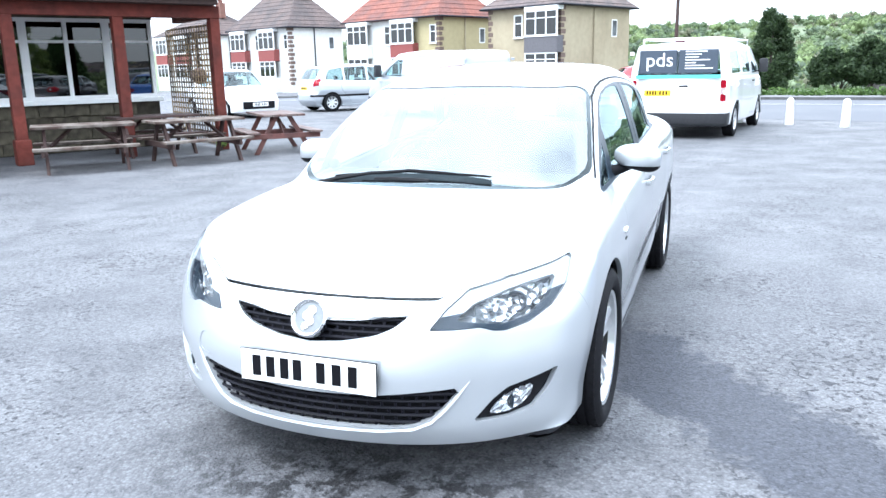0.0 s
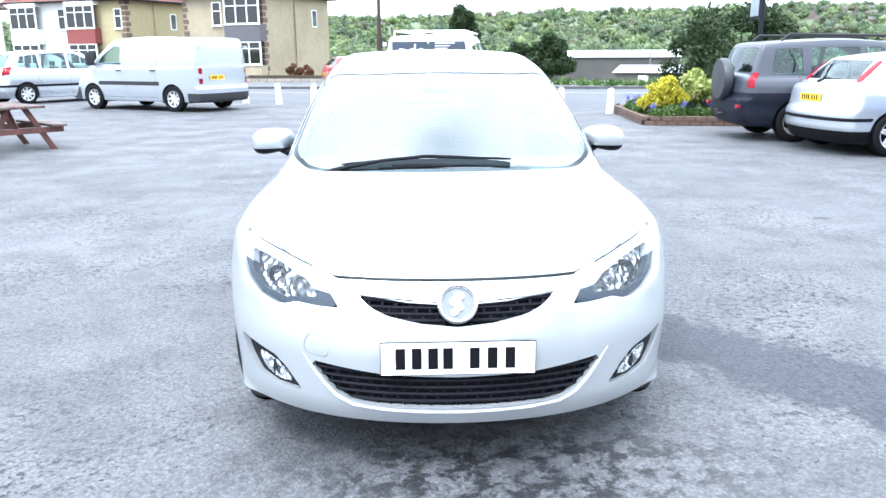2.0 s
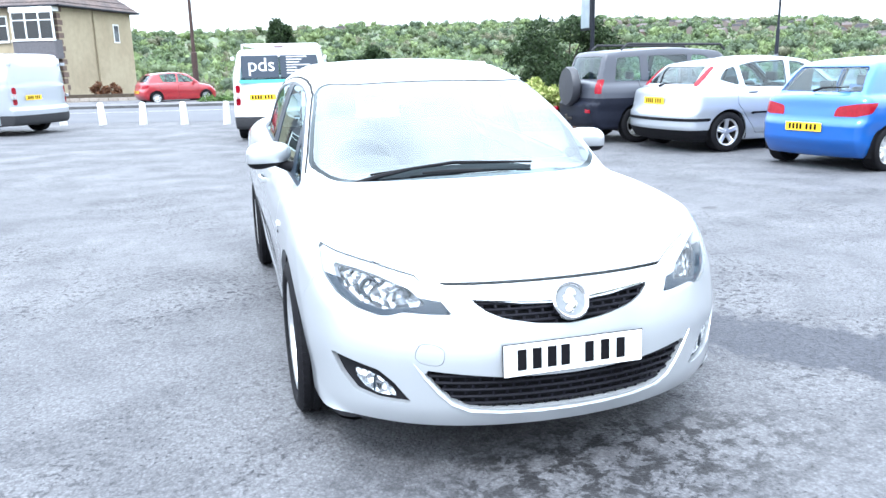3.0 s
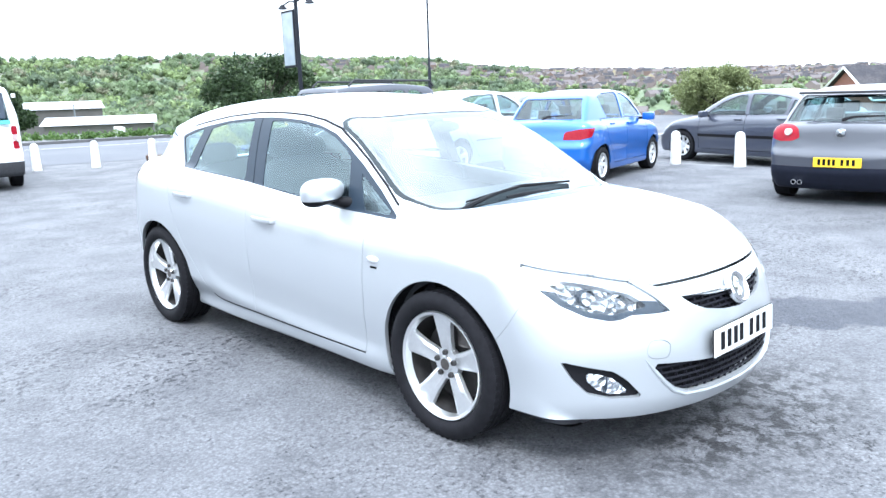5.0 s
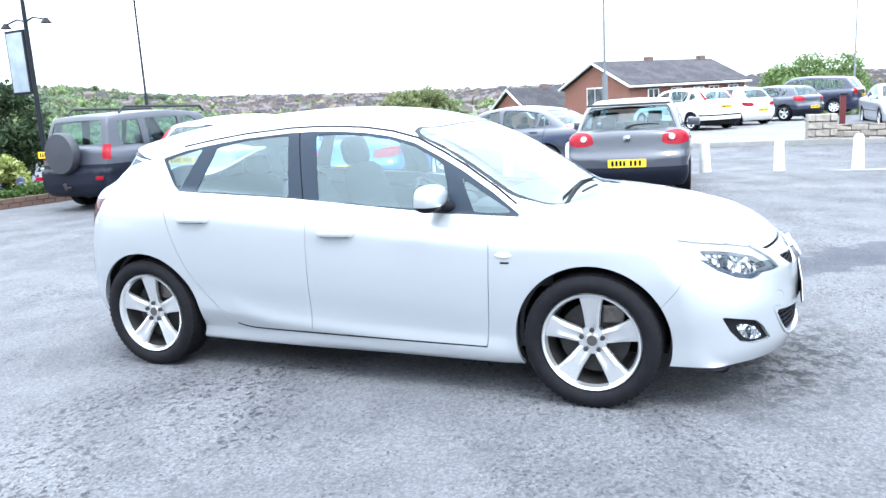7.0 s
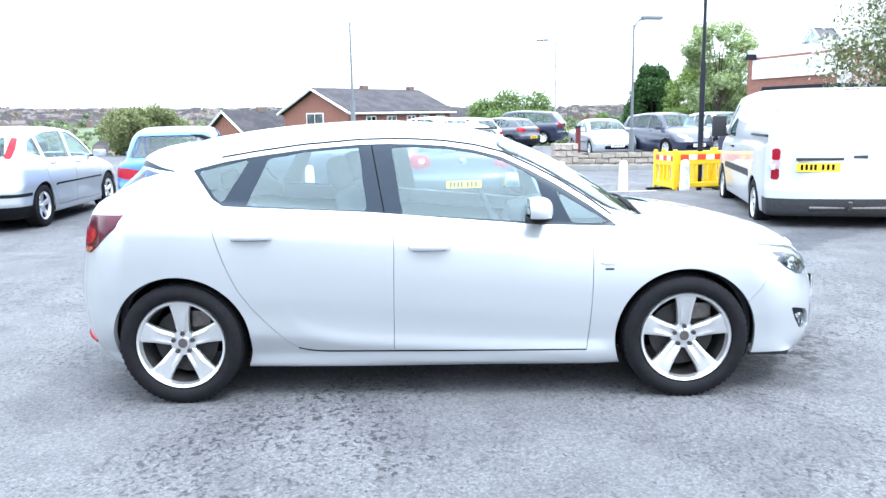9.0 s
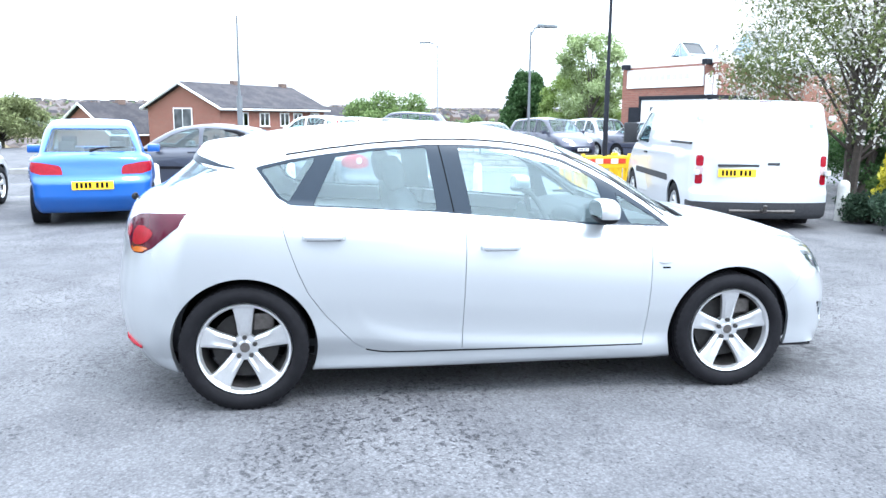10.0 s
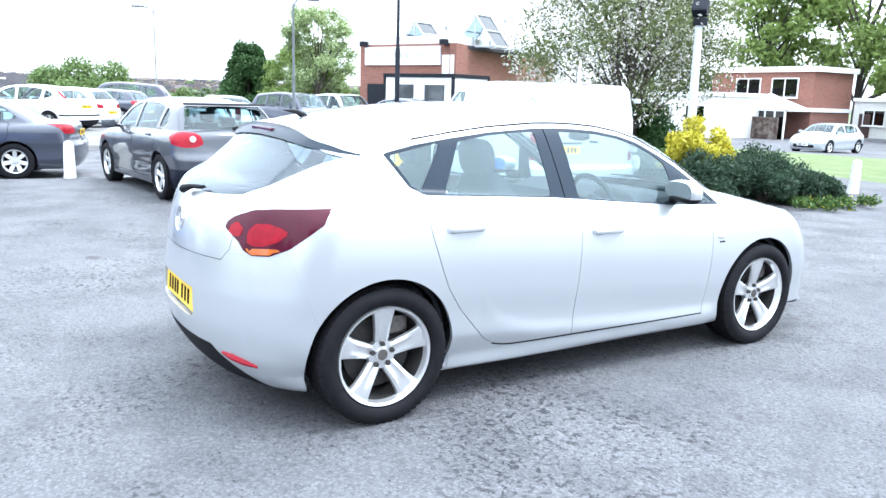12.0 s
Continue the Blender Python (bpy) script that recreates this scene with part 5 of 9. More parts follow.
    for y in (-wb / 2, wb / 2):
        take(lambda v: np.maximum(np.hypot(v[:, 1] - y, v[:, 2] - r) - r - 0.045, 0.45 - ax(v)))
    take(lambda v: v[:, 2] - fl - 0.01)
    # windows
    side = lambda v, p, soft=0.0: np.maximum(outline(v[:, 1], v[:, 2], p, soft), 0.35 - ax(v))
    windows = []
    for p in s["windows"]:
        p = side_outline(d0, p)
        windows += [("side_window", take(lambda v: side(v, p, 0.0)))]
    cab = curve(spec["cab"])
    a, b = c_d - d0 + 0.06, rf_d - d0 - 0.02
    screen_f = lambda v: np.maximum(np.maximum(a - v[:, 1] + 0.16 * v[:, 0] ** 2, v[:, 1] - 0.16 * v[:, 0] ** 2 - b), np.maximum(ax(v) - cab(v[:, 2]) + 0.085, belt - 0.08 - v[:, 2]))
    windows += [("windscreen", take(screen_f))]
    if "rear" in s:
        z0, z1, w0, w1 = s["rear"]
        rear_f = lambda v: np.maximum(np.maximum(z0 - v[:, 2], v[:, 2] - z1), np.maximum(ax(v) - (w0 + (w1 - w0) * (v[:, 2] - z0) / (z1 - z0)), rr_d - d0 - 0.12 - v[:, 1]))
        windows += [("rear_window", take(rear_f))]
    lamps = []
    if "lamp_f" in s:
        lamps.append(("headlight", LAMP_CLEAR, take(lambda v: np.maximum(outline(front_arc(v, -d0), v[:, 2], s["lamp_f"]), v[:, 1] + d0 - 0.8))))
    for pts, mat in s.get("lamp_r", []):
        lamps.append(("tail_light", mat, take(lambda v: np.maximum(outline(rear_arc(v, L - d0), v[:, 2], pts), L - d0 - 0.9 - v[:, 1]))))
    if "grille" in s:
        g0, g1, gw = s["grille"]
        lamps.append(("grille", BLACK_PLASTIC, take(lambda v: np.maximum(np.maximum(g0 - v[:, 2], v[:, 2] - g1), np.maximum(ax(v) - gw, v[:, 1] + d0 - 0.5)))))
    plastics = []
    for cond in s.get("plastic", []):
        plastics.append(take(lambda v: cond(v, v[:, 1] + d0)))
    doors = []
    for p in s.get("doors", []):
        p = side_outline(d0, p)
        doors.append(take(lambda v: side(v, p, -0.004)))
        take(lambda v: side(v, p, 0.004))
    if s.get("rear_doors"):
        take(lambda v: np.maximum(np.abs(v[:, 0]) - 0.006, np.maximum(L - d0 - 0.35 - v[:, 1], 0.6 - v[:, 2])))
    for i, piece in enumerate(loose(body)):
        panel("body_shell" if i == 0 else "body_panel", piece, paint_mat, car, 0, 0.02)
    for d in doors:
        for sg in (-1, 1):
            panel("door", split(d, -sg * d[0][:, 0])[0], paint_mat, car, 0, 0.02)
    for p in plastics:
        for piece in loose(p):
            panel("bumper_trim", piece, s.get("plastic_mat", BLACK_PLASTIC), car, 0.004, 0.02)
    for nm, mesh in windows:
        if nm == "side_window":
            for sg in (-1, 1):
                panel(nm, split(mesh, -sg * mesh[0][:, 0])[0], CAR_GLASS, car, -0.01)
        else:
            panel(nm, mesh, CAR_GLASS, car, -0.008)
    for nm, mat, mesh in lamps:
        if nm == "grille":
            panel(nm, mesh, mat, car, -0.02)
        else:
            for sg in (-1, 1):
                panel(nm, split(mesh, -sg * mesh[0][:, 0])[0], mat, car, 0.004, 0.03)
    # cabin lining and seats seen through the glass
    keep = skin(field, (-hw - 0.08, -d0 - 0.1, fl - 0.05), (hw + 0.08, L - d0 + 0.1, H + 0.08), max(0.085, s.get("step", 0.045)))
    keep = split(keep, fl + 0.06 - keep[0][:, 2])[0]
    for p in s["windows"]:
        keep = split(keep, side(keep[0], side_outline(d0, p), 0.02))[1]
    keep = split(keep, screen_f(keep[0]) - 0.02)[1]
    if "rear" in s:
        keep = split(keep, rear_f(keep[0]) - 0.02)[1]
    for y in (-wb / 2, wb / 2):
        keep = split(keep, np.maximum(np.hypot(keep[0][:, 1] - y, keep[0][:, 2] - r) - r - 0.03, 0.4 - np.abs(keep[0][:, 0])))[1]
    panel("inner_lining", keep, TRIM, car, -0.06)
    if not s.get("van"):
        for x in (-0.34, 0.34):
            for d, z in ((rf_d + 0.42, belt + 0.18), (rf_d + 1.25, belt + 0.12)):
                bm = bmesh.new()
                box(bm, (x - 0.2, d - d0 - 0.08, 0.4), (x + 0.2, d - d0 + 0.06, z - 0.1), 0.05)
                box(bm, (x - 0.11, d - d0, z - 0.08), (x + 0.11, d - d0 + 0.08, z + 0.07), 0.03)
                part("seat", bm, CLOTH, car)
    # wheels and arches
    st = dict(spokes=s.get("spokes", 5), inner=0.07, outer=s.get("spoke_w", 0.09), dish=0.02, detail=False)
    rim = s.get("rim", r * 0.66)
    for sg in (-1, 1):
        for y in (-wb / 2, wb / 2):
            wheel(car, sg * (hw - 0.125), y, r, 0.21, rim, st, sg, None, (RUBBER, s.get("rim_mat", ALLOY)))
            bm = bmesh.new()
            ins, outs = [], []
            for q in np.linspace(-0.3, math.pi + 0.3, 14):
                ins.append(bm.verts.new((sg * (hw - 0.45), y + (r + 0.06) * math.cos(q), r + (r + 0.06) * math.sin(q))))
                outs.append(bm.verts.new((sg * (hw - 0.04), y + (r + 0.06) * math.cos(q), r + (r + 0.06) * math.sin(q))))
            for i in range(len(ins) - 1):
                bm.faces.new((ins[i], ins[i + 1], outs[i + 1], outs[i]))
            bm.faces.new(ins)
            part("wheel_arch_liner", bm, BLACK_PLASTIC, car)
    box_part("underbody", (-hw + 0.2, -d0 + 0.5, fl), (hw - 0.2, L - d0 - 0.5, fl + 0.08), BLACK_PLASTIC, car, 0.02)
    # mirrors and handles
    md, mz = s.get("mirror", (c_d + 0.42, belt + 0.03))
    mw, mh = s.get("mirror_size", (0.20, 0.13))
    for sg in (-1, 1):
        bm = bmesh.new()
        x0 = sg * (hw - 0.06)
        box(bm, (x0 + sg * 0.03, md - d0 - 0.05, mz - mh / 2), (x0 + sg * (0.03 + mw), md - d0 + 0.05, mz + mh / 2), 0.03)
        mo = part("door_mirror", bm, s.get("mirror_mat", paint_mat), car, smooth=True)
        box_part("mirror_arm", (x0 - sg * 0.04, md - d0 - 0.02, mz - mh / 2 + 0.01), (x0 + sg * 0.05, md - d0 + 0.02, mz - mh / 2 + 0.05), BLACK_PLASTIC, mo, 0.008)
        for hd, hz in s.get("handles", []):
            k = np.argmin((full[0][:, 1] - hd + d0) ** 2 + (full[0][:, 2] - hz) ** 2 + 10 * (np.sign(full[0][:, 0]) != sg))
            hx = full[0][k, 0]
            box_part("door_handle", (hx - sg * 0.01, hd - d0 - 0.09, hz - 0.015), (hx + sg * 0.028, hd - d0 + 0.09, hz + 0.015), s.get("handle_mat", paint_mat), car, 0.01)
    for (px, pz, py), front in s.get("plates", []):
        k = np.argmin((full[0][:, 0] - px) ** 2 + (full[0][:, 2] - pz) ** 2 + (10 if True else 0) * ((full[0][:, 1] > 0) == front))
        yy = full[0][k, 1]
        number_plate(car, pose(px, yy + (-0.012 if front else 0.012) + py, pz, 0, 0, 0 if front else 180), front)
    return car


CAR_GLASS = glass("parked_car_glass", (0.58, 0.74, 0.76), 0.0, 1.65, (0.88, 0.97, 1.0))
RED_LAMP = LAMP_RED
GUNMETAL = paint("grey_paint", (0.040, 0.044, 0.058), 0.2)
OFFROAD_GREY = material("dull_grey_paint", (0.045, 0.050, 0.066), 0.4, 0.1, 0.05, 200, coat=0.25)
NAVY_LOWER = material("navy_lower_body", (0.011, 0.013, 0.022), 0.5, 0, 0.1, 20, spec=0.12)
DARK_BLUE = paint("dark_blue_paint", (0.010, 0.015, 0.042), 0.1)
BRIGHT_BLUE = paint("bright_blue_paint", (0.008, 0.10, 0.40), 0.3)
LIGHT_SILVER = paint("light_silver_paint", (0.42, 0.45, 0.49), 0.5)
WHITE_PAINT = paint("white_paint", (0.72, 0.73, 0.74), 0.0)
RED_PAINT = paint("red_paint", (0.28, 0.010, 0.018), 0.1)
GREY_BLUE = paint("slate_paint", (0.034, 0.040, 0.062), 0.2)
DARK_GREY_TRIM = material("weathered_trim", (0.035, 0.036, 0.04), 0.7, 0, 0.2, 40, spec=0.2)
STEEL_WHEEL = material("wheel_trim", (0.55, 0.56, 0.57), 0.35, 0.5, 0.06, 40)


def placed(x, y, heading, z=0.0):
    """The pose of a vehicle whose wheelbase is centred at x, y and which points along heading, degrees from +x."""
    return pose(x, y, z, 0, 0, heading + 90)


def door_set(f0, f1, r1, belt, low=0.28):
    return [[(f0, low), (f0 - 0.02, belt - 0.02), (f1, belt + 0.02), (f1, low)], [(f1, low), (f1, belt + 0.02), (r1 + 0.12, belt + 0.03), (r1 + 0.10, 0.75), (r1 - 0.2, 0.42), (r1 - 0.3, low)]]


FOCUS = dict(size=(4.34, 1.84, 1.49, 2.64, 0.87), belt=0.97, wheel=0.315, cab=(1.02, 0.98, 1.75, 3.55, 1.40, 4.05, 1.02), peak=2.45,
             hood=[(0.0, 0.60), (0.15, 0.72), (0.5, 0.84), (0.9, 0.93)],
             windows=[[(1.35, 0.99), (2.25, 0.985), (2.22, 1.40), (1.98, 1.37), (1.7, 1.25)], [(2.33, 0.985), (3.15, 1.02), (3.22, 1.34), (2.9, 1.39), (2.32, 1.405)], [(3.25, 1.03), (3.62, 1.12), (3.5, 1.27), (3.31, 1.325)]],
             rear=(1.06, 1.33, 0.60, 0.50), lamp_f=[(0.40, 0.66), (0.75, 0.70), (0.95, 0.80), (0.80, 0.82), (0.5, 0.76)],
             lamp_r=[([(0.80, 1.04), (0.90, 1.02), (1.0, 1.16), (1.07, 1.32), (0.98, 1.33), (0.88, 1.18)], RED_LAMP)],
             plastic=[lambda v, d: np.maximum(v[:, 2] - 0.36, 4.34 - 0.55 - d), lambda v, d: np.maximum(np.abs(v[:, 2] - 0.52) - 0.025, 4.34 - 0.5 - d), lambda v, d: np.maximum(np.abs(v[:, 2] - 0.60) - 0.02, np.maximum(np.maximum(1.2 - d, d - 3.1), 0.5 - np.abs(v[:, 0])))],
             doors=door_set(1.25, 2.28, 3.25, 0.98), handles=[(2.1, 0.90), (3.05, 0.93)], plates=[((0, 0.80, 0), False), ((0, 0.42, 0), True)], grille=(0.28, 0.42, 0.5))
GOLF = dict(FOCUS, size=(4.2, 1.76, 1.40, 2.578, 0.86), belt=0.93, tumble=0.21, cab=(1.0, 0.95, 1.70, 3.60, 1.33, 3.98, 0.98), rear=(0.985, 1.29, 0.66, 0.55), tuck=0.07, cab_tuck=0.04,
            lamp_r=[([(0.52, 0.80), (0.56, 0.90), (0.66, 0.945), (0.84, 0.955), (1.0, 0.945), (1.06, 0.88), (1.0, 0.79), (0.80, 0.75), (0.62, 0.755)], RED_LAMP)], plastic=[lambda v, d: np.maximum(v[:, 2] - 0.46, 4.2 - 0.5 - d)], plastic_mat=NAVY_LOWER,
            windows=[[(1.33, 0.95), (2.2, 0.945), (2.18, 1.31), (1.95, 1.28), (1.66, 1.17)], [(2.28, 0.945), (3.1, 0.97), (3.18, 1.27), (2.9, 1.305), (2.27, 1.32)], [(3.2, 0.98), (3.46, 1.03), (3.40, 1.21), (3.27, 1.26)]],
            doors=door_set(1.25, 2.24, 3.2, 0.94), plates=[((0, 0.52, 0), False), ((0, 0.42, 0), True)], handles=[(2.05, 0.86), (3.0, 0.88)])
SMALL = dict(FOCUS, size=(3.71, 1.64, 1.44, 2.395, 0.70), belt=0.93, wheel=0.285, cab=(0.85, 0.93, 1.50, 3.05, 1.38, 3.50, 0.99), peak=2.1, rear=(1.00, 1.31, 0.58, 0.48),
             hood=[(0.0, 0.62), (0.12, 0.72), (0.4, 0.83), (0.75, 0.91)],
             lamp_r=[([(0.40, 0.70), (0.44, 0.82), (0.72, 0.86), (0.98, 0.87), (0.90, 0.74), (0.70, 0.70)], RED_LAMP)],
             windows=[[(1.15, 0.98), (2.0, 0.965), (1.97, 1.38), (1.75, 1.35), (1.48, 1.22)], [(2.08, 0.965), (2.72, 1.0), (2.85, 1.33), (2.6, 1.375), (2.07, 1.39)]],
             plastic=[], doors=door_set(1.05, 2.04, 2.85, 0.96), handles=[(1.88, 0.88), (2.65, 0.90)], plates=[((0, 0.56, 0), False), ((0, 0.42, 0), True)], rim_mat=STEEL_WHEEL, spokes=8, spoke_w=0.05)
SALOON = dict(FOCUS, size=(4.73, 1.81, 1.45, 2.75, 0.93), cab=(1.15, 0.98, 1.95, 3.35, 1.37, 4.05, 1.02), peak=2.6, deck=1.02, belt=0.95, rear=(1.04, 1.33, 0.58, 0.50),
              windows=[[(1.48, 0.97), (2.48, 0.965), (2.45, 1.36), (2.2, 1.33), (1.85, 1.20)], [(2.56, 0.965), (3.35, 0.99), (3.42, 1.28), (3.1, 1.34), (2.55, 1.365)], [(3.43, 1.0), (3.75, 1.06), (3.60, 1.19), (3.49, 1.255)]],
              lamp_r=[([(0.55, 0.80), (0.62, 0.94), (0.95, 1.0), (1.12, 1.0), (0.95, 0.80)], RED_LAMP)], tail=[(0.1, 0.22), (0.28, 0.06), (0.42, 0.0), (0.58, 0.0), (0.68, 0.05), (0.95, 0.10), (1.05, 0.2), (1.45, 0.9)],
              doors=door_set(1.38, 2.52, 3.5, 0.96), handles=[(2.35, 0.88), (3.35, 0.90)], plastic=[lambda v, d: np.maximum(np.abs(v[:, 2] - 0.55) - 0.03, np.maximum(np.maximum(1.35 - d, d - 3.5), 0.5 - np.abs(v[:, 0])))], rim_mat=STEEL_WHEEL, spokes=7, spoke_w=0.075, plates=[((0, 0.80, 0), False), ((0, 0.42, 0), True)])
OFFROADER = dict(FOCUS, size=(4.25, 1.73, 1.67, 2.47, 0.83), belt=1.05, wheel=0.335, floor=0.25, cab=(1.10, 1.06, 1.62, 3.88, 1.61, 4.07, 1.09), peak=2.6, rise=0.01, hood=[(0.0, 0.78), (0.12, 0.90), (0.5, 0.98), (0.95, 1.04)],
                 tumble=0.12, cab_tuck=0.01, rear=(1.13, 1.52, 0.62, 0.56), rear_bow=0.06, tuck=0.05, k_roof=0.06, tail=[(0.2, 0.2), (0.38, 0.03), (0.5, 0.0), (0.68, 0.0), (0.74, 0.08), (1.05, 0.10), (1.27, 0.14), (1.67, 0.32)],
                 windows=[[(1.48, 1.08), (2.25, 1.07), (2.23, 1.53), (2.0, 1.52), (1.72, 1.37)], [(2.33, 1.07), (3.1, 1.07), (3.1, 1.52), (2.32, 1.53)], [(3.24, 1.09), (3.75, 1.09), (3.69, 1.49), (3.26, 1.51)]],
                 lamp_r=[([(0.76, 0.88), (0.78, 1.12), (0.92, 1.13), (0.94, 0.88)], RED_LAMP)], plastic=[lambda v, d: np.maximum(v[:, 2] - 0.62, 4.25 - 0.35 - d), lambda v, d: np.maximum(v[:, 2] - 0.72, d - 0.5), lambda v, d: v[:, 2] - 0.80], plastic_mat=NAVY_LOWER,
                 doors=door_set(1.38, 2.29, 3.18, 1.06, 0.42), handles=[(2.1, 0.97), (3.0, 0.97)], plates=[((0.56, 0.98, 0), False), ((0, 0.55, 0), True)])
MPV = dict(FOCUS, size=(4.3, 1.74, 1.62, 2.70, 0.88), belt=1.02, cab=(0.85, 1.03, 1.55, 3.75, 1.53, 4.12, 1.10), peak=2.4, hood=[(0.0, 0.66), (0.15, 0.80), (0.4, 0.90), (0.75, 0.99)], rear=(1.10, 1.47, 0.62, 0.54),
           windows=[[(1.15, 1.05), (2.1, 1.04), (2.08, 1.52), (1.8, 1.49), (1.48, 1.34)], [(2.18, 1.04), (3.0, 1.05), (3.0, 1.50), (2.17, 1.53)], [(3.08, 1.06), (3.75, 1.10), (3.6, 1.42), (3.08, 1.49)]],
           lamp_r=[([(0.66, 0.86), (0.72, 1.10), (0.92, 1.12), (0.98, 0.90)], RED_LAMP)], plastic=[lambda v, d: np.maximum(np.abs(v[:, 2] - 0.55) - 0.035, np.maximum(0.6 - d, 0.5 - np.abs(v[:, 0])))],
           doors=door_set(1.15, 2.14, 3.1, 1.03), handles=[(1.95, 0.95), (2.9, 0.97)], rim_mat=STEEL_WHEEL, spokes=8, spoke_w=0.05)
GALAXY = dict(MPV, size=(4.82, 1.88, 1.73, 2.85, 0.95), belt=1.06, cab=(0.95, 1.07, 1.75, 4.2, 1.62, 4.62, 1.15), rear=(1.16, 1.56, 0.66, 0.58), wheel=0.33,
              windows=[[(1.3, 1.10), (2.35, 1.09), (2.33, 1.60), (2.0, 1.57), (1.65, 1.42)], [(2.43, 1.09), (3.35, 1.10), (3.35, 1.59), (2.42, 1.61)], [(3.43, 1.11), (4.2, 1.15), (4.05, 1.48), (3.43, 1.57)]], plastic=[], doors=door_set(1.3, 2.39, 3.4, 1.08), rim_mat=ALLOY)
LENS_PINK = material("ribbed_lamp_lens", (0.42, 0.33, 0.33), 0.2, 0.1, 0.05, 30, coat=0.6)
VAN = dict(van=True, size=(4.86, 1.97, 1.92, 2.93, 0.93), belt=1.20, wheel=0.335, floor=0.24, cab=(0.72, 1.22, 1.52, 4.68, 1.87, 4.85, 1.4), peak=3.0, deck=1.25, hood=[(0.0, 0.78), (0.12, 0.95), (0.4, 1.10), (0.65, 1.18)],
           cab_in=0.045, tumble=0.15, cab_tuck=0.0, crown=0.04, rear_bow=0.03, tuck=0.02, rise=0.0, k_roof=0.07, step=0.05, tail=[(0.2, 0.10), (0.32, 0.02), (0.45, 0.0), (0.60, 0.0), (0.66, 0.04), (1.2, 0.06), (1.7, 0.10), (2.1, 0.20)],
           windows=[[(1.12, 1.24), (2.0, 1.20), (1.98, 1.72), (1.62, 1.72), (1.35, 1.52)]],
           lamp_f=[(0.45, 0.85), (0.85, 0.90), (1.05, 1.08), (0.85, 1.06), (0.5, 0.98)], lamp_r=[([(0.88, 0.72), (0.88, 0.86), (1.0, 0.86), (1.0, 0.72)], RED_LAMP), ([(0.88, 0.86), (0.88, 0.97), (1.0, 0.97), (1.0, 0.86)], LENS_PINK), ([(0.88, 0.97), (0.88, 1.12), (1.0, 1.12), (1.0, 0.97)], RED_LAMP)],
           plastic=[lambda v, d: np.maximum(v[:, 2] - 0.48, 4.86 - 0.42 - d), lambda v, d: np.maximum(v[:, 2] - 0.60, d - 0.5), lambda v, d: np.maximum(np.abs(v[:, 2] - 0.72) - 0.05, np.maximum(np.maximum(1.25 - d, d - 3.5), 0.5 - np.abs(v[:, 0])))],
           plastic_mat=DARK_GREY_TRIM, rear_doors=True, doors=[[(1.0, 0.36), (0.98, 1.2), (2.08, 1.25), (2.08, 0.36)]], handles=[(1.95, 1.05)], handle_mat=DARK_GREY_TRIM, mirror=(1.12, 1.36), mirror_size=(0.24, 0.36), mirror_mat=DARK_GREY_TRIM,
           plates=[((0.36, 0.88, 0), False), ((0, 0.5, 0), True)], rim=0.21, rim_mat=STEEL_WHEEL, spokes=8, spoke_w=0.06)

offroader = make_car("offroad_car", "dark grey two-tone off-road car with a covered spare wheel", OFFROAD_GREY, placed(7.29, 8.78, -1.5), OFFROADER)
d = 4.25 - 0.83 - 2.47 / 2
bm = bmesh.new()
revolve(bm, [(0.0, 0.001), (0.0, 0.30), (0.03, 0.345), (0.12, 0.355), (0.17, 0.33), (0.185, 0.001)], 36, "z")
bmesh.ops.transform(bm, matrix=pose(0.05, d - 0.08, 1.0, -90), verts=bm.verts[:])
part("spare_wheel_cover", bm, material("vinyl_cover", (0.028, 0.030, 0.038), 0.5, 0, 0.1, 15, bump=0.003, bump_scale=9), offroader, "dark vinyl spare wheel cover", smooth=True)
for x in (-0.62, 0.62):
    bm = bmesh.new()
    tube(bm, [(x, -0.55, 1.60), (x, -0.45, 1.70), (x, 1.4, 1.73), (x, 1.52, 1.63)], 0.022, 8)
    part("roof_rail", bm, DARK_GREY_TRIM, offroader, smooth=True)
for x in (-0.72, 0.72):
    box_part("bumper_lamp", (x - 0.07, d - 0.02, 0.55), (x + 0.07, d + 0.02, 0.61), LAMP_RED, offroader, 0.008)
bm = bmesh.new()
tube(bm, [(0, d - 0.1, 0.42), (0, d + 0.08, 0.42), (0, d + 0.10, 0.50)], [0.03, 0.03, 0.028], 8)
part("tow_hitch", bm, STEEL_DARK, offroader)

focus = make_car("hatchback_car", "pale silver hatchback with dark bumper strips", LIGHT_SILVER, placed(7.75, 7.06, 5), FOCUS)
small = make_car("small_car", "bright blue small hatchback with a rear wiper", BRIGHT_BLUE, placed(7.95, 4.45, 14), SMALL)
golf = make_car("hatchback_car", "mid grey hatchback seen from behind", GUNMETAL, placed(8.58, 0.05, 7), GOLF)
saloon = make_car("saloon_car", "slate grey saloon parked beyond the white bollards", GREY_BLUE, placed(12.59, 3.44, 76, -0.12), SALOON)
for car_ob, (L, fo, wb), z in ((focus, (4.34, 0.87, 2.64), 1.03), (small, (3.71, 0.70, 2.395), 1.01), (golf, (4.2, 0.86, 2.578), 1.00)):
    y = L - fo - wb / 2
    bm = bmesh.new()
    tube(bm, [(0.02, y - 0.17, z), (-0.1, y - 0.19, z + 0.04), (-0.42, y - 0.24, z + 0.05)], [0.022, 0.014, 0.008], 6)
    part("rear_wiper", bm, BLACK_PLASTIC, car_ob)
bm = bmesh.new()
revolve(bm, [(-0.02, 0.001), (-0.02, 0.055), (0.012, 0.05), (0.014, 0.001)], 24, "z")
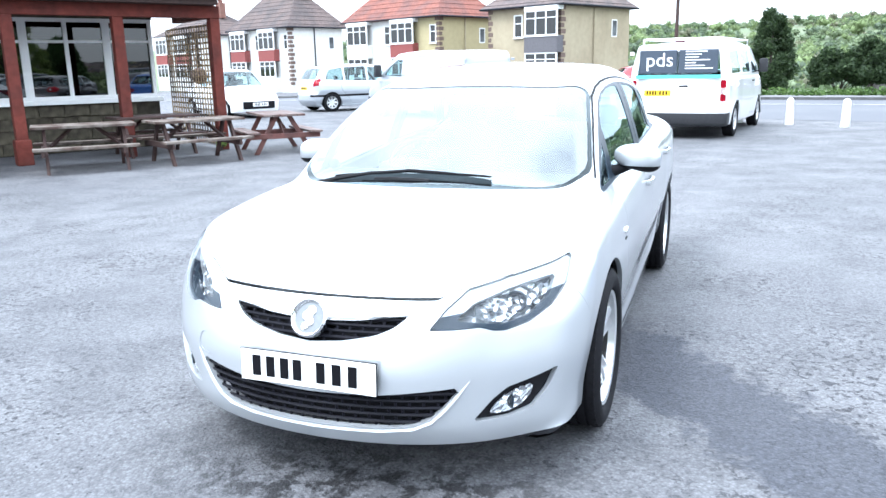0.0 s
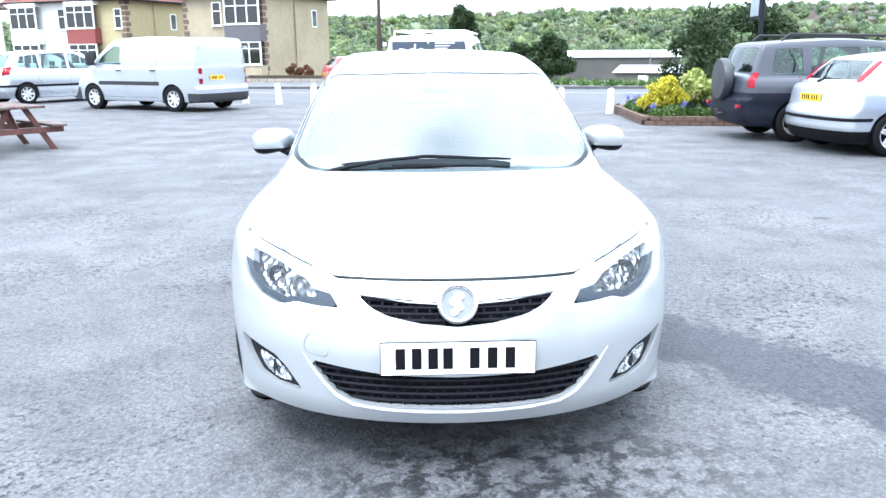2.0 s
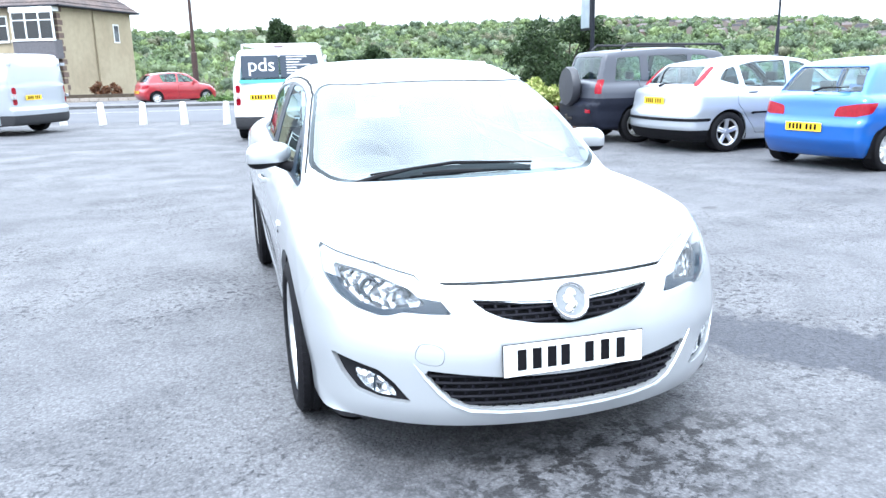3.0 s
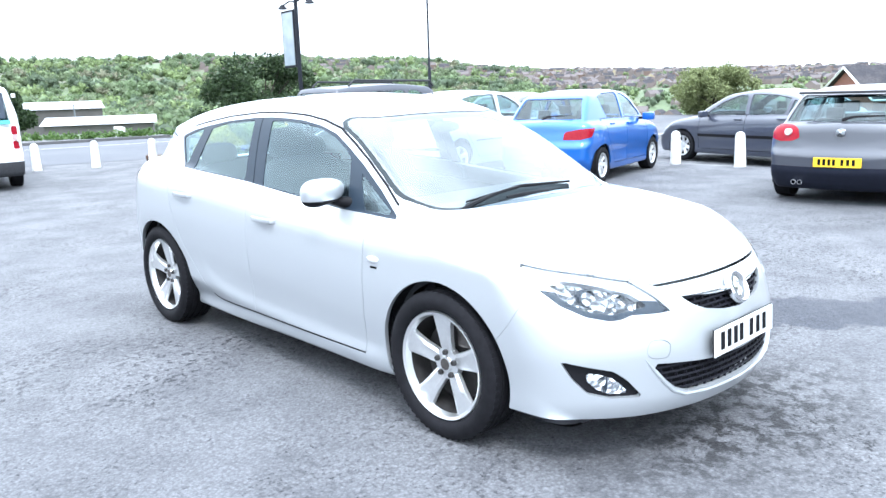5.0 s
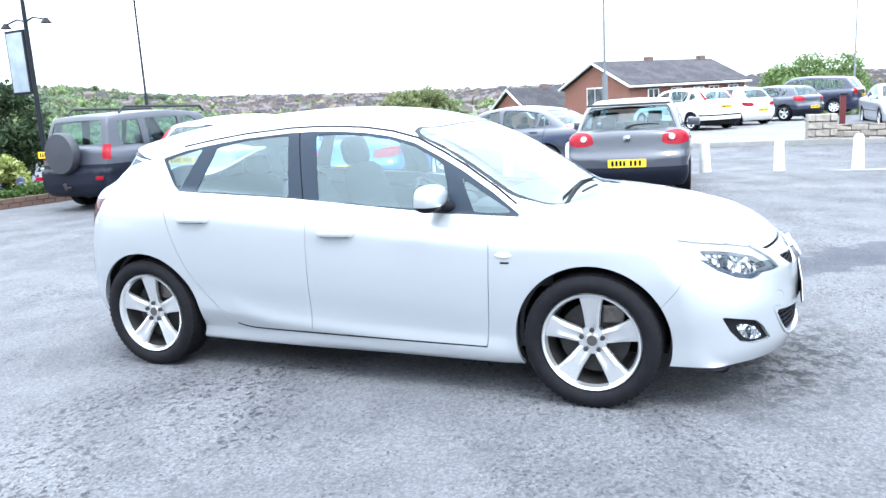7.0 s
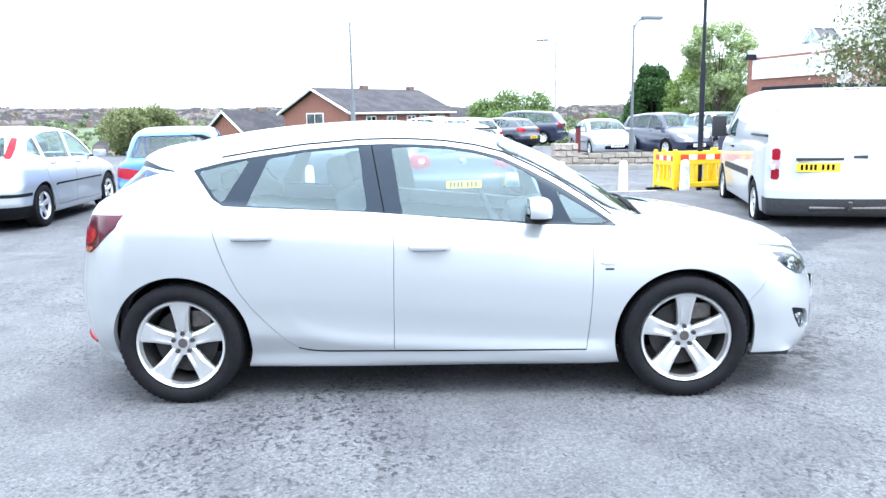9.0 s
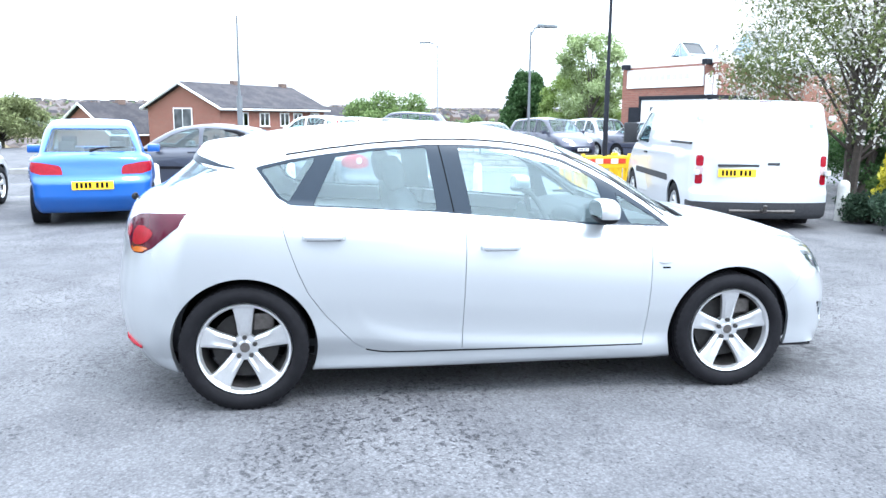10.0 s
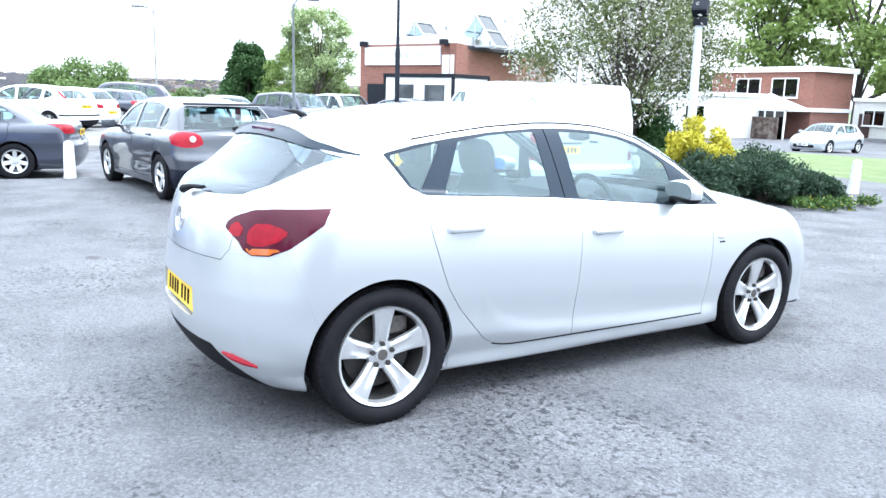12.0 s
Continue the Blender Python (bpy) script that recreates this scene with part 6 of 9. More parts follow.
bmesh.ops.transform(bm, matrix=pose(0, 4.2 - 0.86 - 1.289 - 0.055, 0.86, -90), verts=bm.verts[:])
part("badge", bm, CHROME, golf, "round chrome badge", smooth=True)
for x in (0.41, 0.48):
    bm = bmesh.new()
    revolve(bm, [(-0.10, 0.03), (0.03, 0.03), (0.03, 0.024), (-0.10, 0.024)], 14, "z")
    bmesh.ops.transform(bm, matrix=pose(x, 4.2 - 0.86 - 1.289 - 0.05, 0.27, -90), verts=bm.verts[:])
    part("exhaust_tip", bm, CHROME, golf, smooth=True)

for x in (-0.60, 0.60):
    bm = bmesh.new()
    revolve(bm, [(-0.06, 0.001), (-0.06, 0.042), (0.016, 0.040), (0.020, 0.001)], 16, "z")
    bmesh.ops.transform(bm, matrix=pose(x, 4.2 - 0.86 - 1.289 - 0.125, 0.865, -90, 0, -14 if x > 0 else 14), verts=bm.verts[:])
    part("lamp_lens", bm, LAMP_CLEAR, golf, "clear round lens", smooth=True)
box_part("roof_spoiler", (-0.58, 4.2 - 0.86 - 1.289 - 0.52, 1.305), (0.58, 4.2 - 0.86 - 1.289 - 0.40, 1.335), DARK_GREY_TRIM, golf, 0.01)

van = make_car("panel_van", "white panel van with two rear doors", paint("van_silver", (0.47, 0.495, 0.53), 0.1), placed(7.45, -5.50, -10.3, -0.10), VAN)
pds = make_car("panel_van", "white van with a roof rack and grey rear window panels", WHITE_PAINT, placed(0.38, 13.85, 81.5), dict(VAN, size=(4.86, 1.97, 1.86, 2.93, 0.93), cab=(0.72, 1.22, 1.52, 4.68, 1.81, 4.85, 1.4), mirror_size=(0.18, 0.30), plastic=[lambda v, d: np.maximum(v[:, 2] - 0.50, 4.86 - 0.42 - d), lambda v, d: np.maximum(v[:, 2] - 0.60, d - 0.5)], rear=(1.16, 1.66, 0.80, 0.74), windows=VAN["windows"] + [[(2.2, 1.24), (3.2, 1.24), (3.2, 1.66), (2.2, 1.67)], [(3.4, 1.24), (4.4, 1.24), (4.4, 1.64), (3.4, 1.66)]]))
custom = make_car("panel_van", "pale silver long panel van", paint("grey_van_paint", (0.33, 0.355, 0.39), 0.3), placed(-7.41, 17.46, 152), dict(VAN, size=(4.97, 1.99, 1.93, 2.93, 1.0), cab=(0.80, 1.20, 1.75, 4.75, 1.88, 4.95, 1.4), windows=[[(1.25, 1.24), (2.1, 1.20), (2.08, 1.66), (1.85, 1.68), (1.5, 1.48)]], doors=[[(1.15, 0.36), (1.13, 1.2), (2.18, 1.25), (2.18, 0.36)], [(2.3, 0.36), (2.3, 1.75), (3.4, 1.75), (3.4, 0.36)]], handles=[(2.05, 1.05), (3.3, 1.05)]))
y = 4.86 - 0.93 - 1.465
for v, mid in ((van, True), (pds, False), (custom, False)):
    box_part("door_handle", (-0.22, y - 0.10, 0.98), (-0.04, y - 0.045, 1.03), DARK_GREY_TRIM, v, 0.01)
    box_part("high_brake_lamp", (-0.09, y - 0.22, 1.83), (0.09, y - 0.15, 1.86), LAMP_DARK_RED, v, 0.006)
    for sx in (-1, 1):
        for hz in (0.85, 1.6):
            box_part("door_hinge", (sx * 0.90 - 0.03, y - 0.16, hz), (sx * 0.90 + 0.03, y - 0.06, hz + 0.07), v.children[0].data.materials[0], v, 0.01)
for sx in (-1, 1):
    box_part("door_rail", (sx * 0.925, 1.15, 1.265), (sx * 0.972, 2.2, 1.295), DARK_GREY_TRIM, van, 0.008)
box_part("plate_lamp_strip", (0.06, y - 0.12, 0.965), (0.62, y - 0.04, 1.0), DARK_GREY_TRIM, van, 0.01)
bm = bmesh.new()
for x in (-0.65, -0.57, -0.49, -0.41, -0.33, -0.25, -0.17):
    box(bm, (x, y - 0.125, 1.50), (x + 0.05, y - 0.113, 1.555))
part("lettering_bars", bm, material("grey_lettering", (0.35, 0.40, 0.42), 0.5), van)
bm = bmesh.new()
tube(bm, [(-0.45, y - 0.02, 0.36), (0.45, y - 0.02, 0.36)], 0.03, 8)
tube(bm, [(0, y - 0.1, 0.36), (0, y + 0.10, 0.37), (0, y + 0.12, 0.45)], [0.03, 0.03, 0.027], 8)
part("tow_bar", bm, STEEL_DARK, van, smooth=True)
# signed rear panel and roof rack of the white van
PANEL_GREY = material("panel_grey", (0.045, 0.06, 0.085), 0.4, 0, 0.1, 10)
TEAL = material("teal_strip", (0.10, 0.45, 0.45), 0.5, 0, 0.05, 10)
WHITE_INK = material("white_ink", (0.8, 0.8, 0.8), 0.5)
for x0, x1 in ((-0.74, -0.02), (0.02, 0.74)):
    box_part("window_panel", (x0, y - 0.125, 1.25), (x1, y - 0.068, 1.69), PANEL_GREY, pds, 0.01, Matrix.Rotation(0, 4, "X"), "dark grey sign panel")
box_part("teal_stripe", (-0.80, y - 0.12, 1.155), (0.80, y - 0.045, 1.22), TEAL, pds)
font = bpy.data.curves.new("sign_text", "FONT")
font.body, font.size, font.extrude = "pds", 0.37, 0.002
txt = new("sign_text", font)
txt.parent = pds
txt.matrix_basis = pose(0.66, y - 0.066, 1.385, 90, 0, 180) @ Matrix.Translation((0.04, 0, 0)) @ Matrix.Diagonal((1.05, 1.0, 1.0, 1))
font.materials.append(WHITE_INK)
bm = bmesh.new()
for i, w in enumerate((0.40, 0.30, 0.25, 0.46, 0.2, 0.36, 0.52)):
    box(bm, (-0.14 - w, y - 0.074, 1.645 - i * 0.052), (-0.14, y - 0.062, 1.663 - i * 0.052))
part("lettering_bars", bm, WHITE_INK, pds)
rack = part("roof_rack", (lambda b: ([tube(b, [(x, -0.9, 1.78), (x, -0.9, 1.90), (x, 2.2, 1.90), (x, 2.2, 1.77)], 0.02, 6) for x in (-0.72, 0.72)], [tube(b, [(-0.75, yy, 1.90), (0.75, yy, 1.90)], 0.018, 6) for yy in (-0.8, 0.0, 0.8, 1.5, 2.1)], b)[2])(bmesh.new()), material("rack_grey", (0.5, 0.51, 0.52), 0.4, 0.6), pds, "grey metal roof rack")

make_car("small_car", "white small hatchback facing the tables", WHITE_PAINT, placed(-14.6, 17.3, 332), dict(SMALL, size=(3.95, 1.70, 1.51, 2.51, 0.80), grille=(0.28, 0.52, 0.55), lamp_f=[(0.45, 0.62), (0.80, 0.70), (1.0, 0.82), (0.75, 0.78), (0.5, 0.70)]))
make_car("people_carrier", "silver people carrier beside the panel van", LIGHT_SILVER, placed(-12.03, 21.26, 55), MPV)
make_car("hatchback_car", "red hatchback parked across the road", RED_PAINT, placed(-3.3, 35.4, 25, -0.1), dict(SMALL, step=0.07))
lot = dict(step=0.07)
make_car("hatchback_car", "white hatchback on the raised car lot", WHITE_PAINT, placed(26.0, 1.15, 48, 0.05), dict(FOCUS, **lot))
make_car("hatchback_car", "white small hatchback on the raised car lot", WHITE_PAINT, placed(28.3, -0.2, 48, 0.05), dict(SMALL, **lot))
make_car("hatchback_car", "dark grey hatchback on the raised car lot", GREY_BLUE, placed(31.0, -1.75, 52, 0.05), dict(GOLF, **lot))
make_car("people_carrier", "dark blue people carrier on the raised car lot", DARK_BLUE, placed(36.5, -3.3, 70, 0.05), dict(GALAXY, **lot))
make_car("saloon_car", "pale grey saloon behind the stone wall", LIGHT_SILVER, placed(27.6, -5.95, 186, -0.12), dict(SALOON, **lot))
make_car("people_carrier", "dark people carrier behind the stone wall", DARK_BLUE, placed(25.6, -8.0, 200, -0.08), dict(MPV, **lot))
make_car("people_carrier", "silver people carrier behind the barrier", LIGHT_SILVER, placed(27.0, -10.6, 190, -0.08), dict(MPV, **lot))
make_car("saloon_car", "dark blue saloon beside the garage", DARK_BLUE, placed(20.0, -10.4, 200, 0.0), dict(SALOON, **lot))
make_car("hatchback_car", "silver hatchback parked by the brick houses", LIGHT_SILVER, placed(18.4, -31.8, 95, -0.55), dict(GOLF, **lot))
make_car("saloon_car", "dark saloon parked past the off-road car", GREY_BLUE, placed(13.2, 10.6, 15, -0.05), dict(SALOON, **lot))
# ---- materials of the surroundings ----
CONCRETE_WHITE = material("whitewashed_concrete", (0.62, 0.62, 0.60), 0.85, 0, 0.12, 12, 0.003, 60, alt=(0.45, 0.45, 0.43), alt_scale=5)
WOOD_RED = material("red_brown_wood", (0.125, 0.030, 0.022), 0.8, 0, 0.25, 9, 0.002, 40, spec=0.2, alt=(0.09, 0.025, 0.02), alt_scale=2)
WOOD_OLD = material("weathered_wood", (0.058, 0.038, 0.032), 0.85, 0, 0.35, 14, 0.003, 50, spec=0.2, alt=(0.15, 0.13, 0.115), alt_scale=3)
WOOD_DARK = material("dark_wood", (0.042, 0.021, 0.018), 0.75, 0, 0.3, 12, 0.003, 50)
LATH = material("trellis_lath", (0.30, 0.21, 0.12), 0.85, 0, 0.25, 15, alt=(0.09, 0.07, 0.06), alt_scale=1.2)
UPVC = material("white_plastic", (0.74, 0.75, 0.75), 0.35, 0, 0.03, 6)
STONE = material("stone_blocks", (0.115, 0.098, 0.078), 0.9, 0, 0.3, 8, 0.01, 18, alt=(0.16, 0.14, 0.115), alt_scale=2.5)
SLATE = material("slate_roof", (0.043, 0.042, 0.048), 0.9, 0, 0.25, 5, 0.01, 12, alt=(0.062, 0.058, 0.062), alt_scale=0.8, spec=0.1)
TILE_BROWN = material("brown_roof_tiles", (0.115, 0.090, 0.085), 0.9, 0, 0.25, 6, 0.01, 10, spec=0.15, alt=(0.085, 0.072, 0.072), alt_scale=0.7)
TILE_RED = material("red_roof_tiles", (0.20, 0.085, 0.068), 0.9, 0, 0.25, 6, 0.01, 10, spec=0.15, alt=(0.14, 0.075, 0.068), alt_scale=0.7)
RENDER_WHITE = material("white_render", (0.62, 0.62, 0.60), 0.9, 0, 0.06, 4, 0.004, 60)
RENDER_TAN = material("tan_render", (0.34, 0.29, 0.20), 0.95, 0, 0.10, 3, 0.006, 60, alt=(0.30, 0.25, 0.17), alt_scale=0.5)
RENDER_OLIVE = material("ochre_render", (0.36, 0.31, 0.18), 0.95, 0, 0.08, 3, 0.006, 60)
BAND_RED = material("red_tile_band", (0.20, 0.05, 0.045), 0.8, 0, 0.15, 10)
BAND_GREY = material("grey_tile_band", (0.10, 0.095, 0.105), 0.8, 0, 0.15, 10)
QUOIN = material("brown_quoin", (0.13, 0.09, 0.075), 0.9, 0, 0.15, 8)
DARK_PANE = glass("house_pane", (0.10, 0.12, 0.14), 0.0, 1.7)
# opaque window backing: the dimness of an unlit room is put into its colour
PANE_BACK = material("painted_dark_room", (0.030, 0.034, 0.040), 0.6, 0, 0.3, 1.5, alt=(0.10, 0.11, 0.12), alt_scale=1.1)
CURTAIN = material("pale_curtain", (0.45, 0.46, 0.45), 0.9, 0, 0.1, 4)
POLE_GREY = material("galvanised_steel", (0.15, 0.165, 0.18), 0.6, 0.2, 0.12, 4, spec=0.25)
POLE_BLACK = material("black_pole", (0.012, 0.014, 0.02), 0.6, 0.0, 0.2, 4, spec=0.15)
YELLOW_PLASTIC = material("yellow_plastic", (0.78, 0.50, 0.01), 0.45, 0, 0.08, 5)
RED_REFLECT = material("red_reflector", (0.65, 0.05, 0.02), 0.3)
WHITE_REFLECT = material("white_reflector", (0.75, 0.75, 0.75), 0.3)
EARTH = material("bed_earth", (0.06, 0.045, 0.03), 0.95, 0, 0.3, 10, 0.02, 20)
BARK = material("bark", (0.055, 0.045, 0.038), 0.95, 0, 0.3, 14, 0.012, 30)
KERB_DARK = material("dark_kerb_stone", (0.075, 0.075, 0.078), 0.9, 0, 0.2, 6, 0.003, 60)
KERB = material("kerb_stone", (0.26, 0.26, 0.255), 0.9, 0, 0.15, 6, 0.003, 60)


def brick_material(name, colour, mortar, sx=0.225, sz=0.075):
    """Brickwork too far off to show single bricks: courses, joints and uneven colour."""
    m = material(name, colour, 0.9, 0, 0.12, 8, 0.003, 80)
    n, l = m.node_tree.nodes, m.node_tree.links
    b = n["Principled BSDF"]
    co = n.new("ShaderNodeTexCoord")
    sep, com = n.new("ShaderNodeSeparateXYZ"), n.new("ShaderNodeCombineXYZ")
    add = n.new("ShaderNodeMath")
    add.operation = "ADD"
    l.new(co.outputs["Object"], sep.inputs[0])
    l.new(sep.outputs["X"], add.inputs[0])
    l.new(sep.outputs["Y"], add.inputs[1])
    l.new(add.outputs[0], com.inputs["X"])
    l.new(sep.outputs["Z"], com.inputs["Y"])
    t = n.new("ShaderNodeTexBrick")
    t.inputs["Color1"].default_value = (*colour, 1)
    t.inputs["Color2"].default_value = (*[c * 0.72 for c in colour], 1)
    t.inputs["Mortar"].default_value = (*mortar, 1)
    t.inputs["Scale"].default_value, t.inputs["Mortar Size"].default_value = 1.0, 0.008
    t.inputs["Brick Width"].default_value, t.inputs["Row Height"].default_value = sx, sz
    l.new(com.outputs[0], t.inputs["Vector"])
    l.new(t.outputs["Color"], b.inputs["Base Color"])
    return m


BRICK = brick_material("red_brick", (0.24, 0.085, 0.06), (0.20, 0.15, 0.12))
BRICK_DARK = brick_material("brown_brick", (0.20, 0.08, 0.06), (0.16, 0.12, 0.10))


def leaf_material(name, colour, alt):
    """Foliage: uneven from leaf to leaf, a little light coming through."""
    m = bpy.data.materials.new(name)
    m.use_nodes = True
    n, l = m.node_tree.nodes, m.node_tree.links
    b = n["Principled BSDF"]
    geo = n.new("ShaderNodeNewGeometry")
    r = n.new("ShaderNodeValToRGB")
    r.color_ramp.elements[0].color = (*[c * 0.6 for c in colour], 1)
    r.color_ramp.elements[1].color = (*alt, 1)
    e = r.color_ramp.elements.new(0.5)
    e.color = (*colour, 1)
    l.new(geo.outputs["Random Per Island"], r.inputs["Fac"])
    l.new(r.outputs["Color"], b.inputs["Base Color"])
    b.inputs["Roughness"].default_value = 0.6
    b.inputs["Specular IOR Level"].default_value = 0.25
    tr = n.new("ShaderNodeBsdfTranslucent")
    mx = n.new("ShaderNodeMixShader")
    mx.inputs["Fac"].default_value = 0.35
    l.new(r.outputs["Color"], tr.inputs["Color"])
    l.new(b.outputs["BSDF"], mx.inputs[1])
    l.new(tr.outputs["BSDF"], mx.inputs[2])
    l.new(mx.outputs[0], n["Material Output"].inputs["Surface"])
    return m


LEAF_DARK = leaf_material("dark_leaves", (0.030, 0.052, 0.022), (0.055, 0.085, 0.035))
LEAF_MID = leaf_material("green_leaves", (0.060, 0.115, 0.028), (0.11, 0.17, 0.05))
LEAF_LIGHT = leaf_material("spring_leaves", (0.19, 0.27, 0.07), (0.27, 0.35, 0.12))
LEAF_PALE = leaf_material("pale_spring_leaves", (0.28, 0.36, 0.16), (0.38, 0.45, 0.24))
LEAF_HEDGE = leaf_material("hedge_leaves", (0.13, 0.20, 0.065), (0.20, 0.27, 0.10))
LEAF_DEEP = leaf_material("deep_green_leaves", (0.045, 0.10, 0.032), (0.075, 0.14, 0.05))
LEAF_YELLOW = leaf_material("golden_leaves", (0.48, 0.43, 0.03), (0.62, 0.58, 0.10))
LEAF_CREAM = leaf_material("variegated_leaves", (0.26, 0.32, 0.08), (0.60, 0.60, 0.28))
LEAF_JUNIPER = leaf_material("juniper", (0.030, 0.060, 0.035), (0.06, 0.10, 0.06))
LEAF_BLOSSOM = leaf_material("young_olive_leaves", (0.12, 0.15, 0.055), (0.21, 0.24, 0.105))
BLOSSOM = leaf_material("white_blossom", (0.62, 0.60, 0.56), (0.75, 0.73, 0.70))
BLUEBELL = leaf_material("blue_flowers", (0.16, 0.18, 0.55), (0.30, 0.30, 0.68))


def leaf_cloud(centres, radii, count, size, rng, squash=0.8, shell=0.55):
    """Verts and faces of small bent leaves scattered through balls of foliage."""
    c, r = np.array(centres, float), np.array(radii, float)
    w = r ** 2 / (r ** 2).sum()
    which = rng.choice(len(c), count, p=w)
    d = rng.normal(size=(count, 3))
    d /= np.linalg.norm(d, axis=1, keepdims=True)
    q = (shell + (1 - shell) * rng.random(count)) * (0.85 + 0.3 * rng.random(count))
    p = c[which] + d * (r[which] * q)[:, None] * (1, 1, squash)
    t = rng.normal(size=(count, 3)) + d * 0.3
    t /= np.linalg.norm(t, axis=1, keepdims=True)
    u = np.cross(t, rng.normal(size=(count, 3)))
    u /= np.maximum(np.linalg.norm(u, axis=1, keepdims=True), 1e-6)
    s = (size * (0.6 + 0.8 * rng.random(count)))[:, None]
    n = np.cross(t, u)
    v = np.stack([p - t * s, p + u * s * 0.45 + n * s * 0.12, p + t * s, p - u * s * 0.45 + n * s * 0.12], 1).reshape(-1, 3)
    k = np.arange(count) * 4
    return v, np.stack([k, k + 1, k + 2, k + 3], 1)


def balls(rng, n, spread, base, height, r0, r1):
    """Centres and radii of foliage clumps that fill an uneven crown."""
    cs, rs = [], []
    for _ in range(n):
        a, h = rng.random() * 2 * math.pi, rng.random()
        q = spread * math.sqrt(rng.random()) * (0.45 + 0.75 * math.sin(math.pi * min(0.95, 0.15 + h * 0.8)))
        cs.append((q * math.cos(a), q * math.sin(a), base + h * height))
        rs.append(r0 + (r1 - r0) * rng.random())
    return cs, rs


def tree(label, x, y, h, spread, leaf, seed, count=5000, leaf_size=0.09, trunk=0.14, clear=0.25, clumps=26, blossom=0, stems=1, lean=(0, 0), shell=0.5, name="tree", z=None):
    rng = np.random.default_rng(seed)
    ob = thing(name, label, "tree", at=pose(x, y, on_land(x, y) - 0.03 if z is None else z))
    base = h * clear
    cs, rs = balls(rng, clumps, spread, base + 0.1 * h, h * (1 - clear) * 0.86, spread * 0.20, spread * 0.40)
    cs = [(a + lean[0] * (c / h), b + lean[1] * (c / h), c) for a, b, c in cs]
    bm = bmesh.new()
    for s in range(stems):
        ox, oy = (0.16 * math.cos(s * 2.4), 0.16 * math.sin(s * 2.4)) if stems > 1 else (0, 0)
        pts = [(ox * (1 + 3 * q) + lean[0] * q * 0.7 + 0.06 * math.sin(5 * q + s), oy * (1 + 3 * q) + lean[1] * q * 0.7, h * 0.72 * q) for q in np.linspace(0, 1, 7)]
        tube(bm, pts, [trunk * (1.25 - q) for q in np.linspace(0, 1, 7)], 8)
    part("trunk", bm, BARK, ob, smooth=True)
    for i, (c, r) in enumerate(zip(cs, rs)):
        if i % 2 == 0:
            q = min(0.8, max(0.2, c[2] / h - 0.25))
            bm = bmesh.new()
            s0 = (lean[0] * q * 0.7, lean[1] * q * 0.7, h * 0.72 * q)
            mid = tuple(s0[k] * 0.5 + c[k] * 0.5 + (0.05 if k == 2 else 0) for k in range(3))
            tube(bm, [s0, mid, c], [trunk * 0.45, trunk * 0.28, trunk * 0.10], 5)
            part("limb", bm, BARK, ob, smooth=True)
    v, f = leaf_cloud(cs, rs, count, leaf_size, rng, 0.85, shell)
    tagged(mesh_ob("crown", v, f, leaf, ob), kind="stuff")
    if blossom:
        v, f = leaf_cloud(cs, [q * 1.05 for q in rs], blossom, leaf_size * 0.95, rng, 0.85, 0.7)
        tagged(mesh_ob("blossom", v, f, BLOSSOM, ob), kind="stuff")
    return ob


def shrub(label, x, y, sx, sy, h, leaf, seed, count=3500, leaf_size=0.05, clumps=22, z0=0.0, name="shrub"):
    rng = np.random.default_rng(seed)
    ob = thing(name, label, "shrub", at=pose(x, y, on_land(x, y) + z0))
    cs, rs = [], []
    for _ in range(clumps):
        a, q = rng.random() * 2 * math.pi, math.sqrt(rng.random()) * 0.8
        top = h * (1 - 0.55 * q * q)
        cs.append((sx * q * math.cos(a), sy * q * math.sin(a), max(0.12, top * (0.35 + 0.5 * rng.random()))))
        rs.append(min(sx, sy, h) * (0.22 + 0.16 * rng.random()))
    bm = bmesh.new()
    for c in cs[::3]:
        tube(bm, [(0, 0, -0.02), (c[0] * 0.5, c[1] * 0.5, c[2] * 0.6), c], [0.02, 0.014, 0.006], 5)
    part("stems", bm, BARK, ob)
    v, f = leaf_cloud(cs, rs, count, leaf_size, rng, 0.9, 0.45)
    tagged(mesh_ob("foliage", v, f, leaf, ob), kind="stuff")
    return ob


# ---- white bollards ----
def bollard():
    ob = thing("bollard", "white painted concrete bollard with a rounded top", "bollard", "row of bollards")
    bm = bmesh.new()
    revolve(bm, [(0.0, 0.105), (0.03, 0.105), (0.05, 0.10), (0.52, 0.085), (0.57, 0.078), (0.605, 0.055), (0.62, 0.02), (0.622, 0.001), (0.0, 0.001)], 10, "z", False)
    part("post", bm, CONCRETE_WHITE, ob, smooth=True)
    return ob


first = bollard()
first.matrix_basis = pose(-5.45, 19.31, 0)
rng = np.random.default_rng(5)
spots = [(-4.35 + 1.1 * i, 18.75 - 0.5625 * i) for i in range(9)] + [(10.2 + 0.07 * i, 4.03 - 1.235 * i) for i in range(8)] + [(5.85, -6.88), (4.25, -10.8)]
for x, y in spots:
    copy_thing(first, pose(x, y, on_land(x, y), rng.normal() * 1.5, rng.normal() * 1.5, rng.random() * 90))

# ---- road past the bollards ----
ROAD = material("road_asphalt", (0.070, 0.073, 0.086), 0.85, 0, 0.12, 30, 0.003, 80, alt=(0.085, 0.088, 0.098), alt_scale=0.4)
LINE_PAINT = material("road_line", (0.42, 0.42, 0.42), 0.8, 0, 0.25, 6)


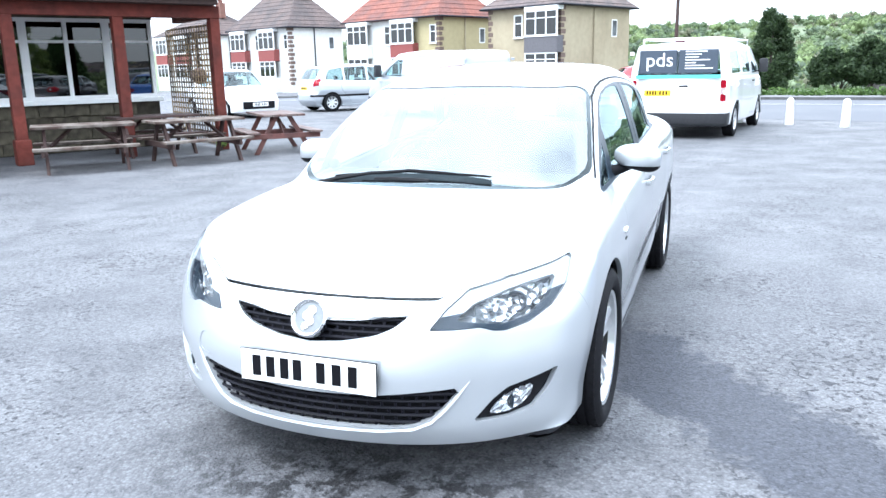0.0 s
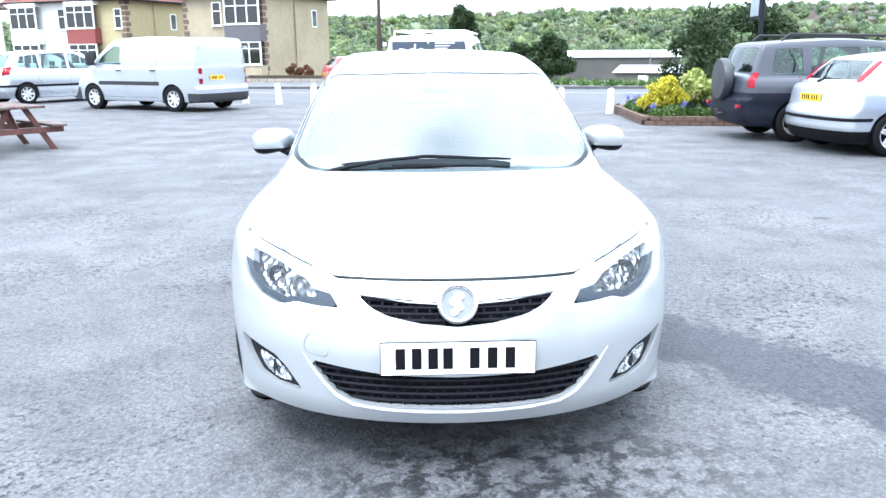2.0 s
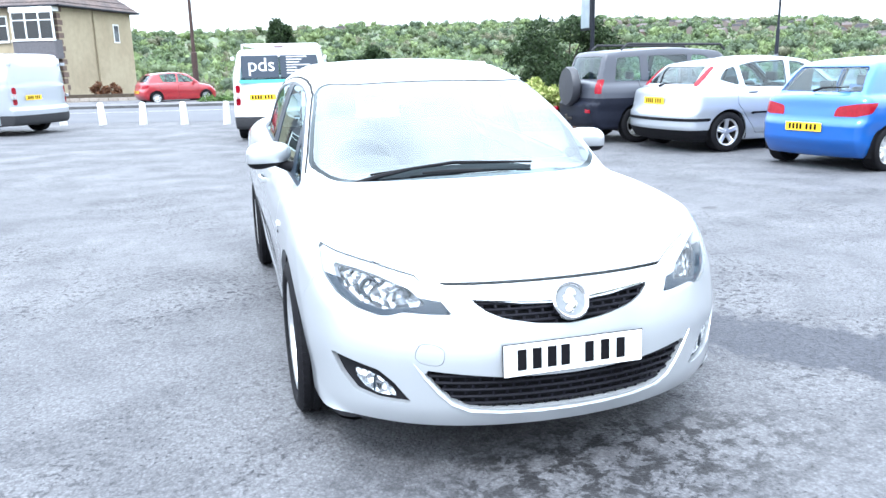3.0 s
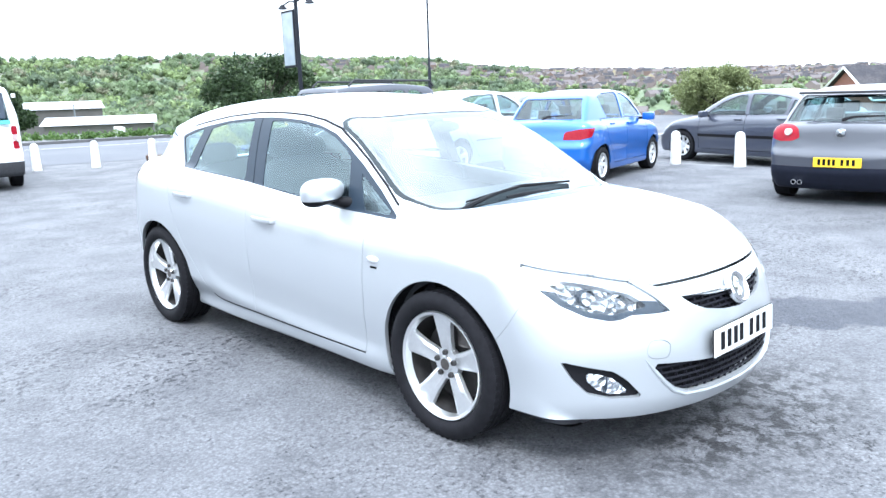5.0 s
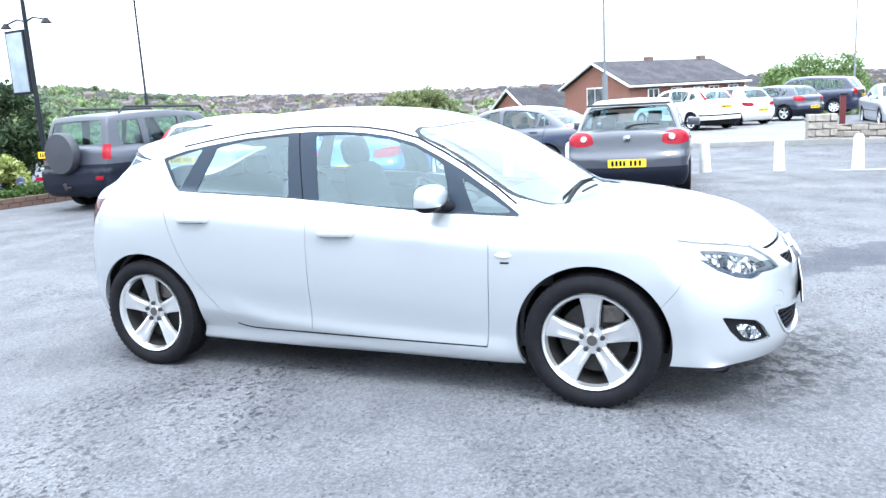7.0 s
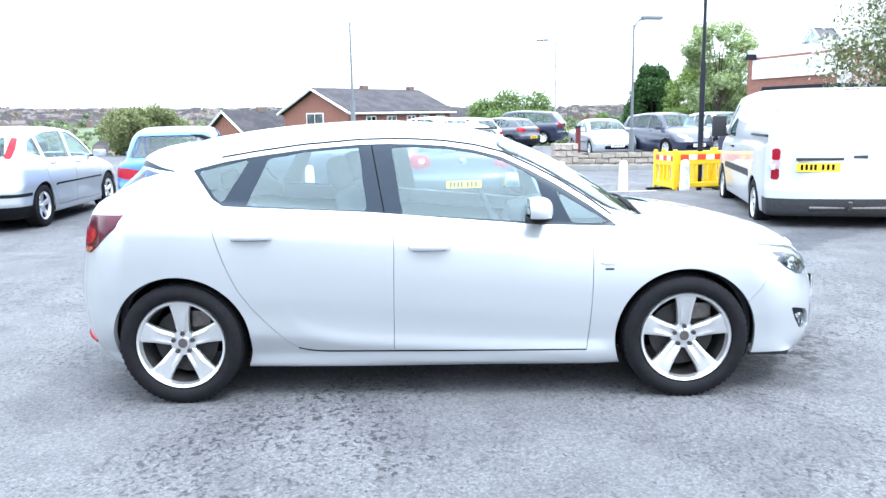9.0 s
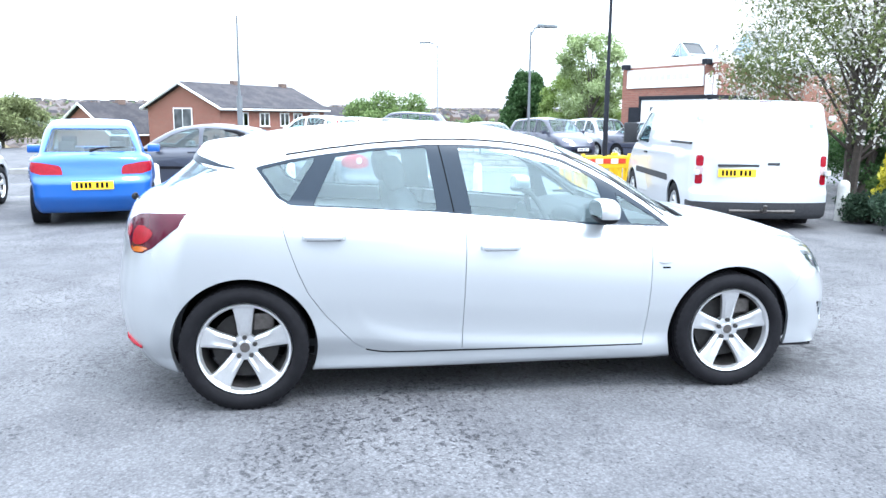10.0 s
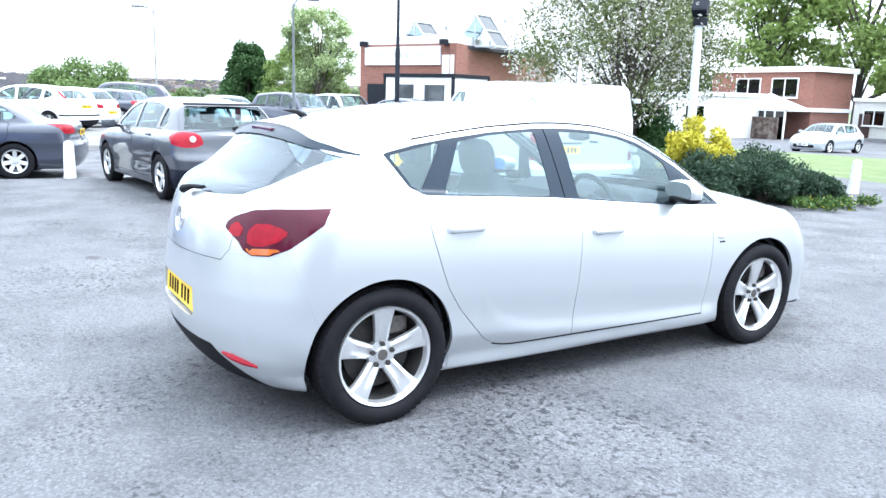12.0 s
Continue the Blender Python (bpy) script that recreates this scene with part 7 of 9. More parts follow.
def ribbon(name, near, far, mat, lift, label):
    bm = bmesh.new()
    n = 60
    rows = []
    for i in range(n + 1):
        x = -40 + 80 * i / n
        rows.append([bm.verts.new((x, q, on_land(x, q) + lift)) for q in np.linspace(float(near(np.array(x))), float(far(np.array(x))), 7)])
    for r0, r1 in zip(rows, rows[1:]):
        for j in range(6):
            bm.faces.new((r0[j], r1[j], r1[j + 1], r0[j + 1]))
    return tagged(part(name, bm, mat, None), label, "road", kind="structure")


near_edge = curve([(-40, 29.0), (-12, 22.6), (-5.2, 20.0), (4.8, 16.2), (12, 15.0), (40, 13)])
far_edge = curve([(-40, 35.9), (-6, 28.9), (4, 27.5), (16, 26.1), (40, 23.9)])
ribbon("road", near_edge, far_edge, ROAD, 0.006, "smooth blue-grey road beyond the bollards")
ribbon("road_line", lambda x: far_edge(x) - 3.2, lambda x: far_edge(x) - 3.08, LINE_PAINT, 0.012, "worn white line along the road")

# ---- kerbs and the far pavement ----
def strip(name, pts, w, h, mat, label, z=0.0):
    bm = bmesh.new()
    for (x0, y0), (x1, y1) in zip(pts, pts[1:]):
        a = math.atan2(y1 - y0, x1 - x0)
        n = max(1, int(math.hypot(x1 - x0, y1 - y0) / 0.92))
        for i in range(n):
            s0, s1 = i / n, (i + 1) / n
            cx, cy = x0 + (x1 - x0) * (s0 + s1) / 2, y0 + (y1 - y0) * (s0 + s1) / 2
            ln = math.hypot(x1 - x0, y1 - y0) / n
            box(bm, (-ln / 2 + 0.004, -w / 2, -0.1), (ln / 2 - 0.004, w / 2, h), 0.012, pose(cx, cy, on_land(cx, cy) + z, 0, 0, math.degrees(a)))
    ob = part(name, bm, mat, None)
    return tagged(ob, label, "kerb", kind="structure")


strip("kerb", [(-40, 36.0), (-6, 29.0), (4, 27.6), (16, 26.2), (40, 24)], 0.14, 0.11, KERB_DARK, "dark kerb stones along the far side of the road")
strip("kerb", [(10.95, 8.5), (11.05, 4), (11.35, -2.6), (11.6, -4.3)], 0.16, 0.02, KERB, "pale flush kerb between the car park and the road")
strip("kerb", [(16.6, 9), (16.8, 2), (16.9, -3), (16.3, -9)], 0.14, 0.12, KERB, "grey kerb stones in front of the car lot")
bm = bmesh.new()
for a, b in (((-40, 36.2), (-6, 29.2)), ((-6, 29.2), (4, 27.8)), ((4, 27.8), (16, 26.4)), ((16, 26.4), (40, 24.2))):
    dx, dy = b[0] - a[0], b[1] - a[1]
    ln = math.hypot(dx, dy)
    nx, ny = -dy / ln * 1.7, dx / ln * 1.7
    vs = [bm.verts.new((p[0] + o[0], p[1] + o[1], on_land(p[0] + o[0], p[1] + o[1]) + 0.10)) for p, o in ((a, (0, 0)), (b, (0, 0)), (b, (nx, ny)), (a, (nx, ny)))]
    bm.faces.new(vs)
tagged(part("pavement", bm, material("pavement_tarmac", (0.10, 0.10, 0.105), 0.9, 0, 0.15, 10, 0.003, 90)), "dark tarmac pavement beyond the road", "pavement", kind="structure")
# the raised lot entrance: pale concrete apron
bm = bmesh.new()
for i in range(14):
    y0, y1 = 9 - i * 1.0, 8 - i * 1.0
    if y1 < -3.0:
        break
    vs = [bm.verts.new(p) for p in ((16.85, y0, 0.05), (16.85, y1, 0.05), (34, y1, 0.05), (34, y0, 0.05))]
    bm.faces.new(vs)
tagged(part("pavement", bm, material("lot_concrete", (0.145, 0.142, 0.142), 0.9, 0, 0.15, 4, 0.003, 60, alt=(0.115, 0.112, 0.112), alt_scale=0.5)), "pale concrete apron of the car lot", "pavement", kind="structure")

# ---- stone wall, gate pillar and post at the car lot ----
STONES = material("wall_stone", (0.22, 0.19, 0.165), 0.95, 0, 0.22, 9, 0.012, 20, alt=(0.28, 0.25, 0.22), alt_scale=2)


def stone_wall(name, x0, y0, x1, y1, h, thick, label, seed, course=0.15, length=0.36, z=0.0):
    rng = np.random.default_rng(seed)
    ln = math.hypot(x1 - x0, y1 - y0)
    wall = thing(name, label, "wall", kind="structure", at=pose(x0, y0, on_land(x0, y0) + z, 0, 0, math.degrees(math.atan2(y1 - y0, x1 - x0))))
    box_part("core", (0.02, -thick / 2 + 0.025, -0.1), (ln - 0.02, thick / 2 - 0.025, h - 0.02), EARTH, wall)
    meshes = []
    for k in range(4):
        bm = bmesh.new()
        box(bm, (0, -thick / 2, 0), (length - 0.014, thick / 2, course - 0.014), 0.02)
        for v in bm.verts:
            v.co += Vector(rng.normal(size=3) * 0.007)
        me = bpy.data.meshes.new("stone")
        bm.to_mesh(me)
        bm.free()
        me.materials.append(STONES)
        meshes.append(me)
    rows = int(h / course)
    for j in range(rows):
        x = -length / 2 * (j % 2)
        while x < ln:
            a = max(x, 0)
            w = min(x + length, ln) - a
            if w > 0.08:
                s = new("stone", meshes[rng.integers(4)])
                s.parent = wall
                s.matrix_basis = pose(a, rng.normal() * 0.008, j * course) @ Matrix.Diagonal((w / length, 1, 1, 1))
            x += length
    return wall


stone_wall("wall_lot", 17.2, -3.4, 16.7, -8.6, 0.46, 0.32, "low rough stone wall of the car lot", 3)
stone_wall("wall_pillar", 17.15, -2.75, 17.2, -3.4, 0.72, 0.62, "square stone gate pillar", 4, 0.18, 0.33)
stone_wall("wall_garden", -14.5, 41.6, -2.5, 38.3, 0.75, 0.35, "low stone garden wall across the road", 6, 0.19, 0.5)
post = thing("gate_post", "dark red metal gate post", "post", at=pose(18.2, -3.6, 0.05))
box_part("post", (-0.07, -0.07, 0), (0.07, 0.07, 1.08), material("dark_red_metal", (0.10, 0.012, 0.015), 0.5), post, 0.01)
box_part("cap", (-0.09, -0.09, 1.08), (0.09, 0.09, 1.13), POLE_BLACK, post, 0.01)

# ---- street lamps and poles ----
def street_lamp(label, x, y, h, mat, r=0.07, arm=None, name="street_lamp", base=None):
    z = on_land(x, y)
    ob = thing(name, label, "lamp post", at=pose(x, y, z - 0.05))
    bm = bmesh.new()
    tube(bm, [(0, 0, 0), (0, 0, h * 0.28), (0, 0, h * 0.285), (0, 0, h)], [r * 1.5, r * 1.5, r, r * 0.65], 10)
    part("pole", bm, mat, ob, smooth=True)
    if base:
        bm = bmesh.new()
        tube(bm, [(0, 0, 0), (0, 0, base)], [r * 1.9, r * 1.9], 10)
        part("base_sleeve", bm, POLE_GREY, ob, smooth=True)
    if arm:
        ax, ay = arm
        bm = bmesh.new()
        tube(bm, [(0, 0, h - 0.1), (ax * 0.3, ay * 0.3, h + 0.12), (ax, ay, h + 0.18)], 0.03, 8)
        part("arm", bm, mat, ob, smooth=True)
        bm = bmesh.new()
        box(bm, (-0.32, -0.09, -0.05), (0.32, 0.09, 0.05), 0.03, Matrix.Translation((ax * 1.25, ay * 1.25, h + 0.19)) @ Matrix.Rotation(math.atan2(ay, ax), 4, "Z"))
        part("lantern", bm, POLE_GREY, ob, smooth=True)
    return ob


street_lamp("black street lighting column inside yellow barriers", 11.35, -5.1, 9.5, POLE_BLACK, 0.036)
street_lamp("tall black street lighting column", 17.0, 18.35, 8.5, POLE_BLACK, 0.042, base=1.6)
street_lamp("grey steel column by the car lot", 26.0, 4.08, 5.25, POLE_GREY, 0.055, base=2.3)
street_lamp("grey street lamp with a bent arm", 17.57, -5.03, 4.0, POLE_GREY, 0.042, (0.12, -0.42), base=1.1)
street_lamp("distant pale street lamp", 38.5, -5.35, 5.6, POLE_GREY, 0.045, (0.2, 0.55))
street_lamp("brown wooden telegraph pole", -2.4, 39.0, 8.5, WOOD_DARK, 0.10, name="telegraph_pole")
street_lamp("grey column among the far brick houses", 44, -38.0, 9, POLE_GREY, 0.08)
street_lamp("distant column in the valley", 25.5, 84, 9.5, POLE_GREY, 0.12, name="distant_column")

# pub sign on a black post with two lamps
sign = thing("hanging_sign", "black post with a hanging framed sign and lamp arms", "sign", at=pose(6.68, 11.22, 0.0))
bm = bmesh.new()
tube(bm, [(0, 0, 0), (0, 0, 3.8), (0, 0, 4.02)], [0.05, 0.04, 0.018], 10)
part("post", bm, POLE_BLACK, sign, smooth=True)
sd = Vector((0.087, 0.996, 0))
for s in (-1, 1):
    bm = bmesh.new()
    tube(bm, [(0, 0, 3.46), tuple(sd * s * 0.25 + Vector((0, 0, 3.52))), tuple(sd * s * 0.6 + Vector((0, 0, 3.45)))], 0.018, 6)
    part("lamp_arm", bm, POLE_BLACK, sign)
    bm = bmesh.new()
    bmesh.ops.create_cone(bm, cap_ends=True, segments=12, radius1=0.11, radius2=0.03, depth=0.10, matrix=Matrix.Translation(sd * s * 0.62 + Vector((0, 0, 3.43))))
    part("lamp_shade", bm, POLE_BLACK, sign, smooth=True)
m = Matrix.Rotation(math.atan2(sd.y, sd.x), 4, "Z")
box_part("sign_frame", (0.08, -0.03, 2.10), (0.66, 0.03, 3.33), POLE_BLACK, sign, 0.01, m)
box_part("sign_board", (0.125, -0.04, 2.15), (0.615, 0.04, 3.28), material("sign_paint", (0.30, 0.34, 0.37), 0.5, 0, 0.1, 4, alt=(0.20, 0.24, 0.27), alt_scale=1.5), sign, 0.004, m, "pale faded sign board")

# floodlight on a white post in the shrub bed
fl = thing("floodlight", "pale post with a floodlight on top", "lamp post", at=pose(5.45, -7.75, 0))
bm = bmesh.new()
tube(bm, [(0, 0, 0), (0, 0, 1.5), (0.02, 0, 2.85)], [0.085, 0.075, 0.06], 10)
part("post", bm, material("white_post", (0.50, 0.53, 0.55), 0.6, 0, 0.1, 6), fl, smooth=True)
box_part("bracket", (-0.09, -0.09, 2.82), (0.09, 0.09, 2.95), POLE_BLACK, fl, 0.02)
bm = bmesh.new()
box(bm, (-0.13, -0.10, -0.12), (0.13, 0.10, 0.14), 0.03, pose(0.0, 0.02, 3.10, 35, 0, 30))
lh = part("lamp_head", bm, POLE_BLACK, fl)
box_part("lamp_glass", (-0.10, -0.112, -0.09), (0.10, -0.098, 0.11), LAMP_CLEAR, lh, 0.004, pose(0.0, 0.02, 3.10, 35, 0, 30))

# ---- yellow barriers ----
def barrier(x, y, turn):
    ob = thing("road_barrier", "yellow plastic road barrier with red and white reflectors", "barrier", "barriers round the column", at=pose(x, y - 0.12, on_land(x, y), 0, 0, turn) @ Matrix.Diagonal((1, 1, 0.87, 1)))
    bm = bmesh.new()
    box(bm, (-0.55, -0.03, 0.62), (0.55, 0.03, 0.92), 0.02)
    box(bm, (-0.55, -0.03, 0.10), (0.55, 0.03, 0.22), 0.02)
    for i in range(6):
        xx = -0.5 + i * 0.2
        box(bm, (xx - 0.035, -0.022, 0.2), (xx + 0.035, 0.022, 0.64), 0.01)
    for xx in (-0.55, 0.55):
        box(bm, (xx - 0.04, -0.035, 0.05), (xx + 0.04, 0.035, 0.98), 0.02)
    part("panel", bm, YELLOW_PLASTIC, ob)
    for i, mm in enumerate((RED_REFLECT, WHITE_REFLECT, RED_REFLECT, WHITE_REFLECT, RED_REFLECT)):
        for s in (-1, 1):
            box_part("reflector", (-0.44 + i * 0.18, s * 0.031, 0.74), (-0.27 + i * 0.18, s * 0.037, 0.86), mm, ob)
    for xx in (-0.42, 0.42):
        box_part("foot", (xx - 0.05, -0.25, 0.0), (xx + 0.05, 0.25, 0.06), BLACK_PLASTIC, ob, 0.015)
    return ob


barrier(11.0, -4.9, 98)
barrier(11.55, -4.35, 10)
barrier(11.6, -5.6, 5)
barrier(12.1, -4.95, 98)

# ---- flower bed by the road ----
BED = [(4.46, 11.25), (6.9, 10.75), (9.5, 12.0), (9.6, 14.0), (5.0, 15.6), (4.72, 15.1)]
bm = bmesh.new()
bm.faces.new([bm.verts.new((x, y, 0.14)) for x, y in BED])
tagged(part("bed_soil", bm, EARTH), "dark soil of the flower bed", "soil", kind="structure")
BED_BRICK = material("edging_brick", (0.095, 0.058, 0.045), 0.9, 0, 0.2, 10, 0.004, 40)
bed = thing("bed_edging", "low weathered brick edging of the flower bed", "edging", kind="structure")
bm = bmesh.new()
box(bm, (0, -0.055, 0), (0.213, 0.055, 0.088), 0.008)
brick_me = bpy.data.meshes.new("brick")
bm.to_mesh(brick_me)
bm.free()
brick_me.materials.append(BED_BRICK)
rng = np.random.default_rng(8)
for (x0, y0), (x1, y1) in zip(BED[:2] + [BED[-2], BED[-1]], [BED[1], BED[2], BED[-1], BED[0]]):
    ln, a = math.hypot(x1 - x0, y1 - y0), math.degrees(math.atan2(y1 - y0, x1 - x0))
    for j in range(2):
        k = 0.0
        while k < ln - 0.1:
            b = new("brick", brick_me)
            b.parent = bed
            q = (k + (0.11 if j else 0)) / ln
            b.matrix_basis = pose(x0 + (x1 - x0) * q, y0 + (y1 - y0) * q, j * 0.095, 0, 0, a + rng.normal())
            k += 0.222
shrub("golden yellow shrub in the flower bed", 5.15, 12.25, 0.62, 0.55, 0.95, LEAF_YELLOW, 11, 3800, 0.045, z0=0.1)
shrub("cream variegated shrub in the flower bed", 6.15, 12.35, 0.85, 0.65, 1.2, LEAF_CREAM, 12, 5000, 0.055, z0=0.1)
tree("dark evergreen shrub behind the flower bed", 7.4, 14.0, 2.35, 1.35, LEAF_DARK, 13, 14000, 0.06, 0.07, 0.02, 34, name="evergreen_bush")
rng = np.random.default_rng(21)
cs = [(x, y, 0.16 + 0.12 * rng.random()) for x, y in zip(4.7 + 2.6 * rng.random(90), 11.25 + 3.4 * rng.random(90)) if y > 11.25 + max(0, (x - 4.5)) * -0.1]
v, f = leaf_cloud(cs, [0.16] * len(cs), 9000, 0.05, rng, 0.9, 0.2)
tagged(mesh_ob("bed_plants", v, f, LEAF_MID), "low green leaves filling the flower bed", "plants", kind="stuff")
cs = [(x, y, 0.30 + 0.14 * rng.random()) for x, y in zip(4.7 + 2.3 * rng.random(26), 11.4 + 2.6 * rng.random(26))]
v, f = leaf_cloud(cs, [0.10] * len(cs), 1500, 0.022, rng, 1.0, 0.1)
tagged(mesh_ob("bed_flowers", v, f, BLUEBELL), "blue spring flowers in the bed", "flowers", kind="stuff")

# ---- shrub bed beside the white van ----
shrub("bright golden shrub beside the floodlight post", 5.05, -7.5, 0.66, 0.6, 1.42, LEAF_YELLOW, 31, 9000, 0.04, 34)
rng = np.random.default_rng(33)
for x, y, sx, sy, h, n in ((4.55, -7.15, 0.85, 0.75, 0.75, 9000), (4.0, -7.9, 0.9, 0.8, 0.72, 9000), (3.65, -8.65, 0.75, 0.6, 0.48, 6000), (4.9, -8.8, 1.2, 0.9, 0.8, 7000), (5.6, -7.2, 0.5, 0.5, 0.5, 3000)):
    shrub("dark spreading juniper at the edge of the asphalt", x, y, sx, sy, h, LEAF_JUNIPER, int(x * 100), n * 2, 0.03, 34, name="juniper")
cs = [(x, y, 0.06 + 0.08 * rng.random()) for x, y in zip(2.75 + 1.3 * rng.random(40), -9.2 + 1.6 * rng.random(40))]
v, f = leaf_cloud(cs, [0.12] * len(cs), 2600, 0.035, rng, 0.8, 0.2)
tagged(mesh_ob("ground_plants", v, f, LEAF_MID), "straggling green plants at the bed's edge", "plants", kind="stuff")
v, f = leaf_cloud(cs, [0.15] * len(cs), 160, 0.02, rng, 0.8, 0.6)
tagged(mesh_ob("small_flowers", v, f, LEAF_YELLOW), "small yellow flowers at the bed's edge", "flowers", kind="stuff")
tree("white blossoming tree with spreading limbs behind the van", 8.2, -8.8, 5.7, 2.45, LEAF_BLOSSOM, 41, 36000, 0.040, 0.075, 0.20, 80, blossom=17000, stems=3, lean=(-0.1, -0.3), shell=0.2)

for x, y, sx, sy, h, lf, n in ((6.5, -8.35, 0.5, 0.5, 0.75, LEAF_MID, 6000), (8.4, -9.6, 1.1, 0.9, 1.7, LEAF_DEEP, 9000), (11.0, -11.2, 1.6, 1.2, 1.9, LEAF_DEEP, 10000)):
    shrub("dense green shrub beneath the blossoming tree", x, y, sx, sy, h, lf, int(x * 10), n, 0.045, 34)
# ---- trees across the roads ----
def conifer(label, x, y, h, w, seed, n=7000, leaf=None, size=0.09, taper=0.75, clumps=46):
    rng = np.random.default_rng(seed)
    ob = thing("conifer", label, "tree", at=pose(x, y, on_land(x, y)))
    bm = bmesh.new()
    tube(bm, [(0, 0, 0), (0, 0, h * 0.8)], [0.12, 0.03], 8)
    part("trunk", bm, BARK, ob)
    cs, rs = [], []
    for i in range(clumps):
        q = rng.random()
        a, rr = rng.random() * 6.28, w / 2 * (1 - taper * q ** 1.6) * 0.72
        cs.append((rr * math.cos(a), rr * math.sin(a), 0.2 + h * 0.9 * q))
        rs.append(w * 0.17 * (1.1 - 0.5 * q))
    v, f = leaf_cloud(cs, rs, n, size, rng, 1.2, 0.5)
    tagged(mesh_ob("crown", v, f, leaf or LEAF_DARK, ob), kind="stuff")
    return ob


conifer("dark green conifer across the road", 2.3, 42.0, 4.3, 2.9, 51, 16000)
shrub("dark rounded hedge shrub across the road", 4.85, 32.6, 1.3, 1.2, 2.3, LEAF_DARK, 53, 15000, 0.09, 44)
shrub("dark rounded hedge shrub across the road", 5.95, 32.2, 1.05, 1.1, 2.45, LEAF_DARK, 54, 17000, 0.09, 48)
shrub("russet garden shrub by the stone wall", -7.0, 41.0, 0.9, 0.7, 1.3, leaf_material("russet_leaves", (0.13, 0.06, 0.035), (0.20, 0.10, 0.05)), 55, 2500, 0.07)
rng = np.random.default_rng(60)
cs = [(x, 29.6 - 0.2 * x + 2.2 * rng.random(), 0.1 + 0.12 * rng.random()) for x in np.linspace(-2, 26, 260)]
cs = [(x, y, on_land(x, y) + z) for x, y, z in cs]
v, f = leaf_cloud(cs, [0.28] * len(cs), 9000, 0.08, rng, 0.7, 0.2)
tagged(mesh_ob("verge_grass", v, f, LEAF_MID), "long grass on the verge across the road", "grass", kind="stuff")
for i, (x, y) in enumerate(((9.5, 29.6), (12.5, 29.3))):
    st = thing("marker_stone", "short pale marker stone on the verge", "stone", "marker stones", at=pose(x, y, on_land(x, y) - 0.05, 4, 3, 20 * i))
    box_part("stone", (-0.2, -0.15, 0), (0.2, 0.15, 0.5), CONCRETE_WHITE, st, 0.05)

tall = lambda x, y, top: top - on_land(x, y)
conifer("dense dark green roadside tree with a rounded top", 46.0, -12.45, tall(46.0, -12.45, 4.55), 4.3, 61, 52000, LEAF_DEEP, 0.11, 0.70, 130)
tree("tall airy spring tree with pale new leaves", 38.8, -14.3, tall(38.8, -14.3, 6.3), 1.75, LEAF_PALE, 62, 15000, 0.085, 0.10, 0.22, 56, shell=0.15)
tree("light green spring tree", 41.6, -14.6, tall(41.6, -14.6, 4.0), 2.1, LEAF_LIGHT, 63, 46000, 0.085, 0.14, 0.05, 70, shell=0.3)
tree("rounded green hedgerow tree", 60, -4.4, tall(60, -4.4, 3.0), 3.9, LEAF_HEDGE, 64, 40000, 0.14, 0.2, 0.03, 70)
tree("rounded green hedgerow tree", 66, -12.6, tall(66, -12.6, 1.4), 2.2, LEAF_HEDGE, 65, 18000, 0.13, 0.2, 0.03, 44)
tree("olive green tree beyond the saloon", 33.0, 15.3, 2.2, 1.7, leaf_material("pale_olive_leaves", (0.17, 0.20, 0.085), (0.25, 0.28, 0.13)), 66, 22000, 0.075, 0.08, 0.02, 60, shell=0.25)
for i, (x, y, h, s, lf) in enumerate(((45, -62, 15, 5, LEAF_LIGHT), (38, -66, 17, 6, LEAF_LIGHT), (30, -70, 18, 6.5, LEAF_MID), (22, -66, 17, 5.5, LEAF_LIGHT), (52, -56, 13, 4.5, LEAF_MID), (15, -64, 15, 5, LEAF_MID), (24.5, -52, 9.5, 2.8, LEAF_LIGHT))):
    tree("tall spring tree behind the brick houses", x, y, h, s, lf, 70 + i, 9000, 0.28, 0.3, 0.18, 40, shell=0.2)

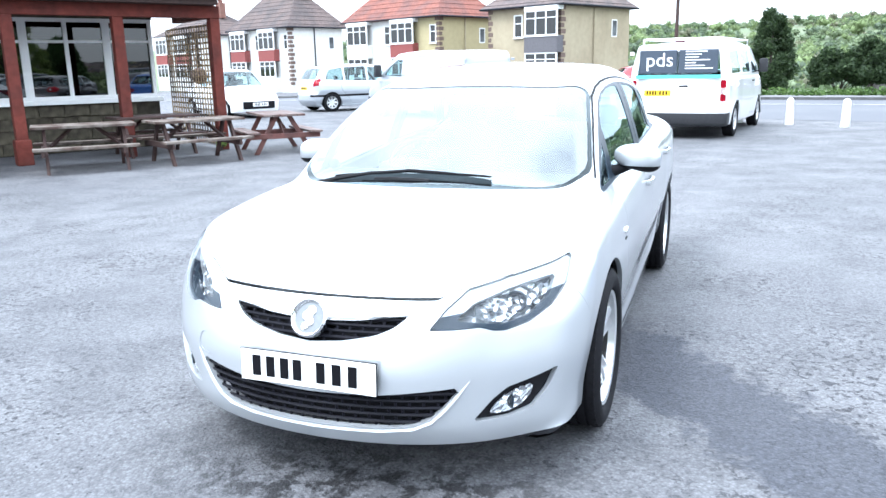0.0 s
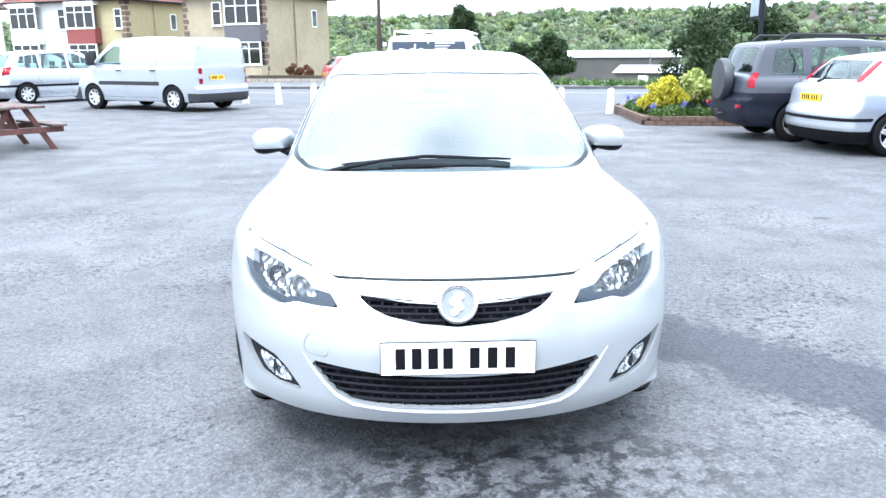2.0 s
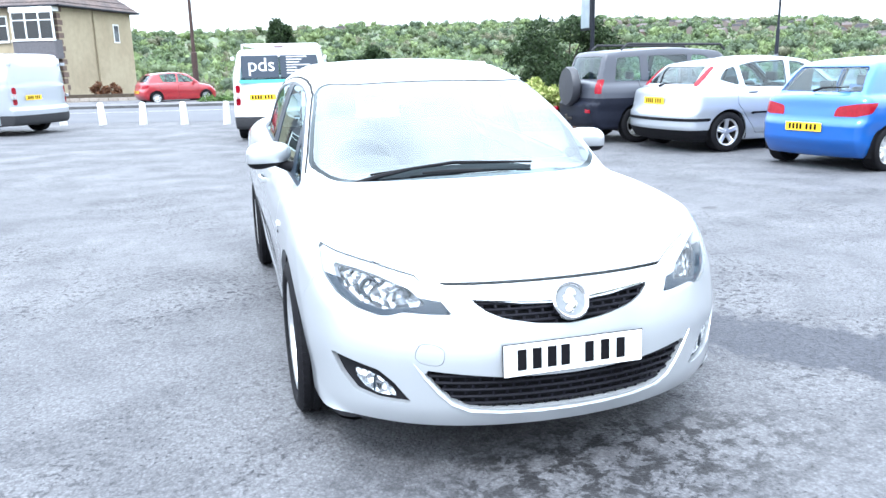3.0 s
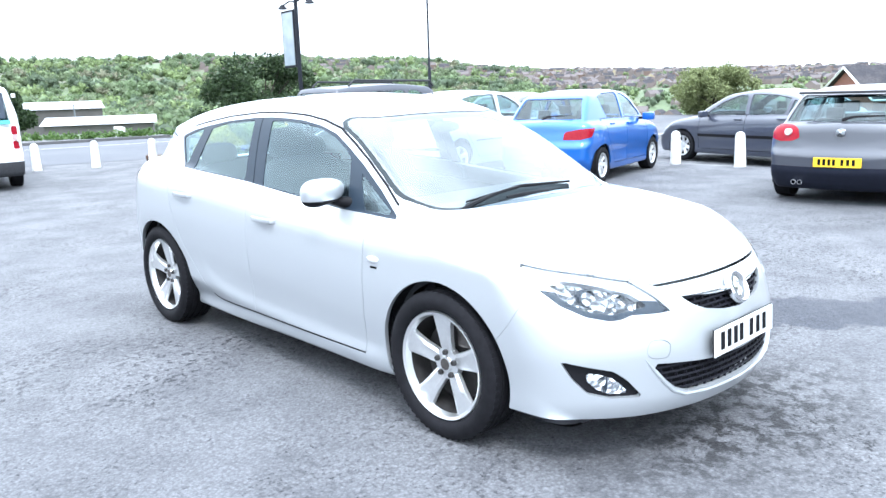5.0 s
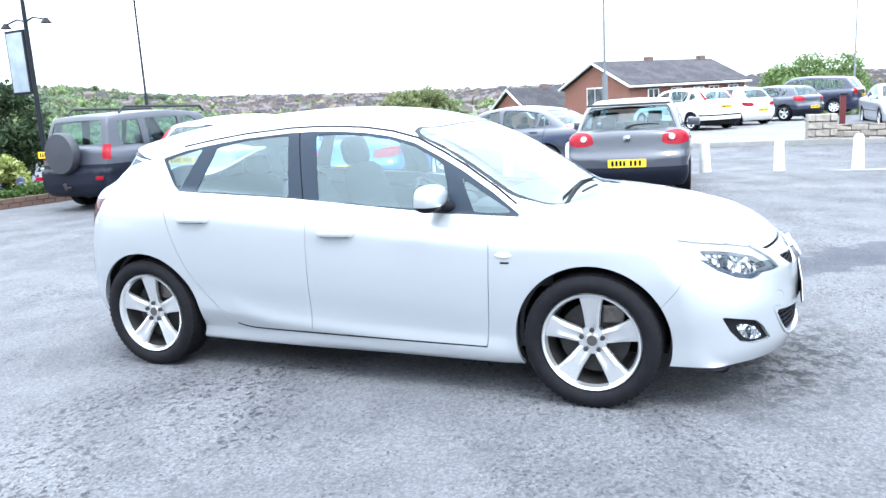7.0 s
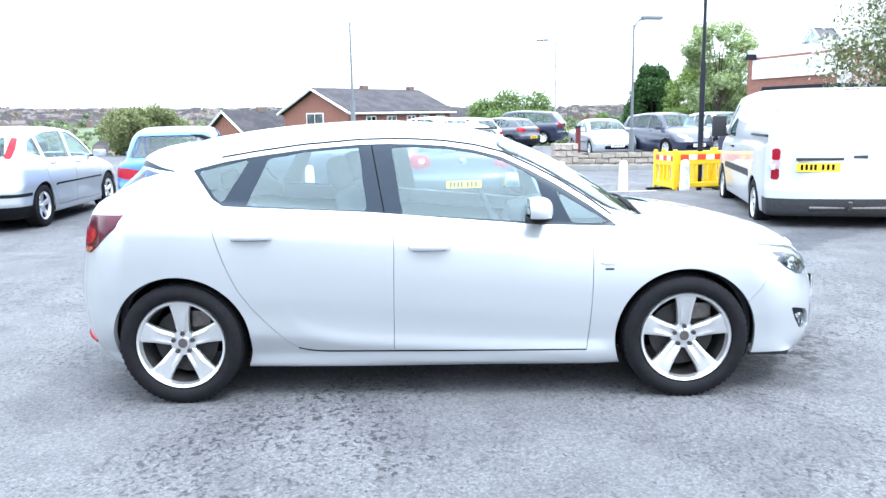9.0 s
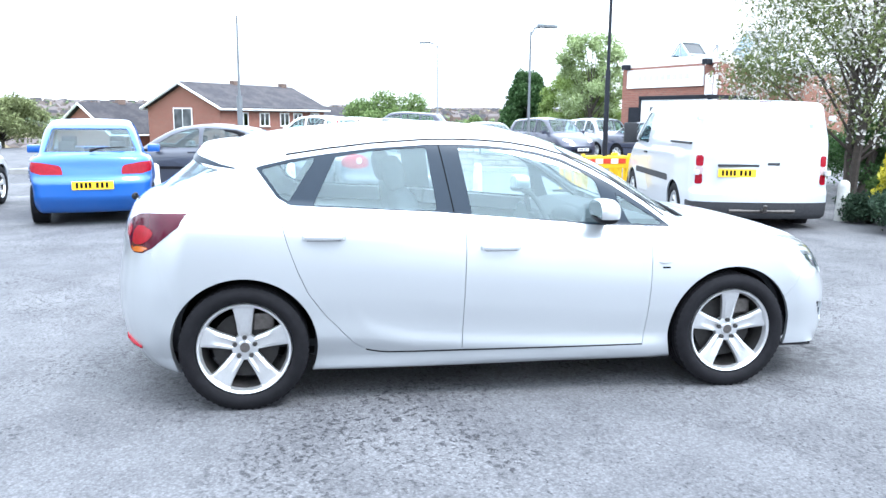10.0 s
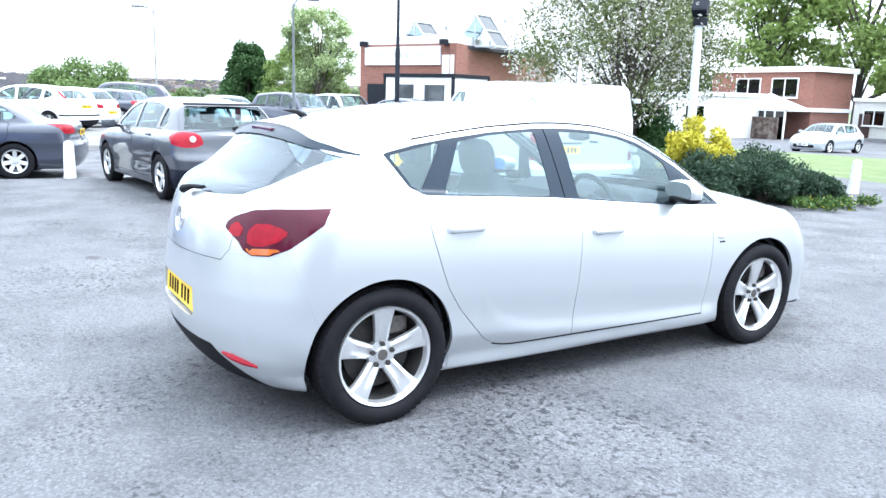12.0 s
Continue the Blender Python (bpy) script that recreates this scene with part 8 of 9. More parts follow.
# ---- houses ----
def window(parent, x0, x1, z0, z1, y, mullions=1, transom=0.7, name="window", mat=UPVC, curtain=False):
    """A framed window in a wall that lies in x, z and faces -y."""
    w = new(name)
    w.parent = parent
    bm = bmesh.new()
    t = 0.07
    box(bm, (x0, y - 0.06, z0), (x1, y + 0.04, z0 + t))
    box(bm, (x0, y - 0.06, z1 - t), (x1, y + 0.04, z1))
    for i in range(mullions + 2):
        xx = x0 + (x1 - x0 - t) * i / (mullions + 1)
        box(bm, (xx, y - 0.055, z0 + t), (xx + t, y + 0.04, z1 - t))
    if transom:
        zz = z0 + (z1 - z0) * transom
        box(bm, (x0 + t, y - 0.05, zz), (x1 - t, y + 0.03, zz + 0.05))
    part("window_frame", bm, mat, w)
    for i in range(mullions + 1):
        a = x0 + (x1 - x0 - t) * i / (mullions + 1) + t
        b = x0 + (x1 - x0 - t) * (i + 1) / (mullions + 1)
        box_part("pane", (a, y - 0.012, z0 + t), (b, y - 0.004, z1 - t), DARK_PANE, w)
    # flat sheet close behind the panes, coloured dark for the unlit inside
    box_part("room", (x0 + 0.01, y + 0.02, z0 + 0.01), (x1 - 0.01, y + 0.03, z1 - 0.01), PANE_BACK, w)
    if curtain:
        for a, b in ((x0 + 0.08, x0 + 0.08 + (x1 - x0) * 0.18), (x1 - 0.08 - (x1 - x0) * 0.18, x1 - 0.08)):
            box_part("curtain", (a, y + 0.005, z0 + 0.08), (b, y + 0.015, z1 - 0.08), CURTAIN, w)
    box_part("sill", (x0 - 0.05, y - 0.12, z0 - 0.05), (x1 + 0.05, y + 0.02, z0), mat, w)
    return w


def semi_house(x, y, turn, z, left, right, band, roof_mat, label, width=8.4, depth=8.2, h=5.0, rise=2.4):
    """A 1930s house with a hipped roof: front along x facing -y, its right corner at the origin."""
    ob = thing("house", label, "house", "houses across the road", at=pose(x, y, z, 0, 0, turn))
    box_part("wall", (-width, 0, -1.5), (-width / 2, 0.3, h), left, ob)
    box_part("wall", (-width / 2, 0, -1.5), (0, 0.3, h), right, ob)
    box_part("wall", (-0.3, 0.3, -1.5), (0, depth, h), right, ob)
    box_part("wall", (-width, 0.3, -1.5), (-width + 0.3, depth, h), left, ob)
    box_part("wall", (-width + 0.3, depth - 0.3, -1.5), (-0.3, depth, h), right, ob)
    bm = bmesh.new()
    o = 0.4
    a = [(-width - o, -o, h), (o, -o, h), (o, depth + o, h), (-width - o, depth + o, h)]
    r = [(-width + 2.6, depth / 2, h + rise), (-2.6, depth / 2, h + rise)]
    vs = [bm.verts.new(p) for p in a + r]
    low = [bm.verts.new((p[0], p[1], h - 0.12)) for p in a]
    for f in ((0, 1, 5, 4), (1, 2, 5), (2, 3, 4, 5), (3, 0, 4)):
        bm.faces.new([vs[i] for i in f])
    for i in range(4):
        bm.faces.new((vs[i], vs[(i + 1) % 4], low[(i + 1) % 4], low[i]))
    bm.faces.new(low)
    rf = part("roof", bm, roof_mat, ob)
    for i in range(9):
        q = (i + 0.5) / 9.5
        bm = bmesh.new()
        tube(bm, [(-width - o + (o + 2.6) * q, -o + (depth / 2 + o) * q - 0.01, h + rise * q + 0.012), (o - (o + 2.6) * q, -o + (depth / 2 + o) * q - 0.01, h + rise * q + 0.012)], 0.018, 4)
        part("tile_course", bm, roof_mat, rf)
        bm = bmesh.new()
        tube(bm, [(o - (o + 2.6) * q + 0.01, -o + (depth / 2 + o) * q, h + rise * q + 0.012), (o - (o + 2.6) * q + 0.01, depth + o - (depth / 2 + o) * q, h + rise * q + 0.012)], 0.018, 4)
        part("tile_course", bm, roof_mat, rf)
    for cx in (-width / 2, -1.9):
        box_part("chimney", (cx - 0.45, depth / 2 - 0.3, h + rise - 0.7), (cx + 0.45, depth / 2 + 0.3, h + rise + 0.8), BRICK_DARK, rf)
        for k in (-0.22, 0.22):
            bm = bmesh.new()
            tube(bm, [(cx + k, depth / 2, h + rise + 0.8), (cx + k, depth / 2, h + rise + 1.15)], 0.12, 8)
            part("chimney_pot", bm, TILE_RED, rf)
    gut = part("gutter", (lambda b: (tube(b, [(-width - o, -o - 0.04, h - 0.06), (o, -o - 0.04, h - 0.06)], 0.06, 6), tube(b, [(o + 0.04, -o, h - 0.06), (o + 0.04, depth + o, h - 0.06)], 0.06, 6), b)[2])(bmesh.new()), POLE_BLACK, ob)
    for sx, bd in ((-width + 0.5, band[0]), (-width / 2 + 0.55, band[1]))[0 if width > 7 else 1:]:
        # two-storey bay with a tiled band
        bay = new("bay")
        bay.parent = ob
        box_part("bay_wall", (sx, -0.55, -1.5), (sx + 2.5, 0.05, 0.75), left if sx < -width / 2 else right, bay)
        box_part("tile_band", (sx - 0.02, -0.58, 2.15), (sx + 2.52, 0.05, 3.15), bd, bay)
        box_part("bay_head", (sx - 0.02, -0.58, 4.65), (sx + 2.52, 0.05, h - 0.12), UPVC, bay)
        window(bay, sx, sx + 2.5, 0.8, 2.15, -0.5, 2, 0.68)
        window(bay, sx, sx + 2.5, 3.15, 4.65, -0.5, 2, 0.68, curtain=True)
    if width > 7:
        window(ob, -0.95, -0.3, 3.1, 4.4, 0.0, 0, 0.6)
    window(ob, -width / 2 - 0.75, -width / 2 - 0.05, 3.1, 4.5, 0.0, 0, 0.6)
    if width < 7:
        for i in range(14):
            box_part("quoin", (-width - 0.03, -0.03, 0.1 + i * 0.35), (-width + (0.36 if i % 2 else 0.22), 0.1, 0.36 + i * 0.35), QUOIN, ob)
    # quoins on the near corner, drain pipe and small side windows
    for i in range(14):
        box_part("quoin", (-0.42 if i % 2 else -0.28, -0.03, 0.1 + i * 0.35), (0.03, 0.42 if i % 2 else 0.28, 0.36 + i * 0.35), QUOIN, ob)
    bm = bmesh.new()
    tube(bm, [(0.06, depth * 0.45, h - 0.1), (0.06, depth * 0.45, -0.4)], 0.05, 6)
    part("drain_pipe", bm, POLE_BLACK if right is RENDER_WHITE else RENDER_TAN, ob)
    sw = new("window")
    sw.parent = ob
    sw.matrix_basis = pose(0.0, 0, 0, 0, 0, 90)
    bm = bmesh.new()
    box(bm, (depth * 0.72, -0.03, 3.1), (depth * 0.72 + 0.6, 0.02, 4.2))
    part("window_frame", bm, UPVC, sw)
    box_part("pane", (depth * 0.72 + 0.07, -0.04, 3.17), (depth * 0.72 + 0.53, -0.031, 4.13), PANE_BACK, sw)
    return ob


semi_house(-9.5, 43.4, -24.6, 0.02, RENDER_TAN, RENDER_TAN, (BAND_GREY, BAND_GREY), TILE_BROWN, "tan rendered house with a grey bay band", width=5.9, depth=7.4, rise=3.0)
semi_house(-19.6, 49.0, -24.6, 0.02, RENDER_WHITE, RENDER_OLIVE, (RENDER_WHITE, BAND_RED), TILE_RED, "half white and half ochre semi-detached house with red tiles", width=10.6, depth=5.8, rise=3.3)
semi_house(-35.5, 54.6, -24.6, 0.02, RENDER_WHITE, RENDER_WHITE, (BAND_RED, BAND_RED), TILE_BROWN, "white rendered house with red bay bands and brown tiles", width=9.6, depth=5.6, rise=3.4)
semi_house(-50.0, 60.5, -24.6, 0.02, RENDER_WHITE, RENDER_WHITE, (BAND_RED, BAND_RED), TILE_BROWN, "white rendered house further along the street")


def terrace(x, y, turn, z, length, depth, h, rise, label, wins, gable_window=True):
    """A plain brick block with a gabled roof: gable at the origin facing -x, long side along x facing -y."""
    ob = thing("house", label, "house", "brick houses", at=pose(x, y, z, 0, 0, turn))
    box_part("wall", (0, 0, -2), (length, 0.3, h), BRICK, ob)
    box_part("wall", (0, depth - 0.3, -2), (length, depth, h), BRICK, ob)
    for xx in (0, length - 0.3):
        bm = bmesh.new()
        prism(bm, [(0.3, -2), (depth - 0.3, -2), (depth - 0.3, h), (depth / 2, h + rise - 0.15), (0.3, h)], 0.3, Matrix.Translation((xx + 0.3, 0, 0)) @ Matrix.Rotation(radians(90), 4, "Z"))
        part("gable", bm, BRICK, ob)
    for s in (0, 1):
        bm = bmesh.new()
        e, k = (-0.45, depth / 2) if s == 0 else (depth + 0.45, depth / 2)
        zl = h - 0.45 * rise / (depth / 2)
        vs = [(-0.35, e, zl), (length + 0.35, e, zl), (length + 0.35, k, h + rise), (-0.35, k, h + rise)]
        a = [bm.verts.new(p) for p in vs]
        b = [bm.verts.new((p[0], p[1], p[2] + 0.16)) for p in vs]
        bm.faces.new(a)
        bm.faces.new(b[::-1])
        for i in range(4):
            bm.faces.new((a[i], a[(i + 1) % 4], b[(i + 1) % 4], b[i]))
        part("roof", bm, SLATE, ob)
        bm = bmesh.new()
        tube(bm, [(-0.42, e, zl + 0.02), (-0.42, k, h + rise + 0.02)], 0.11, 4)
        tube(bm, [(-0.35, e, zl - 0.02), (length + 0.35, e, zl - 0.02)], 0.09, 4)
        part("bargeboard", bm, UPVC, ob)
    for wx in wins:
        window(ob, wx, wx + 1.2, h - 1.6, h - 0.45, -0.02, 1, 0)
        window(ob, wx, wx + 1.2, h - 4.2, h - 2.9, -0.02, 1, 0)
    if gable_window:
        g = new("window")
        g.parent = ob
        g.matrix_basis = pose(-0.02, 0, 0, 0, 0, -90)
        bm = bmesh.new()
        box(bm, (-depth / 2 - 1.1, -0.04, h - 2.2), (-depth / 2 + 1.1, 0.02, h - 0.1))
        part("window_frame", bm, UPVC, g)
        for k in (-1.0, 0.04):
            box_part("pane", (-depth / 2 + k, -0.05, h - 2.1), (-depth / 2 + k + 0.96, -0.041, h - 0.2), PANE_BACK, g)
    for cx in (length * 0.45, length - 1.0):
        box_part("chimney", (cx - 0.35, depth / 2 - 0.25, h + rise - 0.3), (cx + 0.35, depth / 2 + 0.25, h + rise + 0.45), QUOIN, ob)
    return ob


terrace(60.5, 9.2, -38, -3.4, 13.5, 8.4, 5.6, 1.9, "red brick block with a white-edged gable and slate roof", (2.0, 4.6, 7.2, 9.0, 11.4))
terrace(66, 19.0, -38, -4.6, 9, 7.5, 4.6, 2.4, "lower red brick block with a slate roof", (1.2, 5.0), False)
terrace(79, -1.0, -38, -5.0, 20, 8, 5.0, 2.4, "further brick block with a slate roof", (3, 8, 13), False)

# ---- garage building with a sign board and roof lights ----
gar = thing("garage_building", "single-storey brick garage with a white sign board", "building", at=pose(23.3, -14.0, 0.0, 0, 0, 0))
a1, a2 = math.degrees(math.atan2(1.9, 5.1)), math.degrees(math.atan2(-9, 6))
front = new("front")
front.parent = gar
front.matrix_basis = pose(0, 0, 0, 0, 0, a1)
sidew = new("side")
sidew.parent = gar
sidew.matrix_basis = pose(0, 0, 0, 0, 0, a2)
box_part("wall", (0, -0.3, -1), (5.4, 0, 3.66), BRICK, front)
box_part("parapet", (-0.02, -0.40, 3.66), (5.45, -0.02, 3.98), RENDER_WHITE, front)
box_part("sign_board", (0.78, 0.0, 2.80), (5.05, 0.08, 3.56), UPVC, front, 0.01, None, "long white sign board")
FADED = material("faded_lettering", (0.45, 0.47, 0.49), 0.6)
for i in range(9):
    box_part("lettering_bar", (1.5 + i * 0.33, 0.08, 3.10), (1.72 + i * 0.33, 0.09, 3.32), FADED, front)
box_part("notice", (0.08, 0.0, 2.35), (0.68, 0.06, 3.2), UPVC, front, 0.01)
box_part("shutter", (2.6, 0.0, -1), (4.9, 0.05, 2.0), POLE_BLACK, front)
for xx in (0.5, 5.0):
    box_part("floodlight", (xx - 0.13, 0.05, 3.58), (xx + 0.13, 0.36, 3.80), POLE_BLACK, front, 0.03)
box_part("wall", (0, 0, -1), (13.0, 0.3, 3.66), BRICK, sidew)
box_part("parapet", (0.02, 0.02, 3.66), (13.05, 0.40, 3.98), RENDER_WHITE, sidew)
box_part("flat_roof", (0.25, -7.5, 3.5), (5.2, -0.25, 3.64), SLATE, front)
ROOF_FRAME = material("pale_roof_frame", (0.42, 0.45, 0.48), 0.6, 0.1, 0.15, 5)
ROOF_GLASS = glass("roof_light_glass", (0.55, 0.62, 0.66), 0.05, 1.5)
for x, y, wide, rise in ((3.26, 0.14, 0.95, 1.06), (0.83, -1.40, 1.05, 1.31)):
    rl = new("roof_light")
    rl.parent = gar
    rl.matrix_basis = pose(x, y, 3.62, 0, 0, a1)
    bm = bmesh.new()
    for q in (0.0, -1.1, -2.2):
        tube(bm, [(-wide, q, 0), (0, q, rise), (wide, q, 0), (-wide, q, 0)], 0.045, 5)
        for k in (-0.5, 0, 0.5):
            tube(bm, [(k * wide, q, 0), (k * wide, q, rise * (1 - abs(k)))], 0.035, 5)
    for k in (-1, -0.5, 0, 0.5, 1):
        tube(bm, [(k * wide, 0, rise * (1 - abs(k))), (k * wide, -2.2, rise * (1 - abs(k)))], 0.04, 5)
    part("roof_light_frame", bm, ROOF_FRAME, rl)
    for sg in (-1, 1):
        bm = bmesh.new()
        prism(bm, [(sg * wide * 0.98, 0.0), (0.0, rise * 0.98), (0.0, rise * 0.98 - 0.03), (sg * (wide * 0.98 - 0.03), 0.0)], 1.05, Matrix.Translation((0, -1.1, 0)))
        part("roof_light_slope", bm, ROOF_GLASS if sg > 0 else DARK_PANE, rl)
cabin = thing("site_cabin", "white cabin with a dark frame in front of the garage", "cabin", at=pose(21.0, -13.2, 0.0, 0, 0, a1))
box_part("cabin_wall", (0.0, -1.2, 0.05), (3.4, 1.0, 2.25), UPVC, cabin, 0.02)
for z in (0.0, 2.22):
    box_part("frame_rail", (-0.05, -1.25, z), (3.45, 1.05, z + 0.14), POLE_BLACK, cabin, 0.01)
for xx in (-0.04, 3.34):
    for yy in (-1.24, 0.94):
        box_part("corner_post", (xx, yy, 0.1), (xx + 0.1, yy + 0.1, 2.3), POLE_BLACK, cabin)
for xx in (0.4, 1.9):
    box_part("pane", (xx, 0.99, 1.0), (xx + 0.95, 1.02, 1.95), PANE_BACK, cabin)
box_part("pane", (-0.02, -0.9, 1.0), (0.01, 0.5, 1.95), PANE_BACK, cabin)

# ---- flat-roofed brick houses past the lawn ----
def flat_house(x, y, turn, z, w, d, walls, label, glazed=False, single=False):
    ob = thing("house", label, "house", "flat-roofed houses", at=pose(x, y, z, 0, 0, turn))
    box_part("wall", (0, 0, -1), (w, d, 2.6), walls[0], ob)
    box_part("fascia", (-0.1, -0.1, 2.6), (w + 0.1, d + 0.1, 2.86), UPVC, ob, 0.01)
    if not single:
        box_part("wall", (0.002, 0.002, 2.86), (w - 0.002, d - 0.002, 5.25), walls[1], ob)
        box_part("roof", (-0.25, -0.25, 5.25), (w + 0.25, d + 0.25, 5.6), UPVC, ob, 0.02)
        for x0 in (2.2, w - 3.2):
            window(ob, x0, x0 + 2.1, 3.5, 4.85, -0.02, 1, 0)
    if not glazed:
        window(ob, w - 2.6, w - 0.9, 0.8, 2.0, -0.02, 1, 0)
    box_part("door", (0.5, -0.06, -0.4), (1.4, 0.02, 1.7), WOOD_DARK, ob, 0.01)
    if glazed:
        con = new("conservatory")
        con.parent = ob
        con.matrix_basis = pose(-0.6, 0, 0.95)
        bm = bmesh.new()
        for i in range(7):
            xx = 4.4 + i * 0.75
            box(bm, (xx - 0.05, -2.6, -1), (xx + 0.05, -2.5, 1.7))
        box(bm, (4.35, -2.65, 1.65), (8.95, -2.45, 1.8))
        box(bm, (4.35, -2.65, -1), (8.95, -2.45, -0.2))
        for xx in (4.4, 8.9):
            box(bm, (xx - 0.05, -2.6, 1.65), (xx + 0.05, 0, 1.8))
            box(bm, (xx - 0.05, -2.6, -1), (xx + 0.05, 0, -0.2))
        part("frame", bm, UPVC, con)
        bm = bmesh.new()
        t = bm.verts.new((6.65, -1.2, 2.85))
        c = [bm.verts.new(p) for p in ((4.3, -2.7, 1.8), (9.0, -2.7, 1.8), (9.0, -0.02, 1.8), (4.3, -0.02, 1.8))]
        for i in range(4):
            bm.faces.new((c[i], c[(i + 1) % 4], t))
        part("roof", bm, RENDER_WHITE, con)
        box_part("pane", (4.4, -2.56, -0.2), (8.9, -2.55, 1.65), DARK_PANE, con)
        for i in range(12):
            box_part("fence_board", (4.5 + i * 0.37, -3.2, -1), (4.85 + i * 0.37, -3.15, 1.25), WOOD_OLD, con)
    return ob


flat_house(37.0, -45.4, 180, -1.35, 8.4, 4.4, (BRICK_DARK, BRICK), "red brick flat-roofed house with a white conservatory", True)
flat_house(39.2, -38.6, 180, -0.5, 8.5, 5, (RENDER_WHITE, RENDER_WHITE), "low white rendered house behind the blossom", single=True)
flat_house(31.6, -55.2, 180, -0.5, 3.4, 5, (RENDER_WHITE, RENDER_WHITE), "low white garage beside the brick house", single=True)

# ---- valley: sheds, woods and the far town ----
SHED = material("pale_metal_roof", (0.42, 0.43, 0.44), 0.6, 0.1, 0.06, 0.5)
SHED_WALL = material("shed_wall", (0.085, 0.08, 0.078), 0.9, 0, 0.2, 0.5)
for x, y, w, d, h, t, zz in ((26, 108, 20, 12, 5.2, -16, -3.5), (24, 72, 9, 8, 3.6, -24, -3.4)):
    ob = thing("shed", "pale-roofed industrial shed in the valley", "building", "valley sheds", at=pose(x, y, zz, 0, 0, t))
    box_part("wall", (-w / 2, -d / 2, -6), (w / 2, d / 2, h * 0.82), SHED_WALL, ob)
    bm = bmesh.new()
    prism(bm, [(-d / 2 - 0.3, h * 0.82), (d / 2 + 0.3, h * 0.82), (0, h)], w + 0.6, Matrix.Translation((w / 2 + 0.3, 0, 0)) @ Matrix.Rotation(radians(90), 4, "Z"))
    part("roof", bm, SHED, ob)


def scatter(rng, n, b0, b1, r0, r1):
    b = np.radians(b0 + (b1 - b0) * rng.random(n))
    r = r0 * (r1 / r0) ** rng.random(n)
    return r * np.cos(b), r * np.sin(b)


rng = np.random.default_rng(90)
# paler, greyer greens than near trees: distance haze is put into the colour
HAZED_TONES = [leaf_material("far_%s_trees" % n, c, tuple(q * 1.3 for q in c)) for n, c in (("dark", (0.10, 0.135, 0.085)), ("green", (0.130, 0.180, 0.092)), ("spring", (0.180, 0.235, 0.105)), ("olive", (0.175, 0.180, 0.118)), ("mixed", (0.148, 0.190, 0.105)))]
bmi = bmesh.new()
bmesh.ops.create_icosphere(bmi, subdivisions=1, radius=1)
ICO_V, ICO_F = np.array([v.co[:] for v in bmi.verts]), np.array([[v.index for v in f.verts] for f in bmi.faces])
bmi.free()
woods = [([], [], 0) for _ in HAZED_TONES]
for n, b0, b1, r0, r1, s0, s1 in ((4600, 40, 118, 200, 1000, 3.5, 10.0), (300, 40, 104, 130, 250, 2.2, 4.6), (1900, -32, 44, 420, 1000, 2.5, 5.5), (260, 5, 42, 110, 420, 2.2, 4.2), (130, -30, 5, 120, 420, 2.2, 4.2), (420, 40, 112, 960, 1000, 4, 8)):
    X, Y = scatter(rng, n, b0, b1, r0, r1)
    for x, y in zip(X, Y):
        clear = math.sin(x * 0.011 + 0.7) * math.sin(y * 0.014 + x * 0.005)
        if clear > 0.3 and r0 > 200 and b0 > 30 and r1 > r0 + 50:
            continue
        s = s0 + (s1 - s0) * rng.random() ** 1.6
        z = on_land(x, y)
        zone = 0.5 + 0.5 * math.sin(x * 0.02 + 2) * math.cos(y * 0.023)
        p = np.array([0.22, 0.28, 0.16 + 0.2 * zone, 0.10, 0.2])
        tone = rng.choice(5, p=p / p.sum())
        tv, tf, base = woods[tone]
        k = 3
        c = np.array([(x + s * 0.40 * rng.normal(), y + s * 0.40 * rng.normal(), z + s * (0.35 + 0.40 * rng.random())) for _ in range(k)])
        for q in c:
            rr = s * (0.32 + 0.16 * rng.random())
            v = q + ICO_V * rr * (0.50 + 0.45 * rng.random((len(ICO_V), 1)))
            tv.append(v)
            tf.append(np.column_stack([ICO_F, ICO_F[:, 2:]]) + base)
            base += len(v)
        v, f = leaf_cloud(c, [s * 0.46] * k, 70 if r0 > 200 else 160, s * 0.13, rng, 0.9, 0.45)
        tv.append(v)
        tf.append(f + base)
        woods[tone] = (tv, tf, base + len(v))
for tone, (tv, tf, base) in zip(HAZED_TONES, woods):
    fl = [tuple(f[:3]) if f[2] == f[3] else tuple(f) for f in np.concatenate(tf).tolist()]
    tagged(mesh_ob("far_woods", np.concatenate(tv), fl, tone, None, "", True), "mixed green woods on the far hillside, haze in their colour", "woods", kind="stuff")
vs, fs, mats, base = [], [], [], 0
